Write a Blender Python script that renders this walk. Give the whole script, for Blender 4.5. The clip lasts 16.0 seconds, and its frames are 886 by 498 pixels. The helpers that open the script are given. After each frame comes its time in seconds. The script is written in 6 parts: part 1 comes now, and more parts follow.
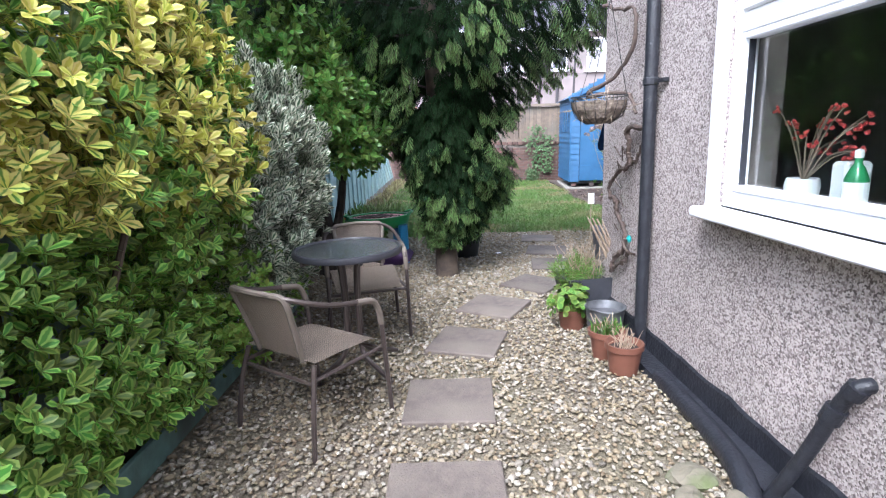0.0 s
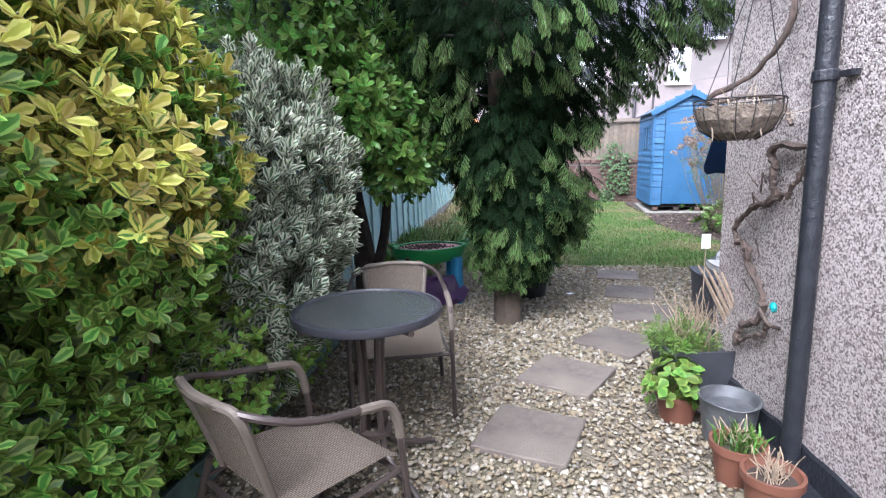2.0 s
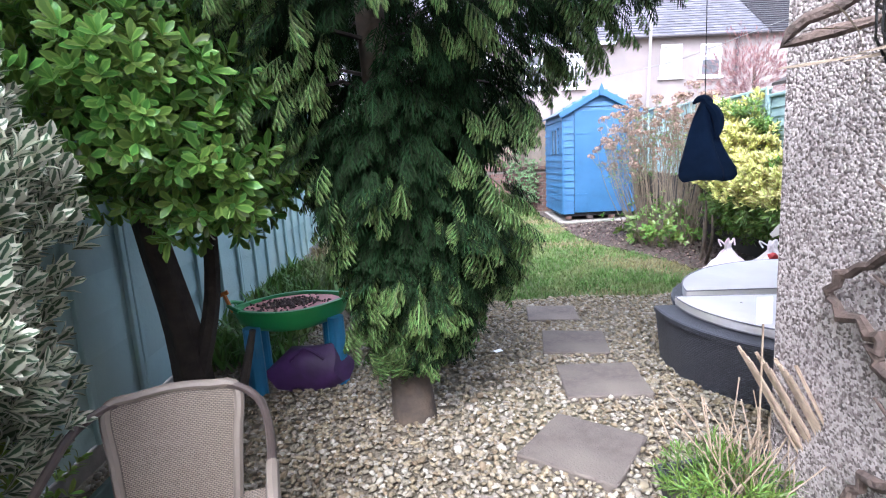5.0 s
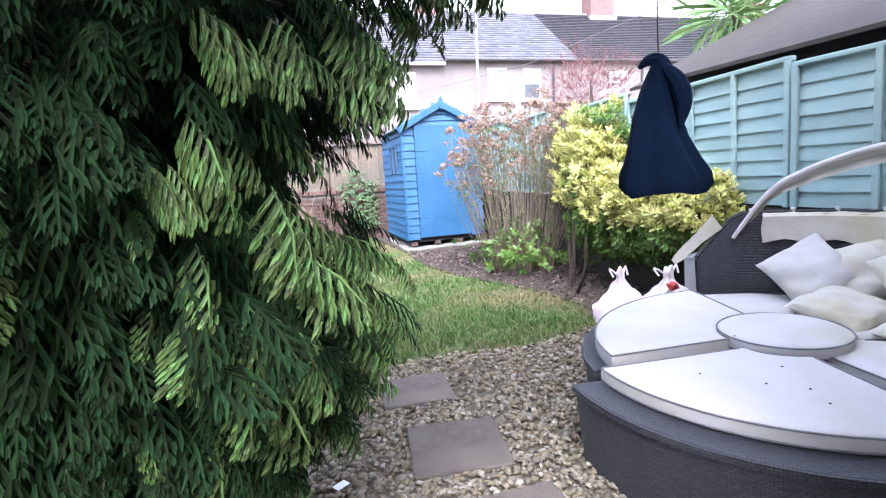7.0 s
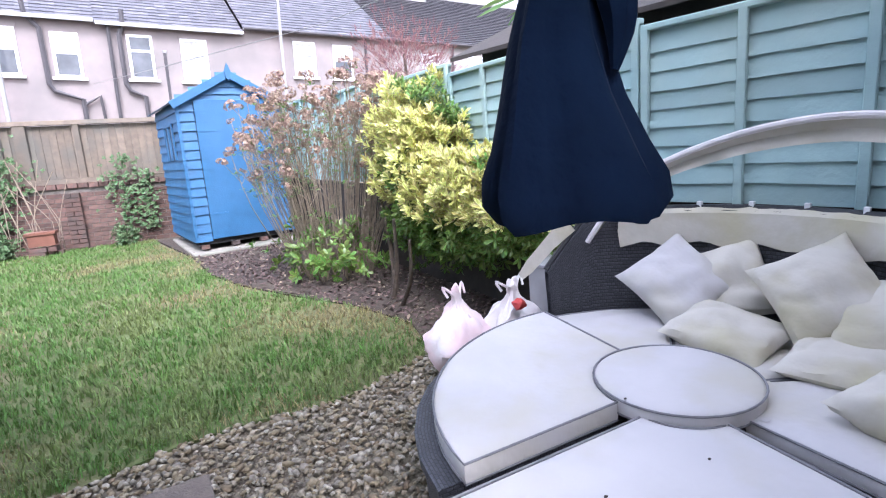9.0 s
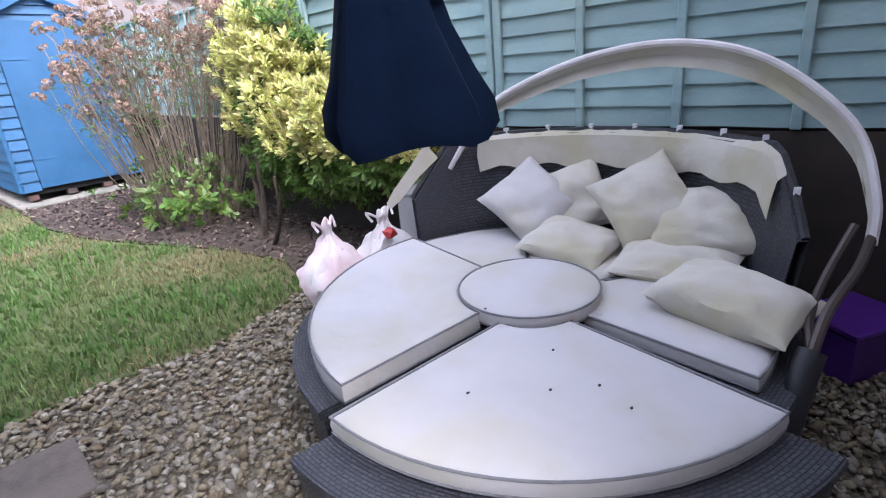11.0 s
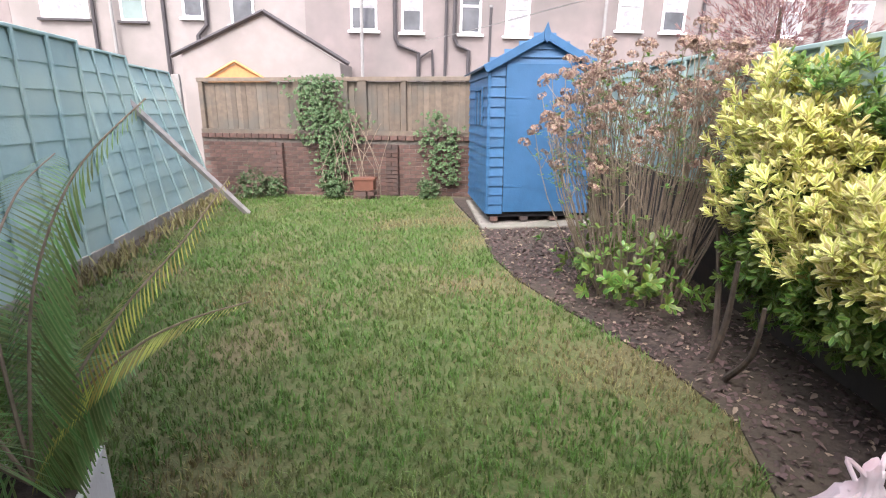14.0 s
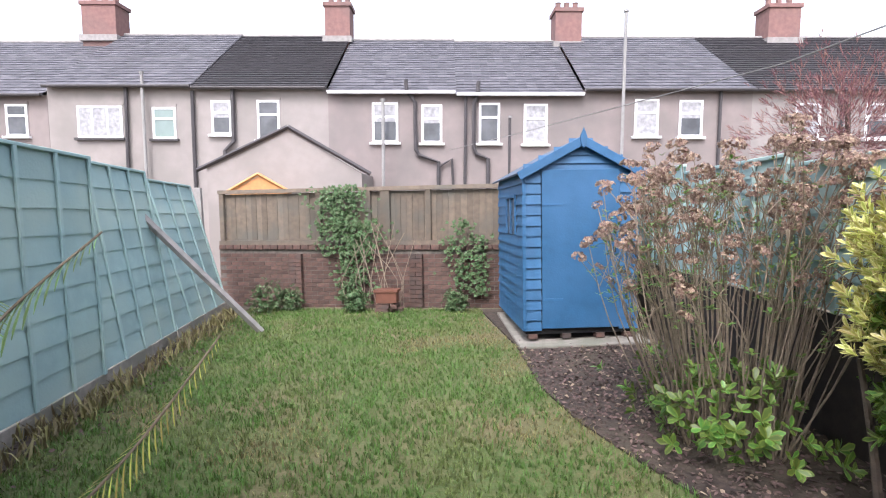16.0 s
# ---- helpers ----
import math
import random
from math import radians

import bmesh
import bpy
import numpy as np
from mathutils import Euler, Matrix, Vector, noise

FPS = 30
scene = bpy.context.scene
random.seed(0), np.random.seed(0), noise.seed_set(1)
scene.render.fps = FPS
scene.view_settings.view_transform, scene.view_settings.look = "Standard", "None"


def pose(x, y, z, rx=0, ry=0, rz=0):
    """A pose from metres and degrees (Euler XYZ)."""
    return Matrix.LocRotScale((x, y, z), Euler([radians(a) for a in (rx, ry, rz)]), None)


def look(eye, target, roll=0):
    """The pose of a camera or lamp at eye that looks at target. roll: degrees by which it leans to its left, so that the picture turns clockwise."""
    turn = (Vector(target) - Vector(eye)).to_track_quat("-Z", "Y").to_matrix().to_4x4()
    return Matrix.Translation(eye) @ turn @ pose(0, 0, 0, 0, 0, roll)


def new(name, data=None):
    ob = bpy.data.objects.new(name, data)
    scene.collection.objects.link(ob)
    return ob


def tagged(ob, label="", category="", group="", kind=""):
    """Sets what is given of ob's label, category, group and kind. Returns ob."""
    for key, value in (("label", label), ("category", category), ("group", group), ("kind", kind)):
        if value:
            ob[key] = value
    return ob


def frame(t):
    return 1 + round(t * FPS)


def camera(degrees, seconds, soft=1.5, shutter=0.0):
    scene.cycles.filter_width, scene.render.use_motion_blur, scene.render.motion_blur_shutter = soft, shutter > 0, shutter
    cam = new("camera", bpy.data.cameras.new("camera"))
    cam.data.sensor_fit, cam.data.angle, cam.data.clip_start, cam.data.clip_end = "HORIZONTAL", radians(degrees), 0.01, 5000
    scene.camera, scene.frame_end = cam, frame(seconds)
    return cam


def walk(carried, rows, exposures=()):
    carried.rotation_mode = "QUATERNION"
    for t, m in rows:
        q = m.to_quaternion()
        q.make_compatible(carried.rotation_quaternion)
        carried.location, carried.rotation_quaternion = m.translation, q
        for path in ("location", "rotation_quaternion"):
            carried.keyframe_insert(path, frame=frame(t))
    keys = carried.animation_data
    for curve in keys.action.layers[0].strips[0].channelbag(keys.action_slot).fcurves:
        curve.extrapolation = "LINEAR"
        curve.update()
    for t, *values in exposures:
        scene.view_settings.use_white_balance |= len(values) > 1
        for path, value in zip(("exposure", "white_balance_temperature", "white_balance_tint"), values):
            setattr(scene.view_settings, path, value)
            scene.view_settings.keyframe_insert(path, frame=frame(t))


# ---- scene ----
cam = camera(80.5, 16.0, soft=1.15)
PATH = [
    (0, (0.14, -0.109, 1.314), (0.081, 1.844, 0.89), -2.3),
    (0.5, (0.121, 0.061, 1.305), (0.021, 2.016, 0.896), -2.2),
    (1, (0.101, 0.263, 1.318), (-0.011, 2.225, 0.947), -2.1),
    (1.5, (0.117, 0.507, 1.304), (-0.087, 2.465, 0.948), -2.3),
    (2, (0.149, 0.747, 1.327), (-0.153, 2.692, 0.97), -1.9),
    (2.5, (0.081, 1.015, 1.334), (-0.168, 2.964, 0.961), -1.7),
    (3, (0.057, 1.216, 1.325), (-0.091, 3.171, 0.929), -1.9),
    (3.5, (0.085, 1.429, 1.326), (0.005, 3.374, 0.869), -2.1),
    (3.7, (0.072, 1.51, 1.338), (-0.015, 3.457, 0.888), -2.2),
    (5.8, (0.251, 2.76, 1.255), (0.424, 4.73, 0.959), -4.6),
    (6, (0.265, 2.911, 1.244), (0.467, 4.878, 0.941), -4.6),
    (6.5, (0.295, 3.245, 1.295), (0.68, 5.189, 1.023), -4.5),
    (7, (0.399, 3.52, 1.245), (1.046, 5.39, 0.957), -4.7),
    (7.5, (0.579, 3.804, 1.3), (1.543, 5.535, 1.031), -4.6),
    (8, (0.704, 4.0, 1.266), (1.812, 5.636, 0.953), -4.8),
    (8.5, (0.894, 4.285, 1.285), (2.061, 5.88, 0.976), -4.7),
    (9, (0.977, 4.362, 1.251), (2.189, 5.902, 0.848), -4.7),
    (9.5, (1.003, 4.329, 1.244), (2.361, 5.701, 0.72), -5.0),
    (9.7, (1.005, 4.295, 1.246), (2.41, 5.585, 0.645), -5.2),
    (11.8, (0.953, 4.292, 1.256), (2.42, 5.461, 0.563), -5.3),
    (12, (0.989, 4.422, 1.263), (2.369, 5.714, 0.609), -4.7),
    (12.5, (0.975, 4.592, 1.278), (2.05, 6.176, 0.7), -4.0),
    (13, (1.013, 4.851, 1.248), (1.74, 6.631, 0.699), -3.0),
    (13.5, (1.141, 5.156, 1.301), (1.596, 7.033, 0.78), -2.4),
    (14, (1.242, 5.271, 1.508), (1.498, 7.186, 0.991), -0.9),
    (14.5, (1.235, 5.615, 1.409), (1.318, 7.555, 0.932), -1.6),
    (15, (1.321, 5.834, 1.489), (1.354, 7.804, 1.147), -1.6),
    (15.5, (1.27, 5.941, 1.542), (1.411, 7.923, 1.309), -1.6),
    (16, (1.149, 5.971, 1.575), (1.361, 7.955, 1.44), -2.0),
]
walk(cam, [(t, look(eye, target, roll)) for t, eye, target, roll in PATH],
     [(0, 2.38, 5650, 13), (3.5, 2.5, 5600, 14), (6, 2.75, 5700, 16), (8, 2.75, 5700, 17), (9.5, 2.38, 5700, 18), (12, 2.25, 6050, 19), (14, 2.1, 6500, 17), (16, 1.78, 6250, 15)])

# ---- light ----
world = bpy.data.worlds.new("sky")
scene.world = world
world.use_nodes = True
_n = world.node_tree.nodes
_sky = _n.new("ShaderNodeTexSky")
_sky.sky_type, _sky.sun_disc = "NISHITA", False
_sky.sun_elevation, _sky.sun_rotation = radians(50), radians(200)
_sky.air_density, _sky.dust_density, _sky.ozone_density = 1.0, 4.0, 1.0
_hsv = _n.new("ShaderNodeHueSaturation")
_hsv.inputs["Saturation"].default_value = 0.35
world.node_tree.links.new(_sky.outputs[0], _hsv.inputs["Color"])
world.node_tree.links.new(_hsv.outputs[0], _n["Background"].inputs[0])
_n["Background"].inputs[1].default_value = 0.15
sun = new("sun", bpy.data.lights.new("sun", "SUN"))
sun.data.energy, sun.data.angle, sun.data.color = 0.75, radians(25), (1.0, 0.97, 0.93)
_el, _az = radians(50), radians(200)
sun.matrix_world = look((0, 0, 20), Vector((0, 0, 20)) - Vector((math.sin(_az) * math.cos(_el), math.cos(_az) * math.cos(_el), math.sin(_el))))


# ---- materials ----
def mat(name, a, b=None, scale=8.0, rough=0.8, bump=0.0, bscale=None, metal=0.0, detail=4.0, spec=0.5, c=None, big=0.6, vary=0.0):
    """Two colours mixed by fine noise, a third by large soft noise; relief; a random shade per object."""
    m = bpy.data.materials.new(name)
    m.use_nodes = True
    n, l = m.node_tree.nodes, m.node_tree.links
    p = n["Principled BSDF"]
    b = b or tuple(v * 0.8 for v in a)
    co = n.new("ShaderNodeTexCoord")
    t = n.new("ShaderNodeTexNoise")
    t.inputs["Scale"].default_value, t.inputs["Detail"].default_value = scale, detail
    l.new(co.outputs["Object"], t.inputs["Vector"])
    r = n.new("ShaderNodeValToRGB")
    r.color_ramp.elements[0].position, r.color_ramp.elements[1].position = 0.35, 0.65
    r.color_ramp.elements[0].color, r.color_ramp.elements[1].color = (*a, 1), (*b, 1)
    l.new(t.outputs["Fac"], r.inputs[0])
    out = r.outputs[0]
    if c:
        t2 = n.new("ShaderNodeTexNoise")
        t2.inputs["Scale"].default_value, t2.inputs["Detail"].default_value = big, 5
        l.new(co.outputs["Object"], t2.inputs["Vector"])
        r2 = n.new("ShaderNodeMapRange")
        r2.inputs[1].default_value, r2.inputs[2].default_value = 0.45, 0.65
        l.new(t2.outputs["Fac"], r2.inputs[0])
        x = n.new("ShaderNodeMix")
        x.data_type = "RGBA"
        x.inputs[7].default_value = (*c, 1)
        l.new(r2.outputs[0], x.inputs[0])
        l.new(out, x.inputs[6])
        out = x.outputs[2]
    if vary:
        oi, mr, hs = n.new("ShaderNodeObjectInfo"), n.new("ShaderNodeMapRange"), n.new("ShaderNodeHueSaturation")
        mr.inputs[3].default_value, mr.inputs[4].default_value = 1 - vary, 1 + vary
        l.new(oi.outputs["Random"], mr.inputs[0])
        l.new(mr.outputs[0], hs.inputs["Value"])
        l.new(out, hs.inputs["Color"])
        out = hs.outputs[0]
    l.new(out, p.inputs["Base Color"])
    p.inputs["Roughness"].default_value, p.inputs["Metallic"].default_value = rough, metal
    p.inputs["Specular IOR Level"].default_value = spec
    if bump:
        bt, bn = n.new("ShaderNodeTexNoise"), n.new("ShaderNodeBump")
        bt.inputs["Scale"].default_value, bt.inputs["Detail"].default_value = bscale or scale * 3, 3
        bn.inputs["Strength"].default_value, bn.inputs["Distance"].default_value = bump, 0.01
        l.new(co.outputs["Object"], bt.inputs["Vector"])
        l.new(bt.outputs["Fac"], bn.inputs["Height"])
        l.new(bn.outputs[0], p.inputs["Normal"])
    return m


def leaf_mat(name, inner, edge=None, cut=0.6, rough=0.45, hue=0.03, val=0.35, tip=None):
    """Leaf paint by the leaf's own uv: u runs along it, v across; an optional coloured margin; shade by island."""
    m = bpy.data.materials.new(name)
    m.use_nodes = True
    n, l = m.node_tree.nodes, m.node_tree.links
    p = n["Principled BSDF"]
    uv, geo = n.new("ShaderNodeUVMap"), n.new("ShaderNodeNewGeometry")
    sep = n.new("ShaderNodeSeparateXYZ")
    l.new(uv.outputs[0], sep.inputs[0])
    mix = n.new("ShaderNodeMix")
    mix.data_type = "RGBA"
    mix.inputs[6].default_value = (*inner, 1)
    mix.inputs[7].default_value = (*(edge or inner), 1)
    t = n.new("ShaderNodeTexNoise")
    t.inputs["Scale"].default_value = 45
    co = n.new("ShaderNodeTexCoord")
    l.new(co.outputs["Object"], t.inputs["Vector"])
    ad = n.new("ShaderNodeMath")
    ad.operation = "MULTIPLY_ADD"
    ad.inputs[1].default_value = 0.6
    l.new(t.outputs["Fac"], ad.inputs[0])
    l.new(sep.outputs["Y"], ad.inputs[2])
    mr = n.new("ShaderNodeMapRange")
    mr.inputs[1].default_value, mr.inputs[2].default_value = cut + 0.25, cut + 0.4
    l.new(ad.outputs[0], mr.inputs[0])
    l.new(mr.outputs[0], mix.inputs[0])
    out = mix.outputs[2]
    if tip:
        cl = n.new("ShaderNodeTexNoise")
        cl.inputs["Scale"].default_value, cl.inputs["Detail"].default_value = 1.6, 3
        l.new(co.outputs["Object"], cl.inputs["Vector"])
        m2, r2 = n.new("ShaderNodeMix"), n.new("ShaderNodeMapRange")
        m2.data_type = "RGBA"
        m2.inputs[7].default_value = (*tip, 1)
        r2.inputs[1].default_value, r2.inputs[2].default_value = 0.5, 0.62
        l.new(cl.outputs["Fac"], r2.inputs[0])
        l.new(r2.outputs[0], m2.inputs[0])
        l.new(out, m2.inputs[6])
        out = m2.outputs[2]
    hs, h1, v1 = n.new("ShaderNodeHueSaturation"), n.new("ShaderNodeMapRange"), n.new("ShaderNodeMapRange")
    h1.inputs[3].default_value, h1.inputs[4].default_value = 0.5 - hue, 0.5 + hue
    v1.inputs[3].default_value, v1.inputs[4].default_value = 1 - val, 1 + val
    l.new(geo.outputs["Random Per Island"], v1.inputs[0])
    l.new(geo.outputs["Random Per Island"], h1.inputs[0])
    l.new(h1.outputs[0], hs.inputs["Hue"])
    l.new(v1.outputs[0], hs.inputs["Value"])
    l.new(out, hs.inputs["Color"])
    l.new(hs.outputs[0], p.inputs["Base Color"])
    p.inputs["Roughness"].default_value = rough
    p.inputs["Specular IOR Level"].default_value = 0.4
    tr, ms = n.new("ShaderNodeBsdfTranslucent"), n.new("ShaderNodeMixShader")
    ms.inputs[0].default_value = 0.25
    l.new(hs.outputs[0], tr.inputs[0])
    l.new(p.outputs[0], ms.inputs[1])
    l.new(tr.outputs[0], ms.inputs[2])
    l.new(ms.outputs[0], n["Material Output"].inputs[0])
    return m


def island_mat(name, stops, rough=0.85, scale=60, bump=0.2):
    """Loose pieces in one mesh: a colour per island from a row of colours."""
    m = bpy.data.materials.new(name)
    m.use_nodes = True
    n, l = m.node_tree.nodes, m.node_tree.links
    p = n["Principled BSDF"]
    geo, r, t, co = n.new("ShaderNodeNewGeometry"), n.new("ShaderNodeValToRGB"), n.new("ShaderNodeTexNoise"), n.new("ShaderNodeTexCoord")
    els = r.color_ramp.elements
    for i, (pos, col) in enumerate(stops):
        e = els[i] if i < 2 else els.new(pos)
        e.position, e.color = pos, (*col, 1)
    l.new(geo.outputs["Random Per Island"], r.inputs[0])
    t.inputs["Scale"].default_value = scale
    l.new(co.outputs["Object"], t.inputs["Vector"])
    mr, hs = n.new("ShaderNodeMapRange"), n.new("ShaderNodeHueSaturation")
    mr.inputs[3].default_value, mr.inputs[4].default_value = 0.7, 1.3
    l.new(t.outputs["Fac"], mr.inputs[0])
    l.new(mr.outputs[0], hs.inputs["Value"])
    l.new(r.outputs[0], hs.inputs["Color"])
    l.new(hs.outputs[0], p.inputs["Base Color"])
    p.inputs["Roughness"].default_value = rough
    if bump:
        bn = n.new("ShaderNodeBump")
        bn.inputs["Strength"].default_value, bn.inputs["Distance"].default_value = bump, 0.005
        l.new(t.outputs["Fac"], bn.inputs["Height"])
        l.new(bn.outputs[0], p.inputs["Normal"])
    return m


def weave_mat(name, a, b, size=0.008, rough=0.6):
    """Flat strands woven over and under."""
    m = mat(name, a, b, 30, rough)
    n, l = m.node_tree.nodes, m.node_tree.links
    co, br, bn = n.new("ShaderNodeTexCoord"), n.new("ShaderNodeTexBrick"), n.new("ShaderNodeBump")
    uv = n.new("ShaderNodeUVMap")
    br.inputs["Scale"].default_value = 1.0
    br.inputs["Brick Width"].default_value, br.inputs["Row Height"].default_value = size * 2, size
    br.inputs["Mortar Size"].default_value, br.inputs["Mortar Smooth"].default_value = size * 0.22, 0.6
    br.inputs["Color1"].default_value = br.inputs["Color2"].default_value = (*a, 1)
    br.inputs["Color2"].default_value = (*b, 1)
    br.inputs["Mortar"].default_value = tuple(v * 0.3 for v in a) + (1,)
    l.new(uv.outputs[0], br.inputs["Vector"])
    p = n["Principled BSDF"]
    l.new(br.outputs["Color"], p.inputs["Base Color"])
    bn.invert = True
    bn.inputs["Strength"].default_value, bn.inputs["Distance"].default_value = 0.8, 0.004
    l.new(br.outputs["Fac"], bn.inputs["Height"])
    l.new(bn.outputs[0], p.inputs["Normal"])
    return m


def dash_mat(name):
    """Pebbledash: small pale and dark stones set in grey render."""
    m = bpy.data.materials.new(name)
    m.use_nodes = True
    n, l = m.node_tree.nodes, m.node_tree.links
    p = n["Principled BSDF"]
    co, v, r, bn = n.new("ShaderNodeTexCoord"), n.new("ShaderNodeTexVoronoi"), n.new("ShaderNodeValToRGB"), n.new("ShaderNodeBump")
    v.inputs["Scale"].default_value = 145
    l.new(co.outputs["Object"], v.inputs["Vector"])
    sp = n.new("ShaderNodeSeparateColor")
    l.new(v.outputs["Color"], sp.inputs[0])
    l.new(sp.outputs[0], r.inputs[0])
    e = r.color_ramp.elements
    e[0].position, e[0].color = 0.0, (0.11, 0.088, 0.084, 1)
    e[1].position, e[1].color = 1.0, (0.56, 0.505, 0.485, 1)
    for pos, c in ((0.25, (0.23, 0.19, 0.18)), (0.5, (0.39, 0.335, 0.32)), (0.75, (0.52, 0.465, 0.445))):
        x = e.new(pos)
        x.color = (*c, 1)
    t, mr, hs = n.new("ShaderNodeTexNoise"), n.new("ShaderNodeMapRange"), n.new("ShaderNodeHueSaturation")
    t.inputs["Scale"].default_value, t.inputs["Detail"].default_value = 1.3, 6
    l.new(co.outputs["Object"], t.inputs["Vector"])
    mr.inputs[1].default_value, mr.inputs[2].default_value, mr.inputs[3].default_value, mr.inputs[4].default_value = 0.3, 0.7, 0.82, 1.12
    l.new(t.outputs["Fac"], mr.inputs[0])
    l.new(mr.outputs[0], hs.inputs["Value"])
    l.new(r.outputs[0], hs.inputs["Color"])
    l.new(hs.outputs[0], p.inputs["Base Color"])
    bn.inputs["Strength"].default_value, bn.inputs["Distance"].default_value = 0.8, 0.005
    bn.invert = True
    l.new(v.outputs["Distance"], bn.inputs["Height"])
    l.new(bn.outputs[0], p.inputs["Normal"])
    p.inputs["Roughness"].default_value = 0.75
    return m


def glass_mat(name, tint=(0.9, 0.95, 0.95), rough=0.02):
    m = bpy.data.materials.new(name)
    m.use_nodes = True
    p = m.node_tree.nodes["Principled BSDF"]
    p.inputs["Base Color"].default_value = (*tint, 1)
    p.inputs["Transmission Weight"].default_value, p.inputs["Roughness"].default_value, p.inputs["IOR"].default_value = 1, rough, 1.45
    return m


M_DASH = dash_mat("pebbledash")
M_BLACK = mat("black paint", (0.012, 0.013, 0.018), (0.02, 0.022, 0.028), 20, 0.45, 0.5, 60)
M_UPVC = mat("white plastic", (0.74, 0.75, 0.78), (0.68, 0.69, 0.72), 3, 0.35)
M_DARKROOM = mat("dark interior", (0.20, 0.17, 0.155), (0.13, 0.115, 0.105), 3, 0.9)
M_GLASS = glass_mat("window glass")
M_SOIL = mat("soil", (0.060, 0.043, 0.035), (0.030, 0.022, 0.019), 18, 0.95, 1.0, 40, c=(0.08, 0.064, 0.045))
M_GRAVELBED = mat("gravel dirt", (0.19, 0.16, 0.12), (0.10, 0.08, 0.06), 60, 0.95, 1.0, 90, c=(0.14, 0.125, 0.08))
M_STONES = island_mat("gravel stones", [(0.0, (0.15, 0.11, 0.07)), (1.0, (0.36, 0.335, 0.28)), (0.25, (0.22, 0.18, 0.115)), (0.5, (0.26, 0.225, 0.165)), (0.72, (0.16, 0.14, 0.115)), (0.88, (0.30, 0.27, 0.22))])
M_SLAB = mat("paving slab", (0.132, 0.108, 0.093), (0.098, 0.082, 0.072), 25, 0.9, 0.6, 90, c=(0.155, 0.13, 0.11), big=3, vary=0.12)
M_LAWN = mat("turf", (0.06, 0.10, 0.025), (0.10, 0.11, 0.04), 30, 0.95, 0.8, 60, c=(0.13, 0.11, 0.055), big=0.9)
M_BLADE = leaf_mat("grass blades", (0.085, 0.165, 0.032), tip=(0.15, 0.19, 0.06), val=0.45, hue=0.02)
M_DRYBLADE = leaf_mat("dry grass", (0.22, 0.19, 0.09), val=0.45)
M_AQUA = mat("aqua fence paint", (0.29, 0.42, 0.425), (0.245, 0.365, 0.38), 6, 0.75, 0.35, 40, c=(0.33, 0.44, 0.42), big=1.5, vary=0.09)
M_AQUADK = mat("aqua edging paint", (0.10, 0.19, 0.17), (0.06, 0.11, 0.10), 8, 0.75, 0.3, 40, c=(0.06, 0.08, 0.07), big=3)
M_DARKBROWN = mat("dark brown matt", (0.045, 0.035, 0.03), (0.03, 0.025, 0.022), 8, 0.8, 0.3)
M_TIMBER = mat("weathered timber", (0.155, 0.12, 0.09), (0.115, 0.09, 0.07), 10, 0.85, 0.4, 50, c=(0.105, 0.095, 0.08), big=2, vary=0.2)
M_BRICK = mat("old red brick", (0.12, 0.066, 0.052), (0.082, 0.050, 0.043), 12, 0.9, 0.6, 60, c=(0.07, 0.053, 0.048), big=3, vary=0.3)
M_MORTAR = mat("old mortar", (0.13, 0.115, 0.10), (0.08, 0.07, 0.062), 14, 0.95, 0.6)
M_CONC = mat("concrete", (0.26, 0.24, 0.215), (0.20, 0.185, 0.165), 16, 0.9, 0.4, 60, c=(0.17, 0.17, 0.14), big=2)
M_SHED = mat("blue shed paint", (0.022, 0.10, 0.215), (0.019, 0.085, 0.185), 8, 0.55, 0.25, 50, c=(0.033, 0.112, 0.235), big=1.5, vary=0.10)
M_SHEDROOF = mat("blue shed felt", (0.10, 0.14, 0.20), (0.07, 0.09, 0.13), 30, 0.9, 0.5)
M_SHEDDARK = mat("dark gap", (0.01, 0.01, 0.012), (0.015, 0.015, 0.016), 8, 0.9)
M_RENDER = mat("pinkish grey render", (0.225, 0.19, 0.187), (0.20, 0.17, 0.167), 3, 0.9, 0.3, 80, c=(0.165, 0.147, 0.144), big=0.6)
M_RENDER2 = mat("pale render", (0.265, 0.238, 0.232), (0.24, 0.216, 0.21), 3, 0.9, 0.3, 80, c=(0.21, 0.192, 0.185), big=0.6)
M_SLATE = mat("roof slate", (0.13, 0.125, 0.15), (0.10, 0.10, 0.12), 5, 0.6, 0.3, 20, c=(0.16, 0.15, 0.16), big=1, vary=0.2)
M_PANTILE = mat("dark roof tile", (0.035, 0.033, 0.04), (0.045, 0.042, 0.048), 5, 0.6, 0.3, 20, vary=0.1)
M_LEAD = mat("lead and cement flashing", (0.27, 0.255, 0.25), (0.21, 0.20, 0.195), 10, 0.8, 0.3)
M_CHIM = mat("chimney brick", (0.22, 0.12, 0.11), (0.17, 0.095, 0.09), 6, 0.9, 0.6, 15, c=(0.15, 0.10, 0.095))
M_PIPE = mat("dark waste pipe", (0.05, 0.045, 0.05), (0.04, 0.036, 0.04), 8, 0.6)
M_GREYPOLE = mat("grey pole", (0.26, 0.255, 0.255), (0.22, 0.215, 0.215), 6, 0.7)
M_PANE = mat("far window pane", (0.05, 0.055, 0.065), (0.09, 0.095, 0.11), 2, 0.15)
M_NET = mat("net curtain", (0.36, 0.36, 0.38), (0.22, 0.22, 0.24), 8, 0.9)
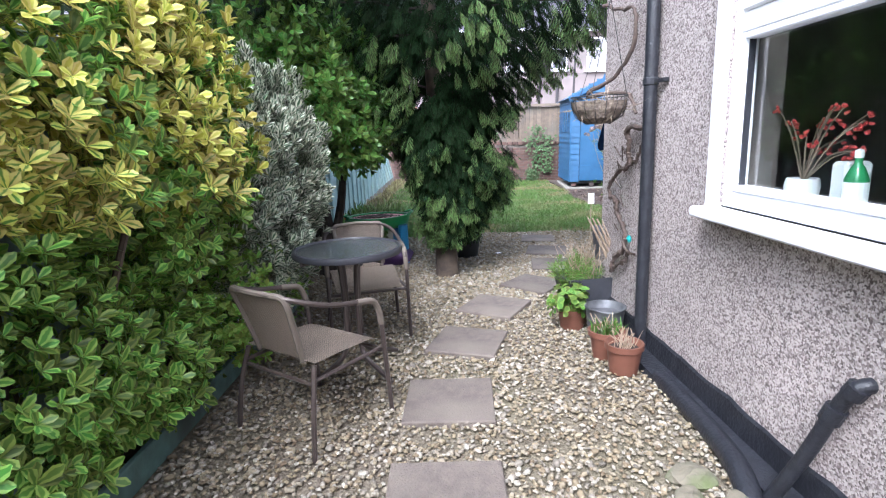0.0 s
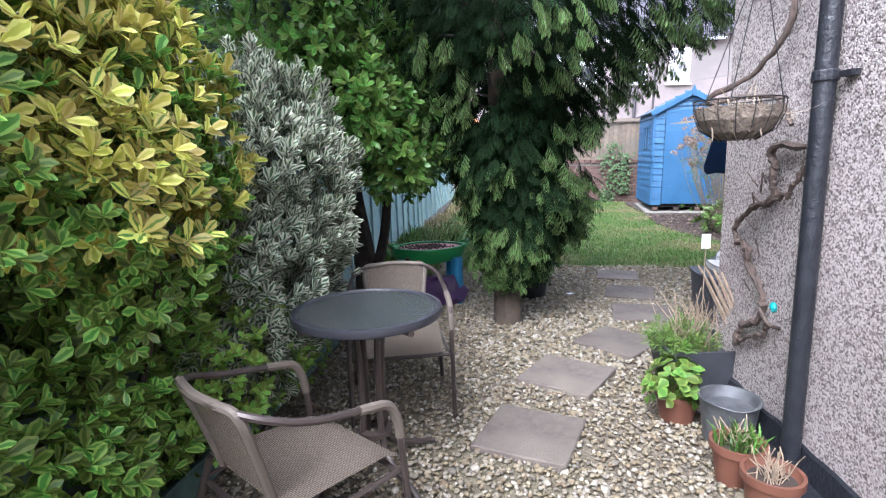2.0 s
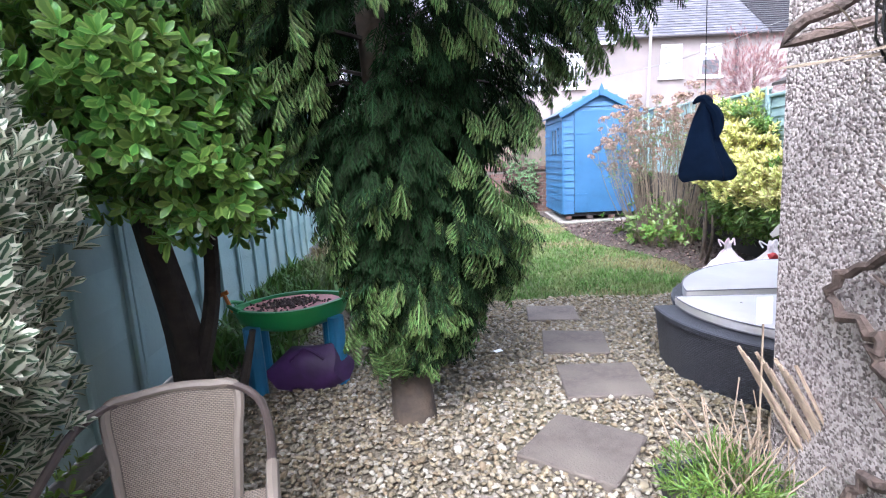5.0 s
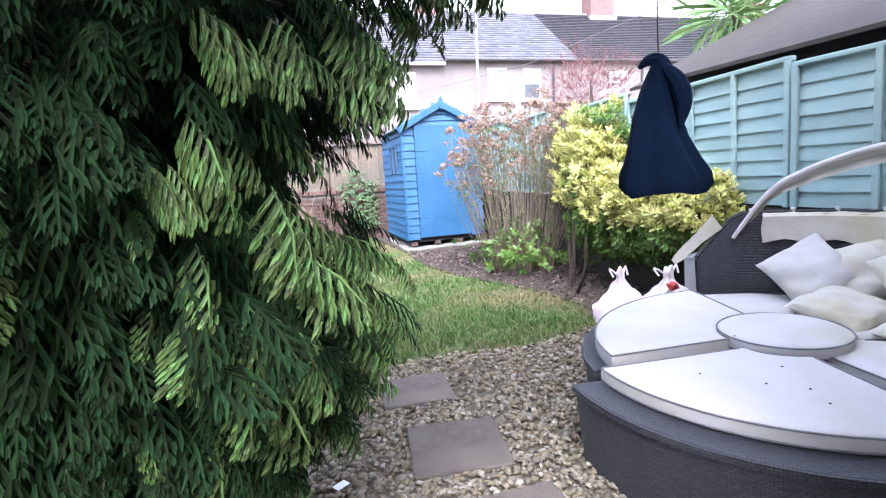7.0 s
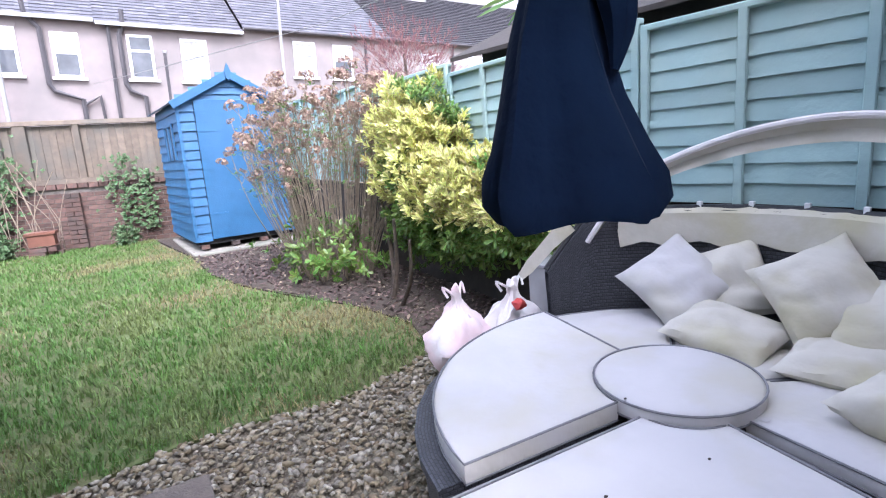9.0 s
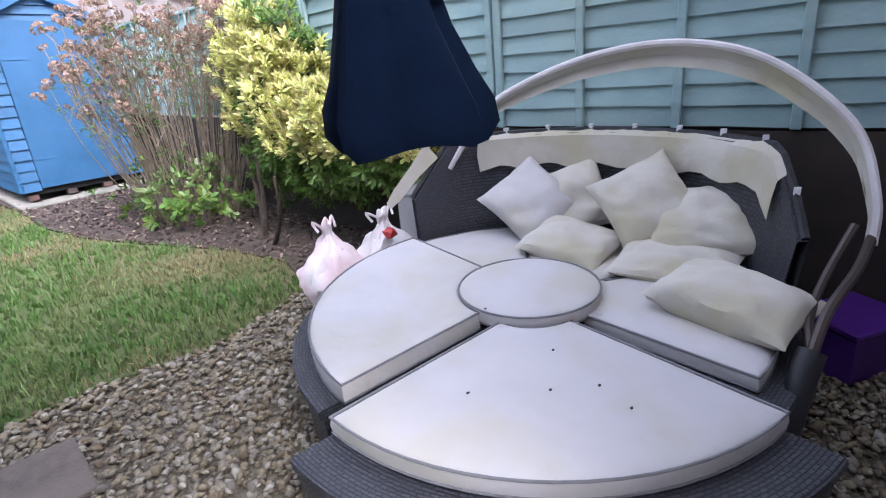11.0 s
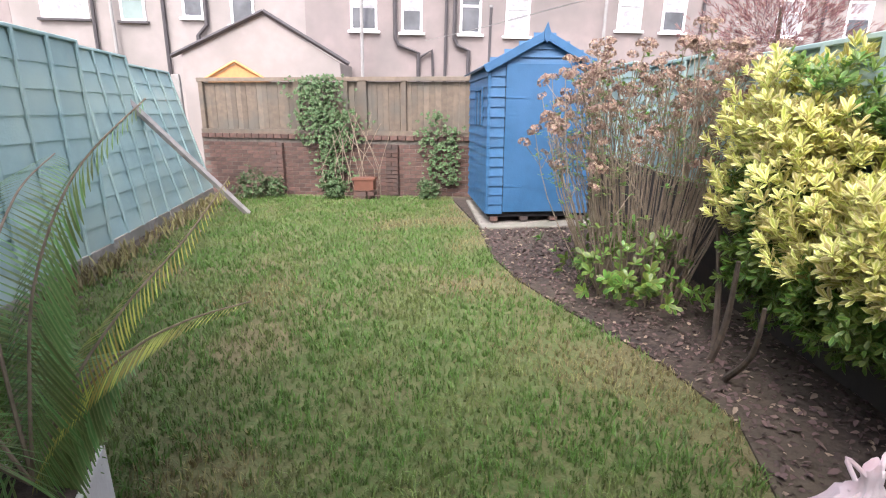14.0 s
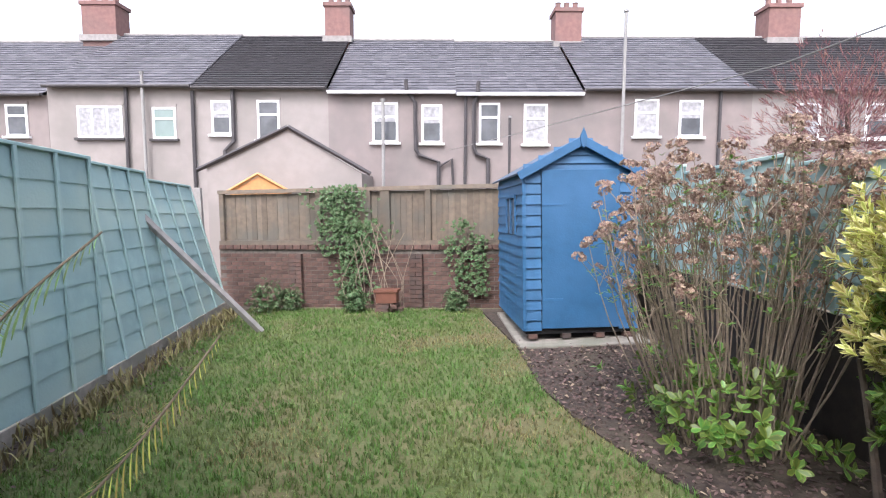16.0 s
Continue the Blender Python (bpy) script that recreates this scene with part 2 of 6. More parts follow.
M_BLIND = mat("pale green blind", (0.20, 0.26, 0.255), (0.18, 0.235, 0.23), 4, 0.8)
M_ORANGE = mat("orange timber gable", (0.50, 0.24, 0.09), (0.42, 0.20, 0.08), 8, 0.7)
M_BARK = mat("bark", (0.10, 0.075, 0.055), (0.055, 0.042, 0.034), 14, 0.95, 1.0, 30)
M_BARKDK = mat("dark bark", (0.045, 0.036, 0.03), (0.025, 0.02, 0.018), 14, 0.95, 1.0, 30)
M_TWIG = mat("brown twig", (0.25, 0.20, 0.15), (0.17, 0.135, 0.10), 20, 0.9)
M_VINE = mat("gnarled vine", (0.12, 0.085, 0.07), (0.07, 0.052, 0.045), 25, 0.9, 0.8, 60)
M_RATTAN = weave_mat("dark rattan", (0.065, 0.068, 0.085), (0.040, 0.043, 0.056), 0.011, 0.5)
M_WICKER = weave_mat("beige wicker", (0.46, 0.38, 0.31), (0.38, 0.31, 0.25), 0.008, 0.6)
M_FRAME = mat("brown chair metal", (0.075, 0.058, 0.052), (0.06, 0.046, 0.042), 10, 0.4, metal=0.3)
M_CUSH = mat("grey cream cushion", (0.56, 0.545, 0.56), (0.51, 0.50, 0.515), 4, 0.9, 0.9, 9, c=(0.50, 0.48, 0.43), big=3)
M_CUSHB = mat("cream pillow", (0.57, 0.545, 0.49), (0.51, 0.485, 0.43), 4, 0.9, 0.8, 12, c=(0.48, 0.45, 0.33), big=4)
M_PIPING = mat("cushion piping", (0.22, 0.22, 0.24), None, 20, 0.8)
M_NAVY = mat("navy cloth", (0.004, 0.012, 0.033), (0.002, 0.007, 0.021), 5, 0.95, 0.4, 30, spec=0.12)
M_TABLEGLASS = mat("ripple glass", (0.20, 0.22, 0.23), (0.16, 0.18, 0.19), 3, 0.14, 0.6, 55, spec=0.5, c=(0.24, 0.26, 0.265), big=4)
M_TABLEGLASS.node_tree.nodes["Principled BSDF"].inputs["Transmission Weight"].default_value = 0.8
M_TABLERIM = mat("dark grey table rim", (0.035, 0.037, 0.045), (0.03, 0.03, 0.037), 10, 0.4)
M_TERRA = mat("brown plastic pot", (0.155, 0.062, 0.04), (0.125, 0.05, 0.032), 10, 0.55)
M_GREYPOT = mat("slate grey planter", (0.045, 0.048, 0.058), (0.032, 0.034, 0.042), 10, 0.6, 0.2)
M_ZINC = mat("galvanised bucket", (0.17, 0.175, 0.185), (0.10, 0.105, 0.115), 14, 0.55, metal=0.6)
M_TUB = mat("black tub", (0.015, 0.016, 0.02), (0.02, 0.022, 0.026), 10, 0.5)
M_GREENPL = mat("green plastic", (0.035, 0.30, 0.08), (0.03, 0.26, 0.07), 6, 0.35)
M_BLUEPL = mat("blue plastic", (0.03, 0.19, 0.36), (0.025, 0.16, 0.31), 6, 0.35)
M_PINKPL = mat("faded pink plastic", (0.62, 0.25, 0.24), (0.55, 0.20, 0.20), 6, 0.5)
M_PURPLE = mat("purple cloth bag", (0.06, 0.02, 0.10), (0.03, 0.012, 0.05), 6, 0.6, 0.6, 15)
M_COIR = mat("coir liner", (0.20, 0.16, 0.125), (0.11, 0.085, 0.07), 40, 0.95, 1.0, 90)
M_WIRE = mat("black wire", (0.02, 0.02, 0.02), None, 8, 0.5)
M_BAG = mat("pink white carrier bag", (0.74, 0.62, 0.65), (0.70, 0.52, 0.55), 7, 0.35, 0.8, 22, c=(0.78, 0.74, 0.76), big=5)
M_BAGW = mat("white carrier bag", (0.72, 0.70, 0.71), (0.64, 0.60, 0.62), 10, 0.35, 0.5, 30)
M_CRATE = mat("clear plastic crate", (0.36, 0.36, 0.38), (0.30, 0.30, 0.32), 5, 0.25)
M_PURPLEBOX = mat("purple plastic", (0.085, 0.02, 0.22), (0.07, 0.016, 0.18), 5, 0.35)
M_RED = mat("red plastic", (0.55, 0.05, 0.05), None, 8, 0.5)
M_TEAL = mat("teal plastic", (0.02, 0.30, 0.30), None, 8, 0.4)
M_REED = mat("reed sticks", (0.36, 0.28, 0.20), (0.25, 0.19, 0.14), 30, 0.9)
M_STONE = mat("field stone", (0.17, 0.15, 0.11), (0.11, 0.105, 0.075), 8, 0.9, 0.8, 30, c=(0.10, 0.12, 0.05), big=5)
M_DEADLEAF = island_mat("dead leaves and bark", [(0, (0.05, 0.035, 0.03)), (1, (0.30, 0.24, 0.17)), (0.5, (0.10, 0.065, 0.06)), (0.8, (0.13, 0.085, 0.08))])
L_GOLD = leaf_mat("gold edged leaf", (0.15, 0.27, 0.045), (0.66, 0.62, 0.17), 0.22, val=0.45)
L_YELLOW = leaf_mat("yellow leaf", (0.52, 0.50, 0.08), (0.70, 0.64, 0.20), 0.4)
L_SILVER = leaf_mat("silver edged leaf", (0.075, 0.13, 0.07), (0.62, 0.63, 0.50), 0.38)
L_GREEN = leaf_mat("glossy green leaf", (0.105, 0.23, 0.035), (0.29, 0.43, 0.09), 0.42, 0.35, val=0.6)
L_LIME = leaf_mat("lime young leaf", (0.17, 0.30, 0.045), (0.25, 0.36, 0.07), 0.5, 0.4)
L_LAUREL = leaf_mat("laurel leaf", (0.095, 0.20, 0.037), (0.165, 0.29, 0.06), 0.5, 0.3)
L_DARK = leaf_mat("dark yew leaf", (0.028, 0.062, 0.035), (0.045, 0.085, 0.045), 0.5)
# near-black green: the shade inside the crown is put into this colour
L_CONSHADE = leaf_mat("shade-darkened conifer frond", (0.008, 0.019, 0.007), (0.017, 0.037, 0.012), 0.5, 0.85, val=0.55)
L_CONSHADE.node_tree.nodes["Principled BSDF"].inputs["Specular IOR Level"].default_value = 0.12
L_CONTIP = leaf_mat("shade-darkened conifer frond tip", (0.038, 0.078, 0.018), (0.12, 0.185, 0.052), 0.40, 0.65, val=0.6)
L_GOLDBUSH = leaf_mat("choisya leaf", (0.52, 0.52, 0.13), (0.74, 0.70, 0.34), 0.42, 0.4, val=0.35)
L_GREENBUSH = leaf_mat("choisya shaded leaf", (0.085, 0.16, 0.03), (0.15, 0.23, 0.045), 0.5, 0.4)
L_HYD = leaf_mat("dry flower head", (0.24, 0.15, 0.115), (0.34, 0.25, 0.20), 0.5, 0.9, val=0.45)
L_IVY = leaf_mat("ivy leaf", (0.05, 0.11, 0.04), (0.12, 0.17, 0.08), 0.4)
L_PALM = leaf_mat("palm leaflet", (0.10, 0.19, 0.055), (0.17, 0.26, 0.09), 0.5, 0.45)
L_PALMY = leaf_mat("yellowing palm leaflet", (0.40, 0.36, 0.08), (0.30, 0.33, 0.07), 0.5, 0.5)
L_RED = leaf_mat("red twig haze", (0.20, 0.09, 0.09), (0.25, 0.13, 0.13), 0.5, 0.9)


# ---- builders ----
def bm_obj(name, bm, material, parent=None, label="", smooth=False):
    me = bpy.data.meshes.new(name)
    bm.normal_update()
    bm.to_mesh(me)
    bm.free()
    me.materials.append(material)
    if smooth:
        me.polygons.foreach_set("use_smooth", [True] * len(me.polygons))
        me.set_sharp_from_angle(angle=radians(40))
    ob = new(name, me)
    ob.parent = parent
    if label:
        tagged(ob, label)
    return ob


def part(name, bm, material, parent, label="", smooth=False):
    return bm_obj(name, bm, material, parent, label, smooth)


def thing(name, label, category, at=(0, 0, 0), rz=0.0, group="", kind="", rx=0.0, ry=0.0):
    e = new(name)
    e.empty_display_size = 0.1
    e.matrix_basis = pose(*at, rx, ry, rz)
    return tagged(e, label, category, group, kind)


def solid(name, bm, material, label, category="", group="", kind="", at=(0, 0, 0), rz=0.0, smooth=False, rx=0.0, ry=0.0):
    ob = bm_obj(name, bm, material, None, "", smooth)
    ob.matrix_basis = pose(*at, rx, ry, rz)
    return tagged(ob, label, category, group, kind)


def box(x0, x1, y0, y1, z0, z1, bev=0.0, bm=None, seg=1):
    bm = bm or bmesh.new()
    vs = [bm.verts.new((x, y, z)) for x in (x0, x1) for y in (y0, y1) for z in (z0, z1)]
    fs = [bm.faces.new([vs[i] for i in q]) for q in ((0, 1, 3, 2), (4, 6, 7, 5), (0, 4, 5, 1), (2, 3, 7, 6), (0, 2, 6, 4), (1, 5, 7, 3))]
    if bev:
        es = list({e for f in fs for e in f.edges})
        bmesh.ops.bevel(bm, geom=es, offset=bev, segments=seg, affect="EDGES", profile=0.6)
    return bm


def prism(outline, z0, z1, bm=None, bev=0.0):
    """An upright prism over an outline of (x, y)."""
    bm = bm or bmesh.new()
    lo, hi = [bm.verts.new((x, y, z0)) for x, y in outline], [bm.verts.new((x, y, z1)) for x, y in outline]
    n = len(outline)
    bm.faces.new(lo[::-1])
    top = bm.faces.new(hi)
    for i in range(n):
        bm.faces.new((lo[i], lo[(i + 1) % n], hi[(i + 1) % n], hi[i]))
    if bev:
        bmesh.ops.bevel(bm, geom=list(top.edges), offset=bev, segments=2, affect="EDGES")
    return bm


def lathe(prof, seg=24, bm=None, close=False):
    """Turns a profile of (radius, z) round the z axis; uv in metres."""
    bm = bm or bmesh.new()
    uv = bm.loops.layers.uv.verify()
    rings = [[bm.verts.new((r * math.cos(2 * math.pi * k / seg), r * math.sin(2 * math.pi * k / seg), z)) for k in range(seg)] for r, z in prof]
    run = 0.0
    for i in range(len(prof) - 1):
        step = math.dist(prof[i], prof[i + 1])
        rad = max(prof[i][0], prof[i + 1][0])
        for k in range(seg):
            j = (k + 1) % seg
            f = bm.faces.new((rings[i][k], rings[i][j], rings[i + 1][j], rings[i + 1][k]))
            for lp, (a, b) in zip(f.loops, ((k, 0), (k + 1, 0), (k + 1, 1), (k, 1))):
                lp[uv].uv = (a * 2 * math.pi * rad / seg, run + b * step)
        run += step
    if close:
        for ring in (rings[0][::-1], rings[-1]):
            bm.faces.new(ring)
    return bm


def tube(pts, r, seg=8, bm=None, cap=True):
    """A round tube along points; r one radius or one a point."""
    bm = bm or bmesh.new()
    P = [Vector(p) for p in pts]
    rs = r if isinstance(r, (list, tuple)) else [r] * len(P)
    d = (P[1] - P[0]).normalized()
    side = d.cross(Vector((0, 0, 1)))
    side = side.normalized() if side.length > 1e-3 else Vector((1, 0, 0))
    rings = []
    for i, p in enumerate(P):
        a, b = P[max(i - 1, 0)], P[min(i + 1, len(P) - 1)]
        d = (b - a).normalized()
        side = (side - d * side.dot(d)).normalized()
        up = d.cross(side)
        rings.append([bm.verts.new(p + rs[i] * (side * math.cos(2 * math.pi * k / seg) + up * math.sin(2 * math.pi * k / seg))) for k in range(seg)])
    for i in range(len(P) - 1):
        for k in range(seg):
            j = (k + 1) % seg
            bm.faces.new((rings[i][k], rings[i][j], rings[i + 1][j], rings[i + 1][k]))
    if cap:
        bm.faces.new(rings[0][::-1])
        bm.faces.new(rings[-1])
    return bm


def arc(pts, n=6):
    """A smooth run of points through the given ones."""
    P = [Vector(p) for p in pts]
    out = []
    for i in range(len(P) - 1):
        a, b, c, d = P[max(i - 1, 0)], P[i], P[i + 1], P[min(i + 2, len(P) - 1)]
        for k in range(n):
            t = k / n
            out.append(0.5 * ((2 * b) + (c - a) * t + (2 * a - 5 * b + 4 * c - d) * t * t + (3 * b - a - 3 * c + d) * t ** 3))
    return out + [P[-1]]


def fast_mesh(name, V, Q, UV=None, material=None, parent=None, label="", smooth=False):
    """Many small faces at once: V (n, 3), Q (m, k), UV (m * k, 2)."""
    me = bpy.data.meshes.new(name)
    V, Q = np.asarray(V, np.float32), np.asarray(Q, np.int32)
    me.vertices.add(len(V))
    me.vertices.foreach_set("co", V.ravel())
    m, k = Q.shape
    me.loops.add(m * k)
    me.loops.foreach_set("vertex_index", Q.ravel())
    me.polygons.add(m)
    me.polygons.foreach_set("loop_start", np.arange(0, m * k, k, dtype=np.int32))
    if UV is not None:
        me.uv_layers.new(name="UVMap").data.foreach_set("uv", np.asarray(UV, np.float32).ravel())
    me.update(calc_edges=True)
    if smooth:
        me.polygons.foreach_set("use_smooth", [True] * m)
    me.materials.append(material)
    ob = new(name, me)
    ob.parent = parent
    if label:
        tagged(ob, label)
    return ob


def scatter(name, tmpl, P, Z, size, material, parent=None, label="", spin=None, rng=None, smooth=False):
    """Copies of a template at places P, its z axis along Z, in one mesh."""
    TV, TQ, TUV = tmpl
    P, Z = np.asarray(P, float), np.asarray(Z, float)
    n = len(P)
    rng = rng or np.random.default_rng(1)
    Z = Z / np.maximum(np.linalg.norm(Z, axis=1, keepdims=True), 1e-6)
    ref = rng.normal(size=(n, 3)) if spin is None else np.asarray(spin, float)
    X = np.cross(ref, Z)
    X /= np.maximum(np.linalg.norm(X, axis=1, keepdims=True), 1e-6)
    Y = np.cross(Z, X)
    R = np.stack([X, Y, Z], axis=2) * np.asarray(size, float).reshape(-1, 1, 1)
    V = np.einsum("nij,kj->nki", R, TV) + P[:, None, :]
    Q = TQ[None] + (np.arange(n) * len(TV))[:, None, None]
    UV = None if TUV is None else np.tile(TUV, (n, 1))
    return fast_mesh(name, V.reshape(-1, 3), Q.reshape(-1, TQ.shape[1]), UV, material, parent, label, smooth)


def leaf_grid(L=1.0, W=0.4, curl=0.15, fold=0.12):
    """One pointed leaf along +x: rows across it, four quads."""
    V, UV = [], []
    for x, w in ((0, 0.12), (0.38, 0.74), (0.74, 1.0), (1.0, 0.22)):
        for s in (-1, 0, 1):
            V.append((x * L, s * w * W / 2, -curl * x * x * L + abs(s) * fold * w * W))
            UV.append((x, abs(s)))
    Q = [(3 * i + j, 3 * i + 3 + j, 3 * i + 4 + j, 3 * i + 1 + j) for i in range(3) for j in range(2)]
    return np.array(V), np.array(Q), np.array([UV[i] for q in Q for i in q])


def strip_leaf(L, W, curl=0.2):
    V = np.array([(0, -W * .3, 0), (0, W * .3, 0), (L * .55, -W * .5, -curl * .3 * L), (L * .55, W * .5, -curl * .3 * L), (L, -W * .08, -curl * L), (L, W * .08, -curl * L)])
    Q = np.array([(0, 2, 3, 1), (2, 4, 5, 3)])
    u = {0: 0, 1: 0, 2: .55, 3: .55, 4: 1, 5: 1}
    return V, Q, np.array([(u[i], i % 2) for q in Q for i in q])


def join_tmpl(items):
    Vs, Qs, Us, k = [], [], [], 0
    for V, Q, U in items:
        Vs.append(V)
        Qs.append(Q + k)
        Us.append(U)
        k += len(V)
    return np.vstack(Vs), np.vstack(Qs), np.vstack(Us)


def turned(t, rz=0.0, ry=0.0, off=(0, 0, 0), s=1.0):
    m = np.array(Euler((0, ry, rz)).to_matrix())
    return t[0] @ m.T * s + np.array(off), t[1], t[2]


def rosette(n=7, L=1.0, W=0.45, rise=0.5, seed=0):
    """Leaves round a shoot tip, the lower ones flatter."""
    r = random.Random(seed)
    return join_tmpl([turned(leaf_grid(L, W), k * 2.4 + r.uniform(-.3, .3), -rise - 0.09 * k * r.uniform(.6, 1.2), (0, 0, 0.05 * k * L), r.uniform(.75, 1.1)) for k in range(n)])


def frond(seed=0, rows=6):
    """A flat drooping spray of scale leaves, along +x: side shoots that carry shorter ones."""
    r = random.Random(seed)
    items = [strip_leaf(1.0, .05, .35)]
    for i in range(rows):
        x = (i + .6) / rows
        for s in (-1, 1):
            ln = .46 * math.sin(math.pi * (.22 + .7 * x)) * r.uniform(.8, 1.15)
            a = s * (.80 - .3 * x)
            items.append(turned(strip_leaf(ln, .055, .35), a, .25, (x * .9, 0, -.33 * x * x)))
            for k in (.5,):
                ca, sa = math.cos(a), math.sin(a)
                items.append(turned(strip_leaf(ln * .45, .05, .4), a - s * .6, .35, (x * .9 + ca * ln * k, sa * ln * k, -.33 * x * x - .2 * k * ln)))
    return join_tmpl(items)


def drape(seed=0, rows=6):
    """A spray that arches outward, its side shoots hanging like fingers."""
    r = random.Random(seed)
    items = [strip_leaf(1.0, .045, .45)]
    for i in range(rows):
        x = (i + .5) / rows
        for s in (-1, 1):
            ln = .52 * math.sin(math.pi * (.20 + .68 * x)) * r.uniform(.8, 1.15)
            a = s * (.85 - .35 * x)
            drop = r.uniform(.55, .95)
            o = (x * .95, 0, -.45 * x * x)
            items.append(turned(strip_leaf(ln, .065, .45), a, drop, o))
            ca, sa = math.cos(a) * math.cos(drop), math.sin(a) * math.cos(drop)
            for k in (.35, .65):
                for q in (-1, 1):
                    items.append(turned(strip_leaf(ln * .42, .055, .5), a + q * .55, drop + .15, (o[0] + ca * ln * k, sa * ln * k, o[2] - math.sin(drop) * ln * k)))
    return join_tmpl(items)


def blob_points(rng, n, centre, radii, lo=0.6, hi=1.0, lump=0.25, seed=0.0):
    """Places and outward ways in the outer part of a lumpy ellipsoid."""
    d = rng.normal(size=(n, 3))
    d /= np.linalg.norm(d, axis=1, keepdims=True)
    k = np.array([noise.noise(Vector((a * 2.3 + seed, b * 2.3, c * 2.3))) for a, b, c in d])
    rad = rng.uniform(lo ** 2, hi ** 2, n) ** 0.5 * (1 + lump * k * 1.6)
    return np.array(centre) + d * np.array(radii) * rad[:, None], d


# ---- ground ----
def grass_line(x):
    """Where the gravel ends and the lawn starts."""
    return 6.78 + 0.07 * math.sin(x * 2.1) + 0.04 * math.sin(x * 5.3)


def ground_mesh():
    bm = bmesh.new()
    vs = [bm.verts.new((x, y, -0.012)) for x, y in ((-400, -200), (400, -200), (400, 600), (-400, 600))]
    bm.faces.new(vs)
    return bm


solid("ground", ground_mesh(), M_GRAVELBED, "dirt ground under and beyond the garden", kind="structure")
lawn_edge = [(x, grass_line(x)) for x in np.linspace(-0.55, 2.75, 26)]
lawn_outline = lawn_edge + [(2.95, 7.3), (2.9, 8.0), (2.65, 8.9), (2.5, 9.6), (2.45, 10.4), (2.6, 11.3), (2.55, 13.5), (2.6, 14.3), (0.9, 14.8), (-1.3, 15.5), (-1.42, 13.0), (-1.42, 10.0), (-1.2, 8.2)]
solid("lawn", prism(lawn_outline, -0.03, 0.004), M_LAWN, "patchy green lawn turf with worn brown areas", kind="structure")
bed_outline = [(2.75, 6.8), (3.6, 6.6), (4.7, 14.0), (2.6, 14.2), (2.6, 11.9), (2.45, 10.4), (2.5, 9.6), (2.65, 8.9), (2.9, 8.0), (2.95, 7.3)]
solid("flower_bed", prism(bed_outline, -0.03, 0.018), M_SOIL, "dark bare soil bed with leaf litter", kind="structure")
solid("left_bed", prism([(-1.46, 6.3), (-0.8, 6.8), (-1.2, 8.2), (-1.43, 10), (-1.43, 13), (-1.3, 15.6), (-1.75, 15.8), (-1.62, 11)], -0.03, 0.02), M_SOIL, "dark soil strip along the fence", kind="structure")
solid("shrub_bed", prism([(-1.46, -1.5), (-1.17, -1.5), (-1.17, 4.2), (-1.46, 4.2)], -0.03, 0.05), M_SOIL, "raised soil bed behind the edging board", kind="structure")

rs = np.random.default_rng(5)


def in_poly(P, poly):
    x, y = P[:, 0], P[:, 1]
    inside = np.zeros(len(P), bool)
    for (x1, y1), (x2, y2) in zip(poly, poly[1:] + poly[:1]):
        hit = ((y1 > y) != (y2 > y)) & (x < (x2 - x1) * (y - y1) / (y2 - y1 + 1e-12) + x1)
        inside ^= hit
    return inside


SLABS = [(0.065, 1.56, 0.45, 1), (0.07, 2.30, 0.44, -1), (0.18, 3.06, 0.44, -17), (0.40, 3.75, 0.45, -28), (0.79, 4.33, 0.44, -38),
         (1.10, 5.00, 0.46, -6), (1.12, 5.63, 0.43, -12), (1.13, 6.32, 0.40, -8)]


path = thing("stepping_stone_path", "row of square grey brown concrete paving slabs set in gravel", "garden path")
for i, (x, y, w, a) in enumerate(SLABS):
    d = 0.44 if i < 7 else 0.38
    ob = part("paving_slab", box(-w / 2, w / 2, -d / 2, d / 2, -0.02, 0.024, 0.006), M_SLAB, path)
    ob.matrix_basis = pose(x, y, 0.0, rs.uniform(-.6, .6), rs.uniform(-.6, .6), a)


def ico12(seed):
    r = random.Random(seed)
    p = (1 + 5 ** 0.5) / 2
    V = np.array([(-1, p, 0), (1, p, 0), (-1, -p, 0), (1, -p, 0), (0, -1, p), (0, 1, p), (0, -1, -p), (0, 1, -p), (p, 0, -1), (p, 0, 1), (-p, 0, -1), (-p, 0, 1)]) / 1.9
    V = V * np.array([[r.uniform(.8, 1.3) * 1.15, r.uniform(.6, 1.05), r.uniform(.4, .7)] for _ in range(12)])
    Q = np.array([(0, 11, 5), (0, 5, 1), (0, 1, 7), (0, 7, 10), (0, 10, 11), (1, 5, 9), (5, 11, 4), (11, 10, 2), (10, 7, 6), (7, 1, 8), (3, 9, 4), (3, 4, 2), (3, 2, 6), (3, 6, 8), (3, 8, 9), (4, 9, 5), (2, 4, 11), (6, 2, 10), (8, 6, 7), (9, 8, 1)])
    return V, Q, None


def octa(seed):
    r = random.Random(seed)
    V = np.array([(1, 0, 0), (0, 1, 0), (-1, 0, 0), (0, -1, 0), (.15, .1, .62), (-.1, 0, -.6), (.75, .6, .1), (-.7, -.65, .05)]) * np.array([[r.uniform(.9, 1.3), r.uniform(.7, 1.1), 1] for _ in range(8)])
    Q = np.array([(0, 6, 4), (6, 1, 4), (1, 2, 4), (2, 7, 4), (7, 3, 4), (3, 0, 4), (6, 0, 5), (1, 6, 5), (2, 1, 5), (7, 2, 5), (3, 7, 5), (0, 3, 5)])
    return V, Q, None


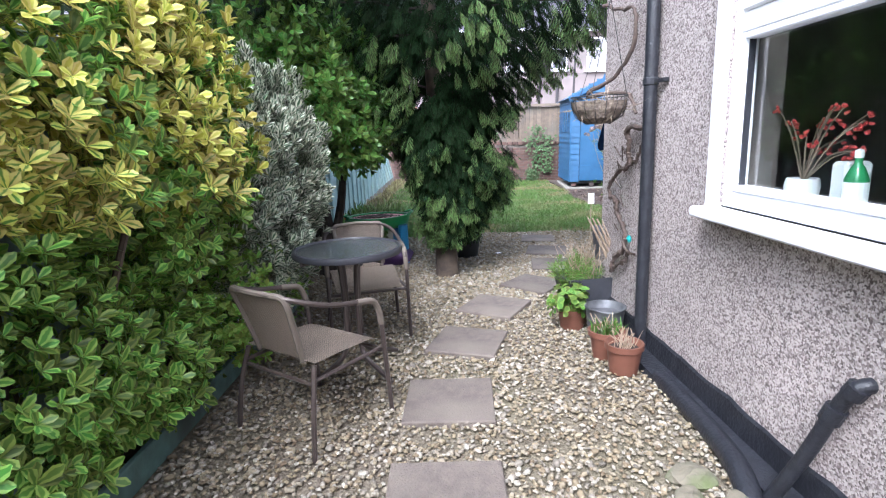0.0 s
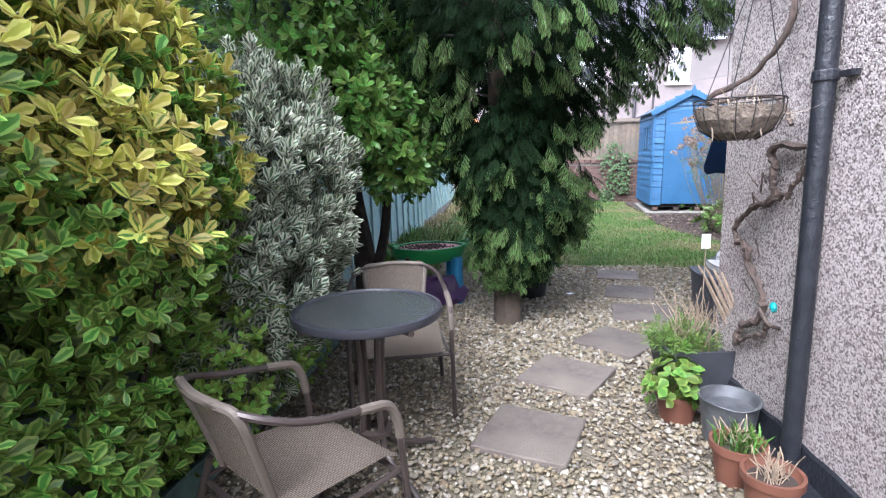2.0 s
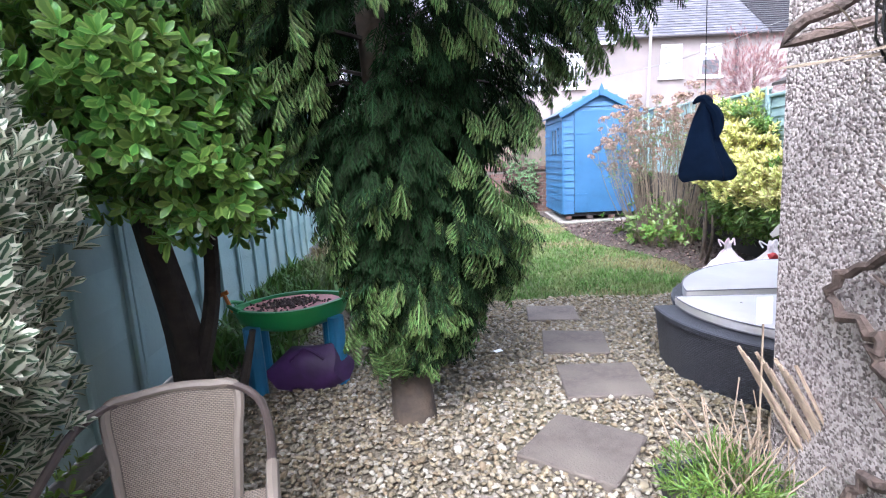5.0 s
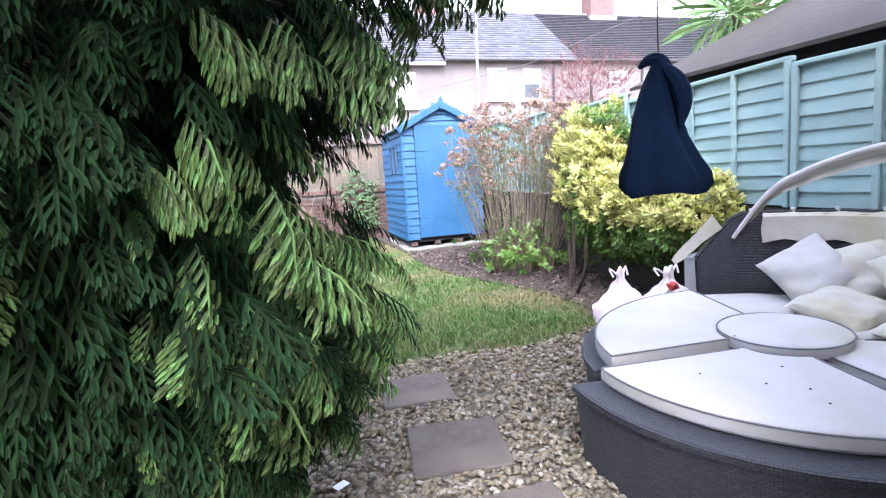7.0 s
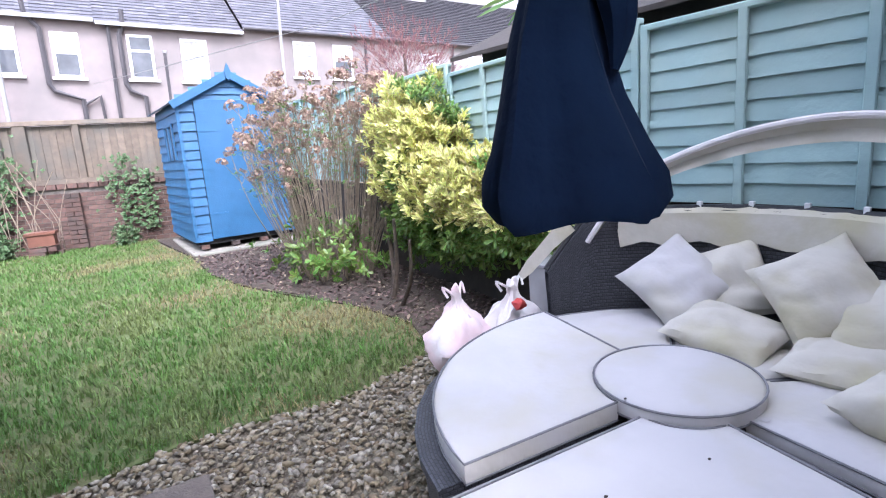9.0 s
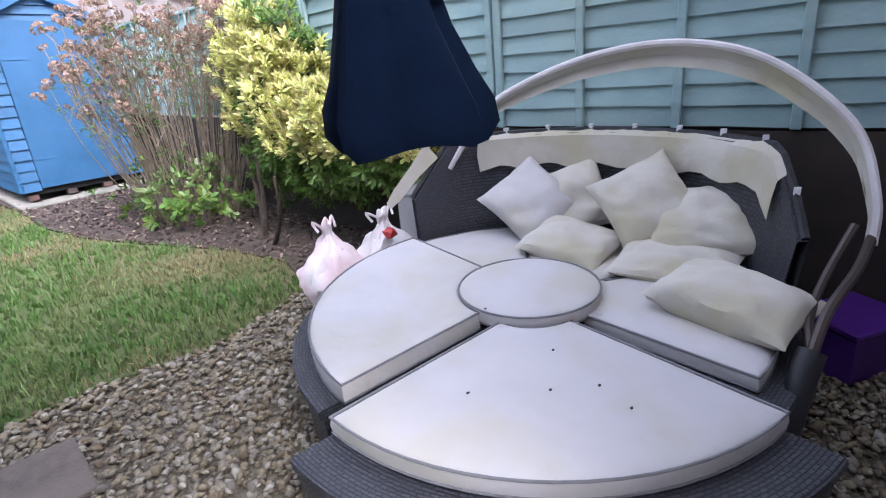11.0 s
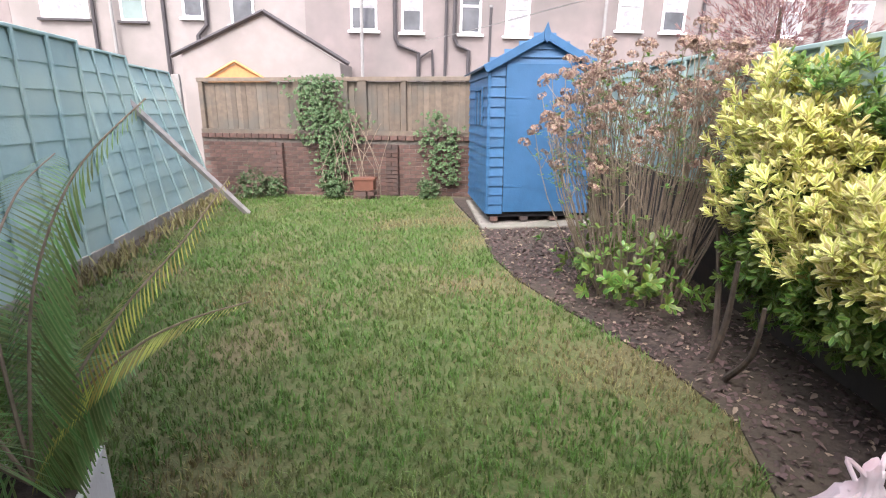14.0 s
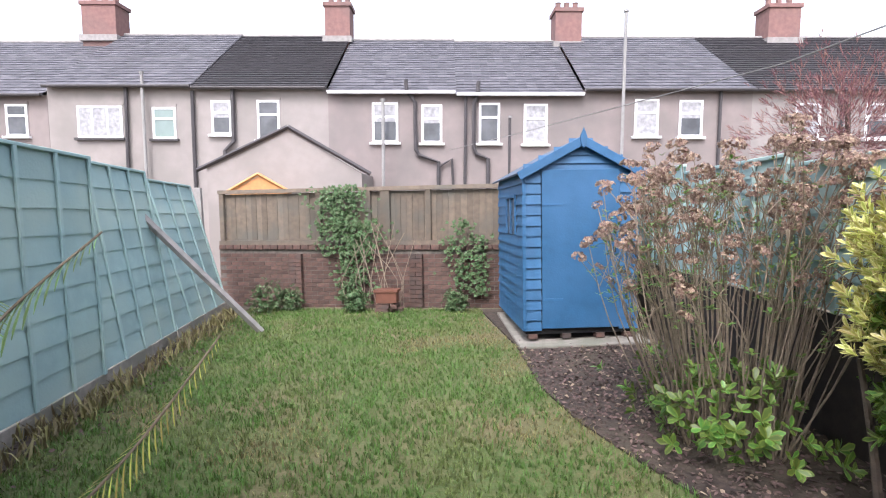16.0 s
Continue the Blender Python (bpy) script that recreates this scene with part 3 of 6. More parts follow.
GRAVEL = [(-1.14, -0.8), (1.16, -0.8), (1.22, 3.72), (3.4, 3.75), (3.45, 6.75), (2.75, 6.8)] + lawn_edge[::-1] + [(-0.75, 6.6), (-1.4, 6.2), (-1.4, 4.1), (-1.13, 4.1)]


def gravel():
    n = 80000
    P = np.c_[rs.uniform(-1.45, 3.45, n), rs.uniform(-0.8, 6.95, n), np.zeros(n)]
    P = P[in_poly(P, GRAVEL)]
    keep = np.ones(len(P), bool)
    for i, (x, y, w, a) in enumerate(SLABS):
        d = 0.44 if i < 7 else 0.38
        c, s = math.cos(radians(a)), math.sin(radians(a))
        u, v = (P[:, 0] - x) * c + (P[:, 1] - y) * s, -(P[:, 0] - x) * s + (P[:, 1] - y) * c
        keep &= ~((abs(u) < w / 2 - 0.004) & (abs(v) < d / 2 - 0.004))
    P = P[keep]
    size = rs.uniform(0.0065, 0.0145, len(P)) * np.where(rs.random(len(P)) < 0.06, 1.5, 1.0) * np.where(P[:, 1] > 3.9, 1.28, 1.0)
    P[:, 2] = size * 0.25 + rs.uniform(-0.003, 0.006, len(P))
    k = rs.integers(0, 2, len(P)) + 2 * (rs.random(len(P)) < .35 + .5 * (P[:, 1] > 4))
    for j in range(4):
        m = k == j
        z = np.c_[rs.normal(0, .35, m.sum()), rs.normal(0, .35, m.sum()), np.ones(m.sum())]
        tagged(scatter("gravel", ico12(j) if j < 2 else octa(j), P[m], z, size[m], M_STONES, rng=rs), "loose buff and cream gravel stones around the slabs", "gravel", kind="stuff")


gravel()


def blade_tmpl(seed, n=3):
    r = random.Random(seed)
    items = []
    for k in range(n):
        a, lean, w = r.uniform(0, 6.28), r.uniform(.15, .9), 0.06
        dx, dy = math.cos(a), math.sin(a)
        ox, oy = r.uniform(-.4, .4), r.uniform(-.4, .4)
        V = np.array([(ox - dy * w, oy + dx * w, 0), (ox + dy * w, oy - dx * w, 0), (ox + dx * lean * .4 + dy * w * .8, oy + dy * lean * .4 - dx * w * .8, .6), (ox + dx * lean * .4 - dy * w * .8, oy + dy * lean * .4 + dx * w * .8, .6),
                      (ox + dx * lean + dy * .01, oy + dy * lean, 1 - lean * .3), (ox + dx * lean - dy * .01, oy + dy * lean, 1 - lean * .3)])
        items.append((V, np.array([(0, 1, 2, 3), (3, 2, 4, 5)]), np.array([(0, 0), (0, 1), (.6, 1), (.6, 0), (.6, 0), (.6, 1), (1, 1), (1, 0)])))
    return join_tmpl(items)


def grass():
    n = 44000
    P = np.c_[rs.uniform(-1.5, 2.95, n), 6.6 + 9.0 * rs.random(n) ** 1.35, np.full(n, 0.004)]
    P = P[in_poly(P, lawn_outline)]
    dens = np.array([noise.noise(Vector((x * 1.1, y * 1.1, 3))) for x, y, z in P])
    edge = np.clip((P[:, 0] - 1.6) / 1.0, 0, 1) + np.clip((7.1 - P[:, 1]) / .4, 0, 1) * .5
    dry = (dens + rs.normal(0, .2, len(P)) + edge * .5) > 0.40
    h = rs.uniform(0.025, 0.06, len(P)) * (1 - 0.3 * dry) * (1 + .5 * np.clip(dens, 0, 1))
    for j in range(2):
        for isdry, mt, nm in ((False, M_BLADE, "grass"), (True, M_DRYBLADE, "dry_grass")):
            m = (dry == isdry) & (np.arange(len(P)) % 2 == j)
            z = np.c_[rs.normal(0, .15, m.sum()), rs.normal(0, .15, m.sum()), np.ones(m.sum())]
            tagged(scatter(nm, blade_tmpl(j), P[m], z, h[m], mt, rng=rs), "short green grass of the lawn" if not isdry else "straw coloured dry grass in the lawn", "grass", kind="stuff")


grass()


def litter():
    n = 9000
    P = np.c_[rs.uniform(2.1, 4.0, n), rs.uniform(6.8, 12, n), np.full(n, 0.024)]
    P = P[in_poly(P, bed_outline)]
    Q = np.c_[rs.uniform(-1.7, -1.0, 900), rs.uniform(6.5, 15.5, 900), np.full(900, 0.028)]
    P = np.vstack([P, Q])
    z = np.c_[rs.normal(0, .5, len(P)), rs.normal(0, .5, len(P)), np.ones(len(P))]
    tagged(scatter("leaf_litter", leaf_grid(1, .6), P, z, rs.uniform(.02, .05, len(P)), M_DEADLEAF, rng=rs), "dead leaves and bark chips on the soil", "leaf litter", kind="stuff")


litter()


# ---- own house ----
WALL = ((1.42, -0.1), (1.19, 3.68))
WDIR = Vector((WALL[1][0] - WALL[0][0], WALL[1][1] - WALL[0][1], 0)).normalized()
WANG = math.degrees(math.atan2(WDIR.y, WDIR.x))
WLEN = math.dist(*WALL)


def house():
    """The side wall in its own frame: x along the wall to the corner, y into the house is minus."""
    base = thing("wall_east", "grey pebbledashed side wall of the house with black plinth", kind="structure", category="", at=(*WALL[1], 0), rz=WANG)
    wx0, wx1, wz0, wz1 = -2.92, -1.50, 0.965, 2.15
    T = 0.24
    bm = box(-5.7, wx0, -T, 0, 0, 5)
    box(wx1, 0, -T, 0, 0, 5, bm=bm)
    box(wx0, wx1, -T, 0, 0, wz0, bm=bm)
    box(wx0, wx1, -T, 0, wz1, 5, bm=bm)
    part("render", bm, M_DASH, base)
    bm = box(-T, 0, -3.4, -T, 0, 5)
    part("rear_wall", bm, M_DASH, base)
    # black plinth with an uneven sloped top
    bm = bmesh.new()
    n = 90
    prof = []
    for i in range(n + 1):
        x = -5.7 + 5.72 * i / n
        top = 0.155 + 0.02 * noise.noise(Vector((x * 5, 0, 0))) + 0.012 * noise.noise(Vector((x * 22, 4, 0)))
        out = 0.028 + 0.008 * noise.noise(Vector((x * 9, 8, 0)))
        prof.append([bm.verts.new(p) for p in ((x, 0.002, top), (x, out * .5, top - .01), (x, out, 0.05), (x, out + 0.09, 0.03), (x, out + 0.1, -0.02))])
    for a, b in zip(prof, prof[1:]):
        for k in range(4):
            bm.faces.new((a[k], b[k], b[k + 1], a[k + 1]))
    part("plinth", bm, M_BLACK, base, "glossy black painted plinth")
    # rooms behind the glass
    bm = box(-4.2, -0.3, -2.6, -T - 0.01, 0, 2.6)
    bmesh.ops.delete(bm, geom=[f for f in bm.faces if f.normal.y > .5 or abs(f.calc_center_median().y + T + .01) < .01], context="FACES")
    part("room", bm, M_DARKROOM, base, "dim kitchen interior")
    # window
    win = thing("window", "white plastic casement window with a top light", "", kind="structure", at=(0, .03, 0))
    win.parent = base
    fr = 0.055
    bm = box(wx0, wx1, -0.11, -0.04, wz0, wz0 + 0.075, 0.006)
    box(wx0, wx1, -0.11, -0.04, wz1 - 0.07, wz1, 0.006, bm)
    box(wx0, wx0 + 0.07, -0.11, -0.04, wz0 + .075, wz1 - .07, 0.006, bm)
    box(wx1 - 0.07, wx1, -0.11, -0.04, wz0 + .075, wz1 - .07, 0.006, bm)
    box(wx0 + .07, wx1 - .07, -0.11, -0.03, 1.66, 1.74, 0.006, bm)
    box(wx0 + .07, wx1 - .07, -0.10, -0.02, 1.74, 1.79, 0.008, bm)
    box(wx1 - .12, wx1 - .07, -0.10, -0.02, 1.79, wz1 - .07, 0.008, bm)
    part("window_frame", bm, M_UPVC, win)
    bm = box(wx0 - 0.02, wx1 + 0.002, -0.04, 0.012, wz0 + 0.002, wz1 + .05)
    bmesh.ops.delete(bm, geom=bm.faces[:], context="FACES")
    box(wx1 - .002, wx1 + .045, -0.03, 0.014, wz0, wz1 + .05, .004, bm)
    box(wx1 + .0, wx1 + .002, -.24, -.11, wz0, wz1, bm=bm)
    part("reveal_trim", bm, M_UPVC, win)
    bm = box(wx1 - .092, wx1 - .07, -.095, -.03, wz0 + .075, 1.66, .005)
    box(wx0 + .07, wx1 - .092, -.095, -.03, wz0 + .075, wz0 + .10, .005, bm)
    box(wx0 + .07, wx1 - .092, -.095, -.03, 1.635, 1.66, .005, bm)
    part("sash", bm, M_UPVC, win)
    part("gasket", box(wx1 - .098, wx1 - .092, -.075, -.05, wz0 + .10, 1.635), M_BLACK, win)
    part("inner_lining", box(wx1 - .02, wx1 - .004, -.26, -.115, wz0, wz1), M_DARKROOM, win)
    part("window_sill", box(wx0 - 0.05, wx1 + 0.06, -0.10, 0.075, wz0 - 0.045, wz0, 0.008), M_UPVC, win)
    g = part("pane", box(wx0 + .07, wx1 - .07, -0.085, -0.08, wz0 + .075, 1.66), M_GLASS, win)
    g.visible_shadow = False
    g = part("pane", box(wx0 + .07, wx1 - .12, -0.085, -0.08, 1.79, wz1 - .07), M_GLASS, win)
    g.visible_shadow = False
    part("inner_sill", box(wx0, wx1, -0.36, -0.115, wz0 + .0, wz0 + .03), mat("pale green sill", (0.42, 0.55, 0.36), None, 5, .5), win, "pale green tiled inner sill")
    return base


house_ob = house()


def on_wall(x, out, z):
    """A place by the wall: x back from the corner, out from the face, z up."""
    return Vector((*WALL[1], 0)) + WDIR * x + Vector((-WDIR.y, WDIR.x, 0)) * out + Vector((0, 0, z))


def wall_thing(name, label, category, **k):
    return thing(name, label, category, at=(*WALL[1], 0), rz=WANG, **k)


dp = wall_thing("downpipe", "black round plastic downpipe fixed to the pebbledash wall", "downpipe")
part("pipe", tube([(-0.86, 0.052, 0.0), (-0.86, 0.052, 4.6)], 0.035, 14), M_BLACK, dp, smooth=True)
for z in (1.55, 3.2):
    bm = lathe([(0.038, z - .02), (0.042, z - .015), (0.042, z + .015), (0.038, z + .02)], 14)
    bmesh.ops.translate(bm, verts=bm.verts, vec=(-0.86, 0.052, 0))
    box(-0.96, -0.90, 0.0, 0.03, z - .01, z + .01, bm=bm)
    part("bracket", bm, M_BLACK, dp)

wp = wall_thing("waste_pipe", "black plastic waste pipe slanting from the wall into the drain", "waste pipe")
part("pipe", tube(arc([(-2.16, 0.13, 0.02), (-2.24, 0.08, 0.25), (-2.30, 0.045, 0.45), (-2.35, 0.03, 0.54), (-2.36, -0.04, 0.55)], 5), 0.024, 12), M_BLACK, wp, smooth=True)
part("collar", tube([(-2.285, 0.055, 0.40), (-2.30, 0.046, 0.45)], 0.033, 12), M_BLACK, wp)
part("collar", tube([(-2.335, 0.037, 0.51), (-2.352, 0.03, 0.545)], 0.033, 12), M_BLACK, wp)
gr = wall_thing("drain_pipe", "black painted pipe running along the plinth", "drain pipe")
part("pipe", tube(arc([(-1.2, 0.08, 0.02), (-1.7, 0.10, 0.03), (-2.0, 0.14, 0.035), (-2.2, 0.20, 0.0)], 4), 0.045, 12), M_BLACK, gr, smooth=True)


def rock(seed, s):
    bm = bmesh.new()
    bmesh.ops.create_icosphere(bm, subdivisions=2, radius=1.0)
    for v in bm.verts:
        k = 1 + .35 * noise.noise(v.co * 1.3 + Vector((seed, 0, 0)))
        v.co = Vector((v.co.x * s[0] * k, v.co.y * s[1] * k, v.co.z * s[2] * k))
    return bm


for i, (x, y, s, a) in enumerate([(1.00, 1.66, (.10, .07, .035), 10), (0.93, 1.52, (.08, .06, .03), 60), (1.10, 1.50, (.07, .06, .04), 0)]):
    solid("stone", rock(i, s), M_STONE, "mossy buff field stone on the gravel beside the drain", "stone", "drain stones", at=(x, y, .015), rz=a)


# ---- fences ----
def fence_panel(length, z0, z1, battens, mt, parent, boards=9, seed=0):
    """Waney lap boards, each leaning over the next, with upright battens; along x, face towards minus y."""
    r = random.Random(seed)
    h = (z1 - z0) / boards
    meshes = []
    for k in range(boards):
        bm = bmesh.new()
        n = 10
        rows = []
        for i in range(n + 1):
            x = length * i / n
            w = 0.008 * noise.noise(Vector((x * 2.5, k * 3.1, seed)))
            rows.append([bm.verts.new(p) for p in ((x, -0.022, z0 + k * h - .012 + w), (x, -0.004, z0 + (k + 1) * h), (x, 0.004, z0 + (k + 1) * h), (x, -0.012, z0 + k * h - .012 + w))])
        for a, b in zip(rows, rows[1:]):
            for j in range(4):
                bm.faces.new((a[j], b[j], b[(j + 1) % 4], a[(j + 1) % 4]))
        part("lap_board", bm, mt, parent)
    for x in battens:
        part("batten", box(x - .02, x + .02, -.045, -.02, z0 - .02, z1 + .01, .004), mt, parent)
    part("top_rail", box(0, length, -.045, .012, z1, z1 + .03, .005), mt, parent)


def fence_run(x, ys, z0, z1s, label, face=1, post=True):
    """Panels between the ys, on the line x; face 1 looks to minus x, -1 to plus x."""
    for i, (a, b) in enumerate(zip(ys, ys[1:])):
        xa, xb = (x(a), x(b)) if callable(x) else (x, x)
        ang = math.degrees(math.atan2(b - a, xb - xa))
        at, rz = ((xa, a, 0), ang) if face < 0 else ((xb, b, 0), ang + 180)
        L = math.hypot(b - a, xb - xa)
        f = thing("fence_panel", label, "fence panel", at=at, rz=rz, group="lap fence panels")
        z1 = z1s(0.5 * (a + b))
        nb = max(2, round(L / .46))
        fence_panel(L - .01, z0, z1, [.02 + (L - .05) * k / nb for k in range(nb + 1)], M_AQUA, f, seed=i + 10 * face)
        if z0 > .5:
            # added dark board stands in for the dark gap below the raised panel
            part("gravel_board", box(0, L, -.02, .0, 0, z0 - .03), M_DARKBROWN, f, "dark board standing in for the gap under the panel")
        elif z0 > .05:
            part("gravel_board", box(0, L, -.03, .01, 0, z0 - .02, .004), M_CONC, f, "pale concrete gravel board")


fence_run(lambda y: 3.5 + .15 * max(0, y - 5.83), [2.15, 3.99, 5.83, 7.62, 9.41, 11.2, 13.0, 14.6], 0.88, lambda y: 1.69 + .045 * max(0, y - 5.8), "aqua painted lap fence panel behind the shrubs and day bed", face=1)
lx = lambda y: -1.43 - 0.035 * max(0, y - 3.5) if y < 9 else -1.62
fence_run(lx, [-2.2, -0.4, 1.4, 3.2, 5.0, 6.8, 8.6, 9.75], 0.12, lambda y: 1.55 + .07 * y if y < 9.2 else 2.2, "pale aqua lap fence panel behind the shrubs", face=-1)
fence_run(-1.64, [9.75, 11.3], 0.16, lambda y: 2.2, "pale aqua lap fence panel beside the lawn", face=-1)
# the end panels lean away, held by a prop
for i, (a, b, la, lb) in enumerate([(11.33, 13.2, 4, 10), (13.25, 15.6, 11, 16)]):
    L = b - a
    f = thing("fence_panel", "aqua lap fence panel leaning outwards, held by a timber prop", "fence panel", at=(-1.66 - .03 * i, a, 0), rz=91)
    bm_z1 = 2.24
    fence_panel(L - .01, .16, bm_z1, [.02 + (L - .05) * k / 4 for k in range(5)], M_AQUA, f, seed=50 + i)
    part("gravel_board", box(0, L, -.03, .01, 0, .14, .004), M_CONC, f, "pale concrete gravel board")
    f.matrix_basis = pose(-1.66 - .03 * i, a, 0, 0, 0, 91) @ pose(0, 0, 0, -(la + lb) / 2)
prop = thing("timber_prop", "weathered timber prop holding up the leaning fence", "timber prop")
part("beam", tube([(-0.66, 13.5, 0.0), (-1.93, 13.0, 1.68)], 0.05, 4), M_LEAD, prop)


# ---- far boundary: brick wall with a closeboard fence on it ----
WB = thing("wall_north", "old red brick garden wall topped by a weathered board fence", "", kind="structure", at=(-1.95, 15.98, 0), rz=-18.3, ry=1.2)
part("mortar", box(0, 7.6, 0.02, 0.2, 0, 1.06), M_MORTAR, WB, "dirty grey mortar")
bb = box(0, .215, 0, .10, 0, .065, .004)
brick_me = bpy.data.meshes.new("brick")
bb.to_mesh(brick_me)
bb.free()
brick_me.materials.append(M_BRICK)


def brick(x, y, z, rx=0, rz=0, s=(1, 1, 1)):
    ob = new("brick", brick_me)
    ob.parent = WB
    ob.matrix_basis = pose(x, y, z, rx, 0, rz) @ Matrix.Diagonal((*s, 1))


rb = random.Random(4)
for row in range(13):
    for i in range(23):
        x = .02 + i * .225 + (.112 if row % 2 else 0)
        brick(x, .012 + rb.uniform(-.003, .003), .02 + row * .075)
for i in range(36):
    brick(.02 + i * .148, -.02, 1.06 + rb.uniform(-.004, .004), 0, 0, (.62, 1.9, 1.25))
for px in (1.45, 3.65):
    bm = bmesh.new()
    for row in range(13):
        box(px + (0 if row % 2 else .11), px + (.22 if row % 2 else .22), -.075, .01, .02 + row * .075, .085 + row * .075, bm=bm)
        box(px, px + (.1 if row % 2 == 0 else .0) + .001, -.075, .01, .02 + row * .075, .085 + row * .075, bm=bm)
    part("pier", bm, M_BRICK, WB)
FB = thing("board_fence", "weathered brown closeboard fence on top of the brick wall", "board fence", at=(-1.95, 15.98, 0), rz=-18.3, ry=1.2)
fz0, fz1 = 1.14, 2.12
for i in range(72):
    if 0.0 < i * .105 < 7.5:
        part("board", box(i * .105, i * .105 + .101, .10 + .006 * (i % 2), .12 + .006 * (i % 2), fz0 + .06, fz1 - .06), M_TIMBER, FB)
for x in (0.02, 1.93, 2.85, 3.12, 3.92, 5.2):
    part("post", box(x, x + (.17 if x == 3.12 else .09), .03, .10, fz0, fz1, .004), M_TIMBER, FB)
part("top_rail", box(0, 7.5, .02, .14, fz1 - .05, fz1 + .02, .004), M_TIMBER, FB)
part("bottom_rail", box(0, 7.5, .02, .10, fz0, fz0 + .08, .004), M_TIMBER, FB)
solid("gate_post", box(-.07, .07, -.05, .05, 0, 2.2, .01), M_LEAD, "pale grey post at the end of the board fence", "gate post", at=(-2.25, 16.0, 0))


# ---- shed ----
def shed():
    """Apex shed: front along x, depth along y, in its own frame."""
    s = thing("garden_shed", "bright blue painted wooden apex shed with closed door on brick feet", "shed", at=(2.70, 11.87, 0.03), rz=-3, ry=1.0, rx=0.0)
    w, d, z0, ze, za = 1.34, 1.75, 0.15, 1.99, 2.35
    part("floor_frame", box(.02, w - .02, .02, d - .02, z0 - .05, z0 + .02), M_SHEDDARK, s, "dark floor frame")
    core = bmesh.new()
    for pts in (((.03, .03), (w - .03, .03)), ((.03, d - .03), (w - .03, d - .03))):
        (x0, y0), (x1, y1) = pts
        vs = [core.verts.new(p) for p in ((x0, y0, z0), (x1, y1, z0), (x1, y1, ze), ((x0 + x1) / 2, y0, za), (x0, y0, ze))]
        core.faces.new(vs)
    for x in (.03, w - .03):
        vs = [core.verts.new(p) for p in ((x, .03, z0), (x, d - .03, z0), (x, d - .03, ze), (x, .03, ze))]
        core.faces.new(vs)
    part("lining", core, M_SHEDDARK, s, "dark inner lining")
    n = 15
    h = (ze - z0) / n
    r = random.Random(7)

    def lap(x0, x1, z, parent=s, ya=0.0, zt=None):
        bm = bmesh.new()
        zt = zt or z + h
        vs = [bm.verts.new(p) for p in ((x0, -.016 + r.uniform(-.003, .003), z - .006), (x1, -.016 + r.uniform(-.003, .003), z - .006), (x1, 0.004, zt), (x0, 0.004, zt), (x0, .01, z - .006), (x1, .01, z - .006), (x1, .012, zt), (x0, .012, zt))]
        for q in ((0, 1, 2, 3), (5, 4, 7, 6), (1, 0, 4, 5), (0, 3, 7, 4), (2, 1, 5, 6), (3, 2, 6, 7)):
            bm.faces.new([vs[i] for i in q])
        return bm

    for k in range(n):
        z = z0 + k * h
        part("cladding_board", lap(0.0, .20, z), M_SHED, s)
        part("cladding_board", lap(w - .22, w, z), M_SHED, s)
        if not 9 <= k <= 12:
            o = part("cladding_board", lap(-d, 0, z), M_SHED, s)
            o.matrix_basis = pose(0, 0, 0, 0, 0, -90)
        else:
            for a, b in ((-.38, 0), (-d, -1.0)):
                o = part("cladding_board", lap(a, b, z), M_SHED, s)
                o.matrix_basis = pose(0, 0, 0, 0, 0, -90)
        o = part("cladding_board", lap(0, d, z), M_SHED, s)
        o.matrix_basis = pose(w, 0, 0, 0, 0, 90)
    for k in range(4):
        z = ze + k * .095
        a = w / 2 * (z - ze) / (za - ze)
        if a < w / 2 - .05:
            part("gable_board", lap(a, w - a, z, zt=z + .09), M_SHED, s)
    door = part("door", box(.205, w - .225, -.035, -.012, z0 + .02, ze + .02, .005), M_SHED, s, "smooth bright blue door")
    part("door_latch", box(w - .30, w - .27, -.05, -.035, 1.05, 1.12), M_BLACK, door)
    for z in (.5, 1.6):
        part("hinge", box(.215, .45, -.042, -.036, z, z + .025), M_SHED, door)
    part("corner_trim", box(-.022, .02, -.03, -.004, z0, ze, .003), M_SHED, s)
    win = part("window", box(-.012, -.004, .38, 1.0, z0 + 9 * h, z0 + 13 * h), M_PANE, s, "small dark side window")
    for y in (.38, .68, .97):
        part("window_bar", box(-.035, -.012, y, y + .035, z0 + 9 * h, z0 + 13 * h, .003), M_SHED, win)
    part("window_bar", box(-.035, -.012, .415, .97, z0 + 13 * h - .035, z0 + 13 * h), M_SHED, win)
    sl = math.atan2(za - ze, w / 2)
    L = math.hypot(za - ze, w / 2) + .09
    for sgn in (-1, 1):
        bm = box(0, L, -.06, d + .06, 0, .02)
        o = part("roof_sheet", bm, M_SHEDROOF, s, "grey blue felted roof")
        o.matrix_basis = pose(w / 2, 0, za + .005, 0, math.degrees(sl), 0) if sgn > 0 else pose(w / 2, d, za + .005, 0, math.degrees(sl), 180)
        bm = box(0, L, -.085, -.063, -.07, .03, .004)
        o = part("barge_board", bm, M_SHED, s)
        o.matrix_basis = pose(w / 2, 0, za + .005, 0, math.degrees(sl), 0) if sgn > 0 else pose(w / 2, 0, za + .005, 0, -math.degrees(sl), 0) @ Matrix.Diagonal((-1, 1, 1, 1))
    part("finial", prism([(-.04, 0), (0, .10), (.04, 0), (.03, -.09), (0, -.13), (-.03, -.09)], 0, .02), M_SHED, s).matrix_basis = pose(w / 2, -.088, za + .02, 90)
    for x in (.1, .5, .9, w - .1):
        part("brick_foot", box(x - .05, x + .05, -.01, .10, .045, .10), M_BRICK, s, "red brick foot")
    return s


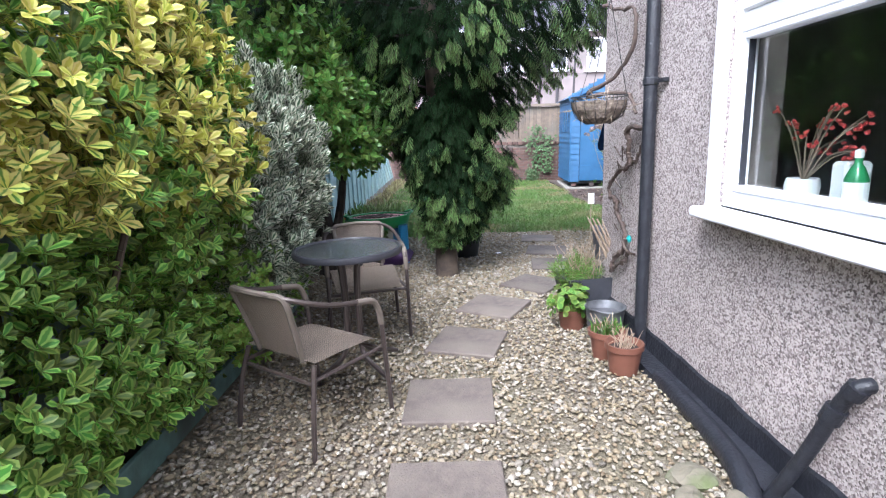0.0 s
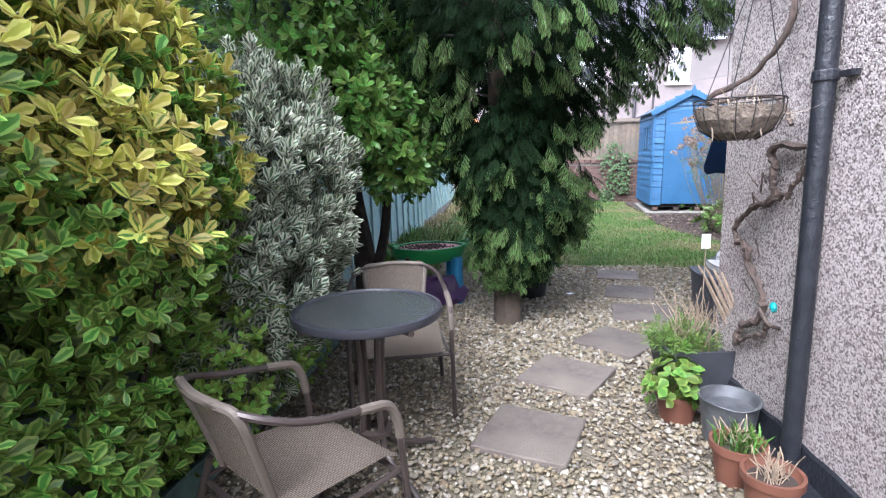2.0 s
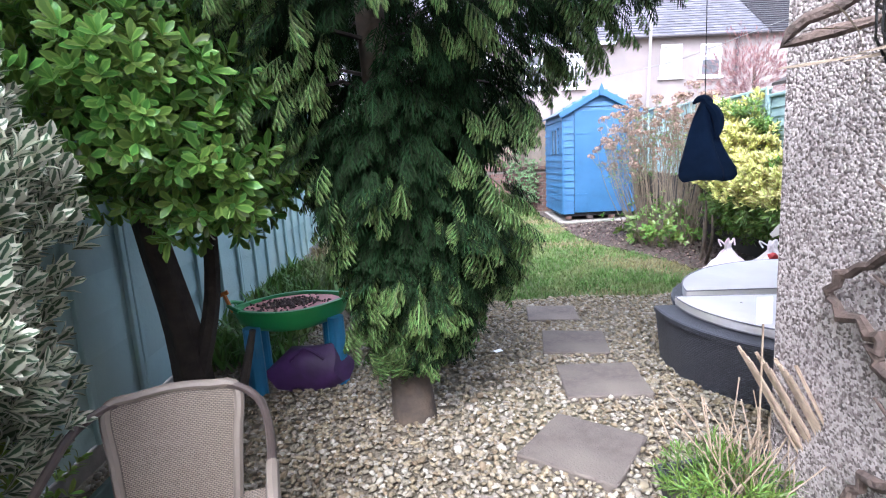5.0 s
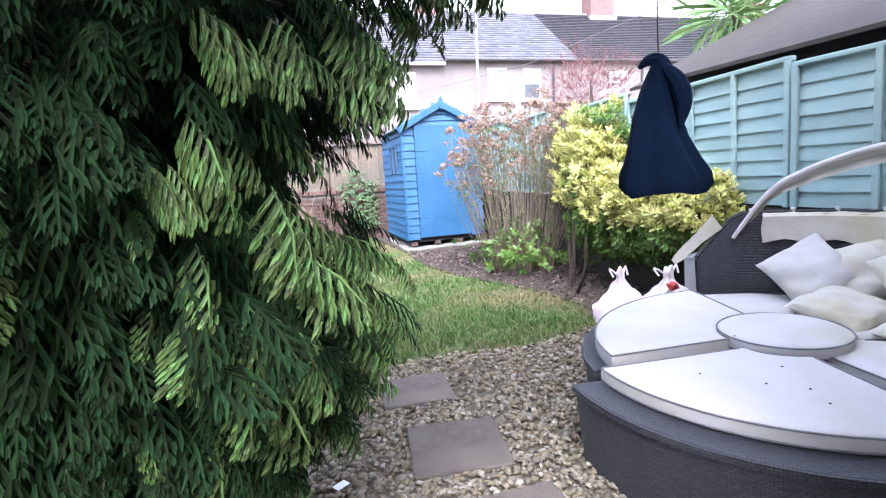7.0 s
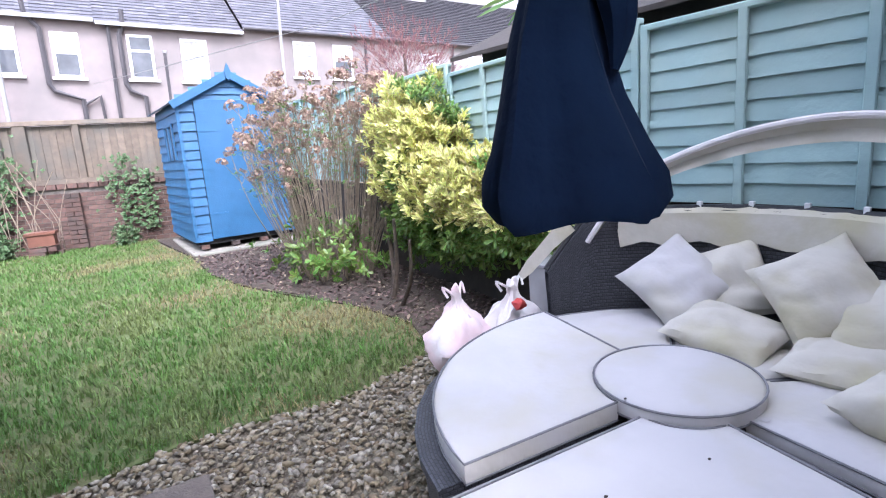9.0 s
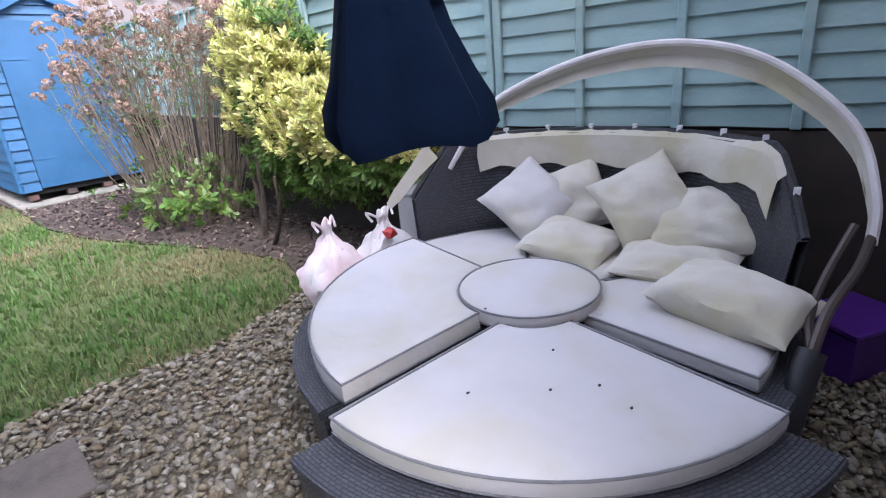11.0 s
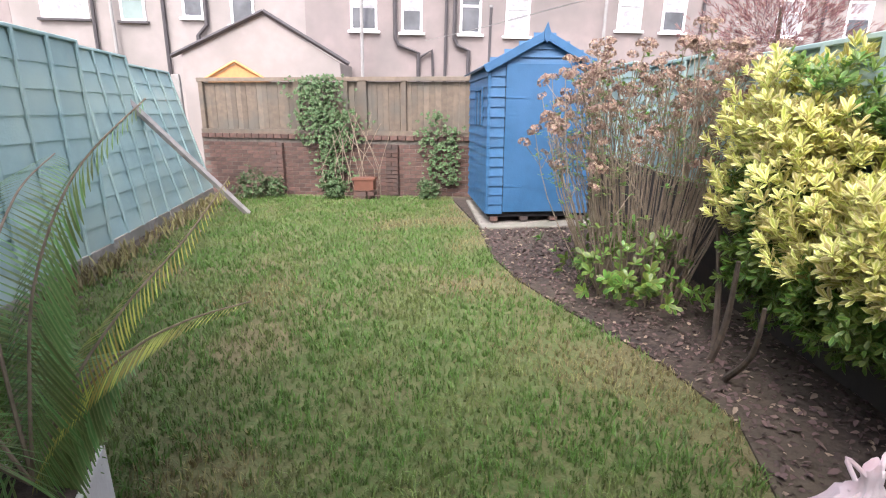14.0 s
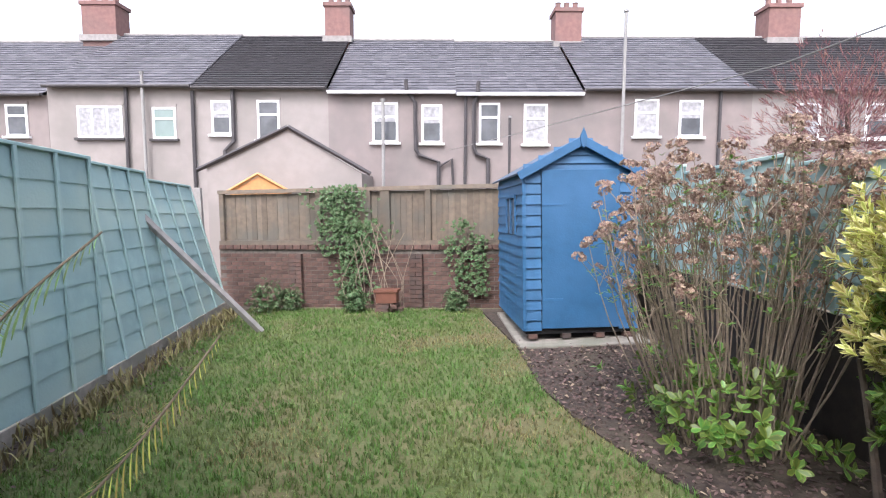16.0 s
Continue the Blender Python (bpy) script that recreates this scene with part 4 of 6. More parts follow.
shed()
solid("slab_base", box(-.10, 1.42, -.2, 1.9, 0.0, .045, .01), M_CONC, "concrete slab base under the blue shed", "slab base", at=(2.71, 11.85, 0.0), rz=-5)


# ---- terrace of houses beyond ----
UPV = Vector((0.0333, -0.0305, 0.999)).normalized()
AX = Vector((0.9929, -0.1132, -0.0366)).normalized()
TERR = Matrix((AX, UPV.cross(AX), UPV)).transposed().to_4x4()
TERR = Matrix.Translation((2.983, 22.743, 0)) @ TERR


def terrace_house(x0, x1, eave, mt, roof, wins, pipes, rough_roof=False, light=False, chim=None):
    e = thing("terraced_house", "rendered two storey terraced house with slate roof" if not rough_roof else "rendered two storey terraced house with dark tiled roof", "house", group="terrace houses")
    e.matrix_basis = TERR
    x1 += .04
    ridge = eave + 2.85
    D = 4.3
    bm = box(x0, x1, 0, 8.6, -.3, eave)
    part("wall", bm, mt, e)
    bm = bmesh.new()
    for a, b, c in ((-.18, 0, 1), (8.8, 0, -1)):
        ya, yb = a, D
        vs = [bm.verts.new(p) for p in ((x0, ya, eave), (x1, ya, eave), (x1, yb, ridge), (x0, yb, ridge), (x0, ya, eave - .06), (x1, ya, eave - .06))]
        bm.faces.new(vs[:4] if c > 0 else vs[:4][::-1])
        bm.faces.new((vs[4], vs[5], vs[1], vs[0]))
    roof_ob = part("roof", bm, M_PANTILE if rough_roof else M_SLATE, e)
    # courses laid over the slope
    n = 22 if not rough_roof else 26
    sl = math.atan2(ridge - eave, D + .18)
    ln = math.hypot(ridge - eave, D + .18)
    bm = bmesh.new()
    r = random.Random(int(x0 * 7))
    for k in range(n):
        t0, t1 = ln * k / n, ln * (k + 1) / n
        wdt = .28 if not rough_roof else .22
        m = int((x1 - x0) / wdt)
        for i in range(m):
            xa, xb = x0 + (x1 - x0) * i / m, x0 + (x1 - x0) * (i + 1) / m - .006
            lift = .028 + r.uniform(0, .012) + (.02 if rough_roof else 0)
            c, s = math.cos(sl), math.sin(sl)
            pt = lambda t, hh: (-.18 + t * c - hh * s, eave + t * s + hh * c)
            (ya, za), (yb, zb), (yc, zc) = pt(t0, lift), pt(t1 + .02, .006), pt(t0, 0)
            v = [bm.verts.new(p) for p in ((xa, ya, za), (xb, ya, za), (xb, yb, zb), (xa, yb, zb), (xa, yc, zc), (xb, yc, zc))]
            bm.faces.new(v[:4])
            bm.faces.new((v[4], v[5], v[1], v[0]))
    tagged(part("slate_covering" if not rough_roof else "tile_covering", bm, island_mat("slates", [(0, (.075, .074, .088)), (1, (.125, .122, .14)), (.5, (.092, .09, .107))], .6, 4, 0) if not rough_roof else M_PANTILE, roof_ob), kind="stuff")
    part("gutter", tube([(x0 + .02, -.24, eave - .03), (x1 - .02, -.24, eave - .03)], .05, 6), M_PIPE if not light else M_UPVC, e)
    part("ridge_tiles", tube([(x0, D, ridge + .01), (x1, D, ridge + .01)], .07, 6), M_LEAD, e)
    for (a, b, c, d, kind) in wins:
        w = thing("window", "", "")
        w.parent = e
        if "label" in w:
            del w["label"]
        fr = .07
        bm = box(a, b, -.03, .03, d - fr, d)
        box(a, b, -.03, .03, c, c + fr, bm=bm)
        box(a, a + fr, -.03, .03, c + fr, d - fr, bm=bm)
        box(b - fr, b, -.03, .03, c + fr, d - fr, bm=bm)
        mid = d - (d - c) * .36
        if kind == 3:
            for k in (1, 2):
                box(a + (b - a) * k / 3 - .03, a + (b - a) * k / 3 + .03, -.03, .03, c + fr, d - fr, bm=bm)
        else:
            box(a + fr, b - fr, -.035, .03, mid - .035, mid + .035, bm=bm)
        part("window_frame", bm, M_UPVC, w, "white plastic frame")
        part("pane", box(a + fr, b - fr, -.015, -.005, c + fr, d - fr), M_PANE if kind in (0, 1) else (M_BLIND if kind == 2 else M_NET), w)
        if kind == 1:
            part("blind", box(a + fr, b - fr, -.022, -.016, mid - .15, d - fr), M_NET, w, "white roller blind half down")
        part("window_sill", box(a - .08, b + .08, -.12, .0, c - .07, c), M_UPVC if kind != 2 and kind != 3 else M_PIPE, w)
        part("lintel", box(a - .04, b + .04, -.035, .0, d, d + .09), mt, w)
    for pts, rr in pipes:
        part("drainpipe", tube([(x, -.10, z) for x, z in pts], rr, 6), M_PIPE, e)
    if chim:
        c0, c1 = chim
        ch = part("chimney", box(c0, c1, D - .45, D + .45, ridge - .8, ridge + 1.0), M_CHIM, e, "red brick chimney stack")
        part("cap", box(c0 - .06, c1 + .06, D - .5, D + .5, ridge + 1.0, ridge + 1.14), M_CHIM, ch)
        part("flashing", box(c0 - .08, c1 + .08, D - .55, D + .5, ridge - .35, ridge - .12), M_LEAD, ch)
        for k in range(3):
            bm = lathe([(.11, ridge + 1.14), (.10, ridge + 1.42), (.12, ridge + 1.45)], 8)
            bmesh.ops.translate(bm, verts=bm.verts, vec=(c0 + (c1 - c0) * (k + .5) / 3, D, 0))
            part("chimney_pot", bm, M_CHIM, ch)
    return e


P4, P5 = .055, .07
terrace_house(-26, -12.6, 5.28, M_RENDER, 0, [(-13.9, -13.2, 4.0, 5.0, 0), (-16.5, -15.4, 3.9, 5.0, 1)], [])
terrace_house(-12.55, -7.95, 5.55, M_RENDER2, 0, [(-11.63, -10.19, 3.95, 4.95, 3), (-9.25, -8.5, 3.92, 4.91, 2)], [([(-10.0, 5.5), (-10.04, 3.4), (-10.04, 0)], P4), ([(-7.92, 5.4), (-7.93, 0)], P4)], chim=(-13.9, -12.6))
terrace_house(-7.9, -3.72, 5.5, M_RENDER2, 0, [(-7.38, -6.74, 4.06, 5.12, 1), (-5.93, -5.22, 3.89, 5.13, 0)], [([(-6.66, 5.5), (-6.66, 3.85), (-6.95, 3.55), (-6.98, 0)], P5)], rough_roof=True, chim=(-4.6, -3.65))
terrace_house(-3.68, 0.30, 5.36, M_RENDER, 0, [(-2.3, -1.48, 3.82, 5.06, 1), (-.74, -.09, 3.8, 5.0, 1)], [([(-1.22, 5.75), (-1.2, 5.4), (-.94, 5.05), (-.92, 3.6), (-.82, 3.42), (-.2, 3.2), (-.2, 0)], P5), ([(-.2, 3.05), (.22, 3.3), (.26, 2.6), (.26, 0)], .05)], light=True)
terrace_house(0.34, 4.3, 5.3, M_RENDER, 0, [(1.07, 1.73, 3.8, 5.05, 0), (2.48, 3.23, 3.77, 5.02, 4)], [([(.65, 5.3), (.62, 0)], P4), ([(1.04, 5.7), (1.02, 5.3), (.9, 5.0), (.9, 3.65), (1.0, 3.45), (1.36, 3.3), (1.36, 0)], P5)], light=True, chim=(4.2, 5.2))
terrace_house(4.34, 9.6, 5.45, M_RENDER, 0, [(5.96, 6.72, 4.02, 5.17, 4), (7.36, 8.1, 4.0, 5.14, 1)], [([(8.6, 5.4), (8.6, 0)], P4)], chim=(12.3, 13.5))
terrace_house(9.64, 15.5, 5.45, M_RENDER2, 0, [(11, 11.8, 3.95, 5.05, 4), (13.2, 14, 3.95, 5.05, 1)], [([(12.4, 5.4), (12.4, 0)], P4)], rough_roof=True)
terrace_house(15.54, 30, 5.45, M_RENDER, 0, [(17, 17.8, 3.95, 5.05, 4), (19.2, 20, 3.95, 5.05, 1)], [], rough_roof=True, chim=(20.5, 21.6))


def outbuilding():
    e = thing("rear_extension", "pale rendered lean-to extension with pitched roof", "extension")
    e.matrix_basis = TERR
    bm = bmesh.new()
    f = [(-6.6, -.2), (-2.3, -.2), (-2.3, 2.75), (-4.3, 3.95), (-6.6, 2.95)]
    a, b = [bm.verts.new((x, -2.2, z)) for x, z in f], [bm.verts.new((x, 0, z)) for x, z in f]
    bm.faces.new(a)
    for i in range(5):
        j = (i + 1) % 5
        bm.faces.new((a[i], b[i], b[j], a[j]))
    part("wall", bm, M_RENDER2, e)
    for p, q in (((-6.85, 2.82), (-4.3, 4.0)), ((-4.3, 4.0), (-2.05, 2.72))):
        part("verge", tube([(p[0], -2.26, p[1]), (q[0], -2.26, q[1])], .06, 4), M_PIPE, e)
    g = thing("timber_gable", "orange varnished timber gable of a small summer house", "summer house")
    g.matrix_basis = TERR
    part("wall", box(-5.15, -3.85, -4.0, -2.6, -.3, 2.1), M_ORANGE, g)
    part("gable", prism([(-5.2, 1.9), (-3.8, 1.9), (-3.8, 2.2), (-4.5, 2.58), (-5.2, 2.2)], 0, .1), M_ORANGE, g).matrix_basis = pose(0, -4.0, 0, 90)
    for sgn in (-1, 1):
        part("barge_board", tube([(-4.5 + sgn * .8, -4.13, 2.18), (-4.5, -4.13, 2.63)], .04, 4), M_ORANGE, g)


outbuilding()
for nm, x, z, rr, y, lab in (("washing_line_post", -1.89, 5.0, .05, -.6, "grey metal post behind the board fence"), ("washing_line_post", 1.90, 4.4, .04, -1.2, "dark metal post behind the board fence"), ("tall_pole", 5.4, 7.6, .05, -.6, "tall thin grey pole beside the terrace"), ("soil_pipe_vent", -9.42, 5.9, .05, -.2, "pale plastic vent pipe on the house back")):
    e = thing(nm, lab, "pole")
    e.matrix_basis = TERR
    part("shaft", tube([(x, y, -.2), (x, y, z)], rr, 8), M_PIPE if "dark" in lab else M_GREYPOLE, e)
    part("cap", tube([(x, y, z), (x, y, z + .06)], rr * 1.5, 8), M_GREYPOLE, e)
line = thing("washing_line", "thin white washing line stretched across the garden", "washing line")
part("cord", tube([(3.5, 5.7, 2.35), (3.2, 8.5, 2.28), (2.8, 12.3, 2.52), (2.5, 17, 2.9)], .004, 5), M_GREYPOLE, line)


# ---- neighbour's garage beyond the right fence ----
def garage():
    g = thing("garage", "neighbour's garage with dark felted sloping roof behind the fence", "garage")
    bm = bmesh.new()
    f = [(3.9, 0), (8.3, 0), (8.3, 1.95), (6.1, 2.75), (3.9, 1.88)]
    ys = (2.2, 7.4)
    A, B = [[bm.verts.new((x, y, z)) for x, z in f] for y in ys]
    bm.faces.new(A)
    bm.faces.new(B[::-1])
    for i in range(5):
        j = (i + 1) % 5
        bm.faces.new((A[i], B[i], B[j], A[j]))
    part("wall", bm, M_DARKBROWN, g)
    for xa, za, xb, zb in ((3.75, 1.84, 6.1, 2.80), (8.45, 1.9, 6.1, 2.80)):
        bm = bmesh.new()
        v = [bm.verts.new(p) for p in ((xa, 2.0, za), (xb, 2.0, zb), (xb, 7.6, zb), (xa, 7.6, za), (xa, 2.0, za + .03), (xb, 2.0, zb + .03), (xb, 7.6, zb + .03), (xa, 7.6, za + .03))]
        for q in ((0, 3, 2, 1), (4, 5, 6, 7), (0, 1, 5, 4), (1, 2, 6, 5), (2, 3, 7, 6), (3, 0, 4, 7)):
            bm.faces.new([v[i] for i in q])
        part("roof_sheet", bm, M_DARKBROWN, g, "dark felt roof sheet")


garage()
# plain walls that close the place behind the camera
solid("wall_south", box(-3, 6, -2.6, -2.4, 0, 2.4), M_RENDER, "plain rendered wall", kind="structure")


# ---- plants ----
def shrub(name, label, category, at, limbs, crowns, seed=1, bark=None, group=""):
    """limbs: rows of (points, radius); crowns: rows of (part name, template, places, ways, sizes, material, label)."""
    t = thing(name, label, category, at=at, group=group)
    for i, (pts, r) in enumerate(limbs):
        a = arc(pts, 4)
        part("trunk" if i == 0 else "branch", tube(a, [r * (1 - .6 * k / len(a)) for k in range(len(a))], 7), bark or M_BARK, t, smooth=True)
    for nm, tm, P, Z, s, mt, lb in crowns:
        scatter(nm, tm, P, Z, s, mt, t, lb, rng=np.random.default_rng(seed))
    return t


def up(Z, k=0.8):
    return Z + np.array((0, 0, k))


R = np.random.default_rng(11)
ROS = rosette(6, 1.0, 0.50)


def hedge(n, boxes, lo=.72, seed=0, lump=.3):
    Ps, Zs = [], []
    for (c, r, share) in boxes:
        P, Z = blob_points(R, int(n * share), c, r, lo, 1.0, lump, seed)
        Ps.append(P)
        Zs.append(Z)
    P, Z = np.vstack(Ps), np.vstack(Zs)
    k = P[:, 2] > 0.04
    return P[k], Z[k]


# gold variegated euonymus by the path
P, Z = hedge(6900, [((-1.42, 1.35, .8), (.42, 1.1, .85), .33), ((-1.38, 1.8, 1.55), (.45, .8, .75), .30), ((-1.5, 0.7, 1.5), (.55, .8, .9), .14), ((-1.12, 2.25, 1.3), (.30, .45, .60), .11), ((-1.32, 2.1, .45), (.30, .75, .42), .20)], seed=2)
g = (P[:, 2] > 1.05) & (np.array([noise.noise(Vector(p) * 1.6) for p in P]) > -.12)
shrub("euonymus_bush", "tall variegated evergreen bush with gold edged leaves behind the edging board", "bush", (0, 0, 0),
      [([(-1.3, 1.6, 0), (-1.2, 1.7, .6), (-1.0, 1.75, 1.2)], .022), ([(-1.35, 1.9, 0), (-1.15, 2.2, .5), (-1.05, 2.3, 1.0)], .02), ([(-1.4, 1.2, 0), (-1.2, 1.2, .7), (-1.15, 1.1, 1.5)], .025), ([(-1.4, 1.5, 0), (-1.4, 1.5, .9), (-1.3, 1.6, 1.9)], .03)],
      [("leaves", ROS, P[~g], up(Z[~g]), R.uniform(.040, .068, (~g).sum()), L_GREEN, "green leaves"), ("gold_leaves", ROS, P[g], up(Z[g]), R.uniform(.052, .076, g.sum()), L_GOLD, "gold edged leaves")])
P2, Z2 = hedge(1000, [((-1.30, 1.75, 1.75), (.42, .75, .6), .75), ((-1.10, 2.2, 1.45), (.30, .45, .45), .25)], .95, 5)
scatter("yellow_leaves", ROS, P2, up(Z2), R.uniform(.046, .066, len(P2)), L_YELLOW, bpy.data.objects["euonymus_bush"], "bright yellow leaves", rng=R)

# silver variegated bush
P, Z = hedge(3000, [((-1.2, 3.33, 1.1), (.42, .5, .75), .6), ((-1.15, 3.0, .75), (.33, .45, .5), .4)], seed=7)
shrub("silver_bush", "silver edged variegated evergreen bush beside the table", "bush", (0, 0, 0), [([(-1.3, 3.2, 0), (-1.2, 3.2, .6), (-1.15, 3.25, 1.3)], .022), ([(-1.35, 3.4, 0), (-1.25, 3.5, .7), (-1.2, 3.5, 1.2)], .02)],
      [("leaves", rosette(8, 1.0, .46, .7), P, up(Z), R.uniform(.052, .074, len(P)), L_SILVER, "silver edged leaves")])
P, Z = hedge(900, [((-1.12, 2.75, .5), (.28, .42, .42), .7), ((-1.15, 3.5, .4), (.22, .35, .35), .3)], seed=9)
shrub("low_green_bush", "low bright green bush growing over the edging board", "bush", (0, 0, 0), [([(-1.2, 2.75, 0), (-1.15, 2.7, .35), (-1.1, 2.7, .6)], .014)],
      [("leaves", ROS, P, up(Z), R.uniform(.03, .044, len(P)), L_LIME, "bright green leaves")])

# laurel tree with two stems
P, Z = hedge(2700, [((-1.05, 4.45, 1.75), (.6, .6, .55), .6), ((-.75, 4.5, 1.4), (.38, .4, .35), .25), ((-1.3, 4.2, 2.3), (.6, .6, .5), .15)], .6, seed=12)
gl = (Z[:, 2] > .2) & (Z[:, 0] > -.3)
shrub("laurel_tree", "small evergreen laurel with dark forked trunk beside the fence", "tree", (0, 0, 0),
      [([(-1.15, 4.95, 0), (-1.17, 4.93, .5), (-1.2, 4.8, 1.1), (-1.2, 4.6, 1.9)], .115), ([(-1.12, 4.93, .25), (-.98, 4.9, .7), (-.88, 4.75, 1.25), (-.8, 4.6, 1.6)], .05), ([(-.95, 4.9, 0), (-.86, 4.88, .25), (-.78, 4.85, .5)], .035)],
      [("leaves", rosette(7, 1.0, .42), P, up(Z, .5), R.uniform(.055, .085, len(P)), L_LAUREL, "glossy leaves"), ("young_leaves", rosette(6, 1.0, .42), P[gl][::4], up(Z[gl][::4]), np.full(len(P[gl][::4]), .07), L_LIME, "lighter young leaves")], bark=M_BARKDK)
# dark evergreen mass behind
P, Z = hedge(4200, [((-.75, 5.75, 2.75), (.8, .5, .95), .2), ((-2.1, 6.4, 3.0), (1.5, 1.6, 1.5), .5), ((-2.2, 3.2, 3.3), (1.1, 2.3, 1.2), .3)], .7, seed=15)
shrub("yew_tree", "large dark evergreen tree over the boundary", "tree", (0, 0, 0), [([(-2.1, 6.4, 0), (-2.1, 6.4, 1.5), (-2.1, 6.3, 3.0)], .14), ([(-2.1, 6.4, 1.6), (-1.4, 6.1, 2.2), (-.7, 5.8, 2.7)], .06)],
      [("leaves", rosette(9, 1.0, .22, .3), P, up(Z, -.1), R.uniform(.12, .18, len(P)), L_DARK, "dark leaves")], bark=M_BARKDK)


# conifer over the path
def conifer():
    t = thing("conifer_tree", "tall dark green conifer with drooping sprays and lighter tips", "tree")
    bm = tube(arc([(0.03, 4.78, -.02), (0.02, 4.8, .3), (0.0, 4.85, 1.0), (-.05, 4.85, 2.2), (-.1, 4.9, 4.2)], 4), [.12, .115, .11, .105, .1, .1, .1, .09, .09, .08, .08, .07, .07, .06, .05, .04, .03], 12)
    part("trunk", bm, M_BARK, t, smooth=True)
    r = np.random.default_rng(21)
    n = 13000
    z = .42 + 2.9 * r.random(n)
    zs = [.3, .6, .9, 1.3, 1.7, 1.95, 2.2, 2.6, 3.2, 4.4]
    Rx = np.interp(z, zs, [.16, .26, .46, .60, .66, .90, 1.35, 1.6, 1.5, .5])
    Ry = np.interp(z, zs, [.16, .26, .44, .56, .62, .8, 1.1, 1.4, 1.4, .5])
    a = r.uniform(0, 2 * math.pi, n)
    lump = np.array([noise.noise(Vector((math.cos(q) * 2.2, math.sin(q) * 2.2, h * 3.4))) for q, h in zip(a, z)])
    f = r.uniform(.08, 1.0, n) ** .5 * (1 + .45 * lump)
    Rx = Rx * np.where((np.cos(a) < 0) & (z < 1.35), .55, 1) * np.where((np.cos(a) > 0) & (z > .7), 1.18, 1)
    P = np.c_[np.cos(a) * Rx * f - .02 + .14 * np.clip(1.3 - z, 0, .8), np.sin(a) * Ry * f + 4.83, z]
    Z = np.c_[np.cos(a), np.sin(a), np.full(n, 1.6)] + r.normal(0, .35, (n, 3))
    out = np.c_[np.cos(a), np.sin(a), np.full(n, -.05)]
    spin = np.cross(Z / np.linalg.norm(Z, axis=1, keepdims=True), np.cross(out, Z))
    spin = np.cross(Z, out)
    s = r.uniform(.10, .175, n)
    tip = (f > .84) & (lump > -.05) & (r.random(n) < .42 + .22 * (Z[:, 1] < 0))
    gap = np.array([noise.noise(Vector((p[0] * 3, p[1] * 3, p[2] * 3))) for p in P]) < .30
    # sprays other than the tips carry the crown's shade in their colour
    scatter("foliage", frond(1), P[~tip & gap], Z[~tip & gap], s[~tip & gap], L_CONSHADE, t, "sprays darkened for crown shade", spin=spin[~tip & gap])
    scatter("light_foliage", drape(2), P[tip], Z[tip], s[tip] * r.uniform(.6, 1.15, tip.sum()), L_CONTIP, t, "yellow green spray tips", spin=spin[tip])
    for k in range(60):
        zz = .5 + k * .055
        q = k * 2.4
        rr = float(np.interp(zz, zs, [.16, .26, .46, .60, .66, .90, 1.35, 1.6, 1.5, .5])) * .8
        part("limb", tube([(0, 4.83, zz), (math.cos(q) * rr * .5, 4.83 + math.sin(q) * rr * .5, zz + .08), (math.cos(q) * rr, 4.83 + math.sin(q) * rr, zz + .02)], [.014, .009, .004], 5), M_BARKDK, t)
    # clumps low on the trunk
    P, Z = blob_points(r, 170, (-.02, 4.68, .52), (.26, .22, .18), .5, 1, .3, 3)
    scatter("low_foliage", drape(3), P, Z + np.array((0, 0, .9)), r.uniform(.10, .16, len(P)), L_CONTIP, t, "low green sprays", rng=r)


conifer()

# golden choisya by the right fence
P, Z = hedge(4300, [((3.60, 7.78, .92), (.37, .5, .62), .34), ((3.47, 7.15, .78), (.35, .5, .42), .28), ((3.58, 7.85, 1.3), (.34, .42, .48), .2), ((3.42, 6.62, .78), (.32, .42, .30), .18)], .65, seed=31)
k = P[:, 0] < 3.46 + .15 * np.maximum(0, P[:, 1] - 5.83)
P, Z = P[k], Z[k]
# leaves facing down and in patches get a darker green, shade painted in
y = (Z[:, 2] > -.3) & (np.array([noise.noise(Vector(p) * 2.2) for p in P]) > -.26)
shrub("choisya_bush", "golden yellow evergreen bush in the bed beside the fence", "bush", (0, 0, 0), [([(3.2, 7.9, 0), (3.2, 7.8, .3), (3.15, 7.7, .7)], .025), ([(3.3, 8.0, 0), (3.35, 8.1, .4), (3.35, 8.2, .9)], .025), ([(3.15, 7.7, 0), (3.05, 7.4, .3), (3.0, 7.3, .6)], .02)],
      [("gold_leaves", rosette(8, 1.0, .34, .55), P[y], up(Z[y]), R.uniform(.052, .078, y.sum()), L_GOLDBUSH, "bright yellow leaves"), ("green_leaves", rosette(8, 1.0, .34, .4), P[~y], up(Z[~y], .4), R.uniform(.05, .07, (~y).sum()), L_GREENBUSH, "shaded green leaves")])


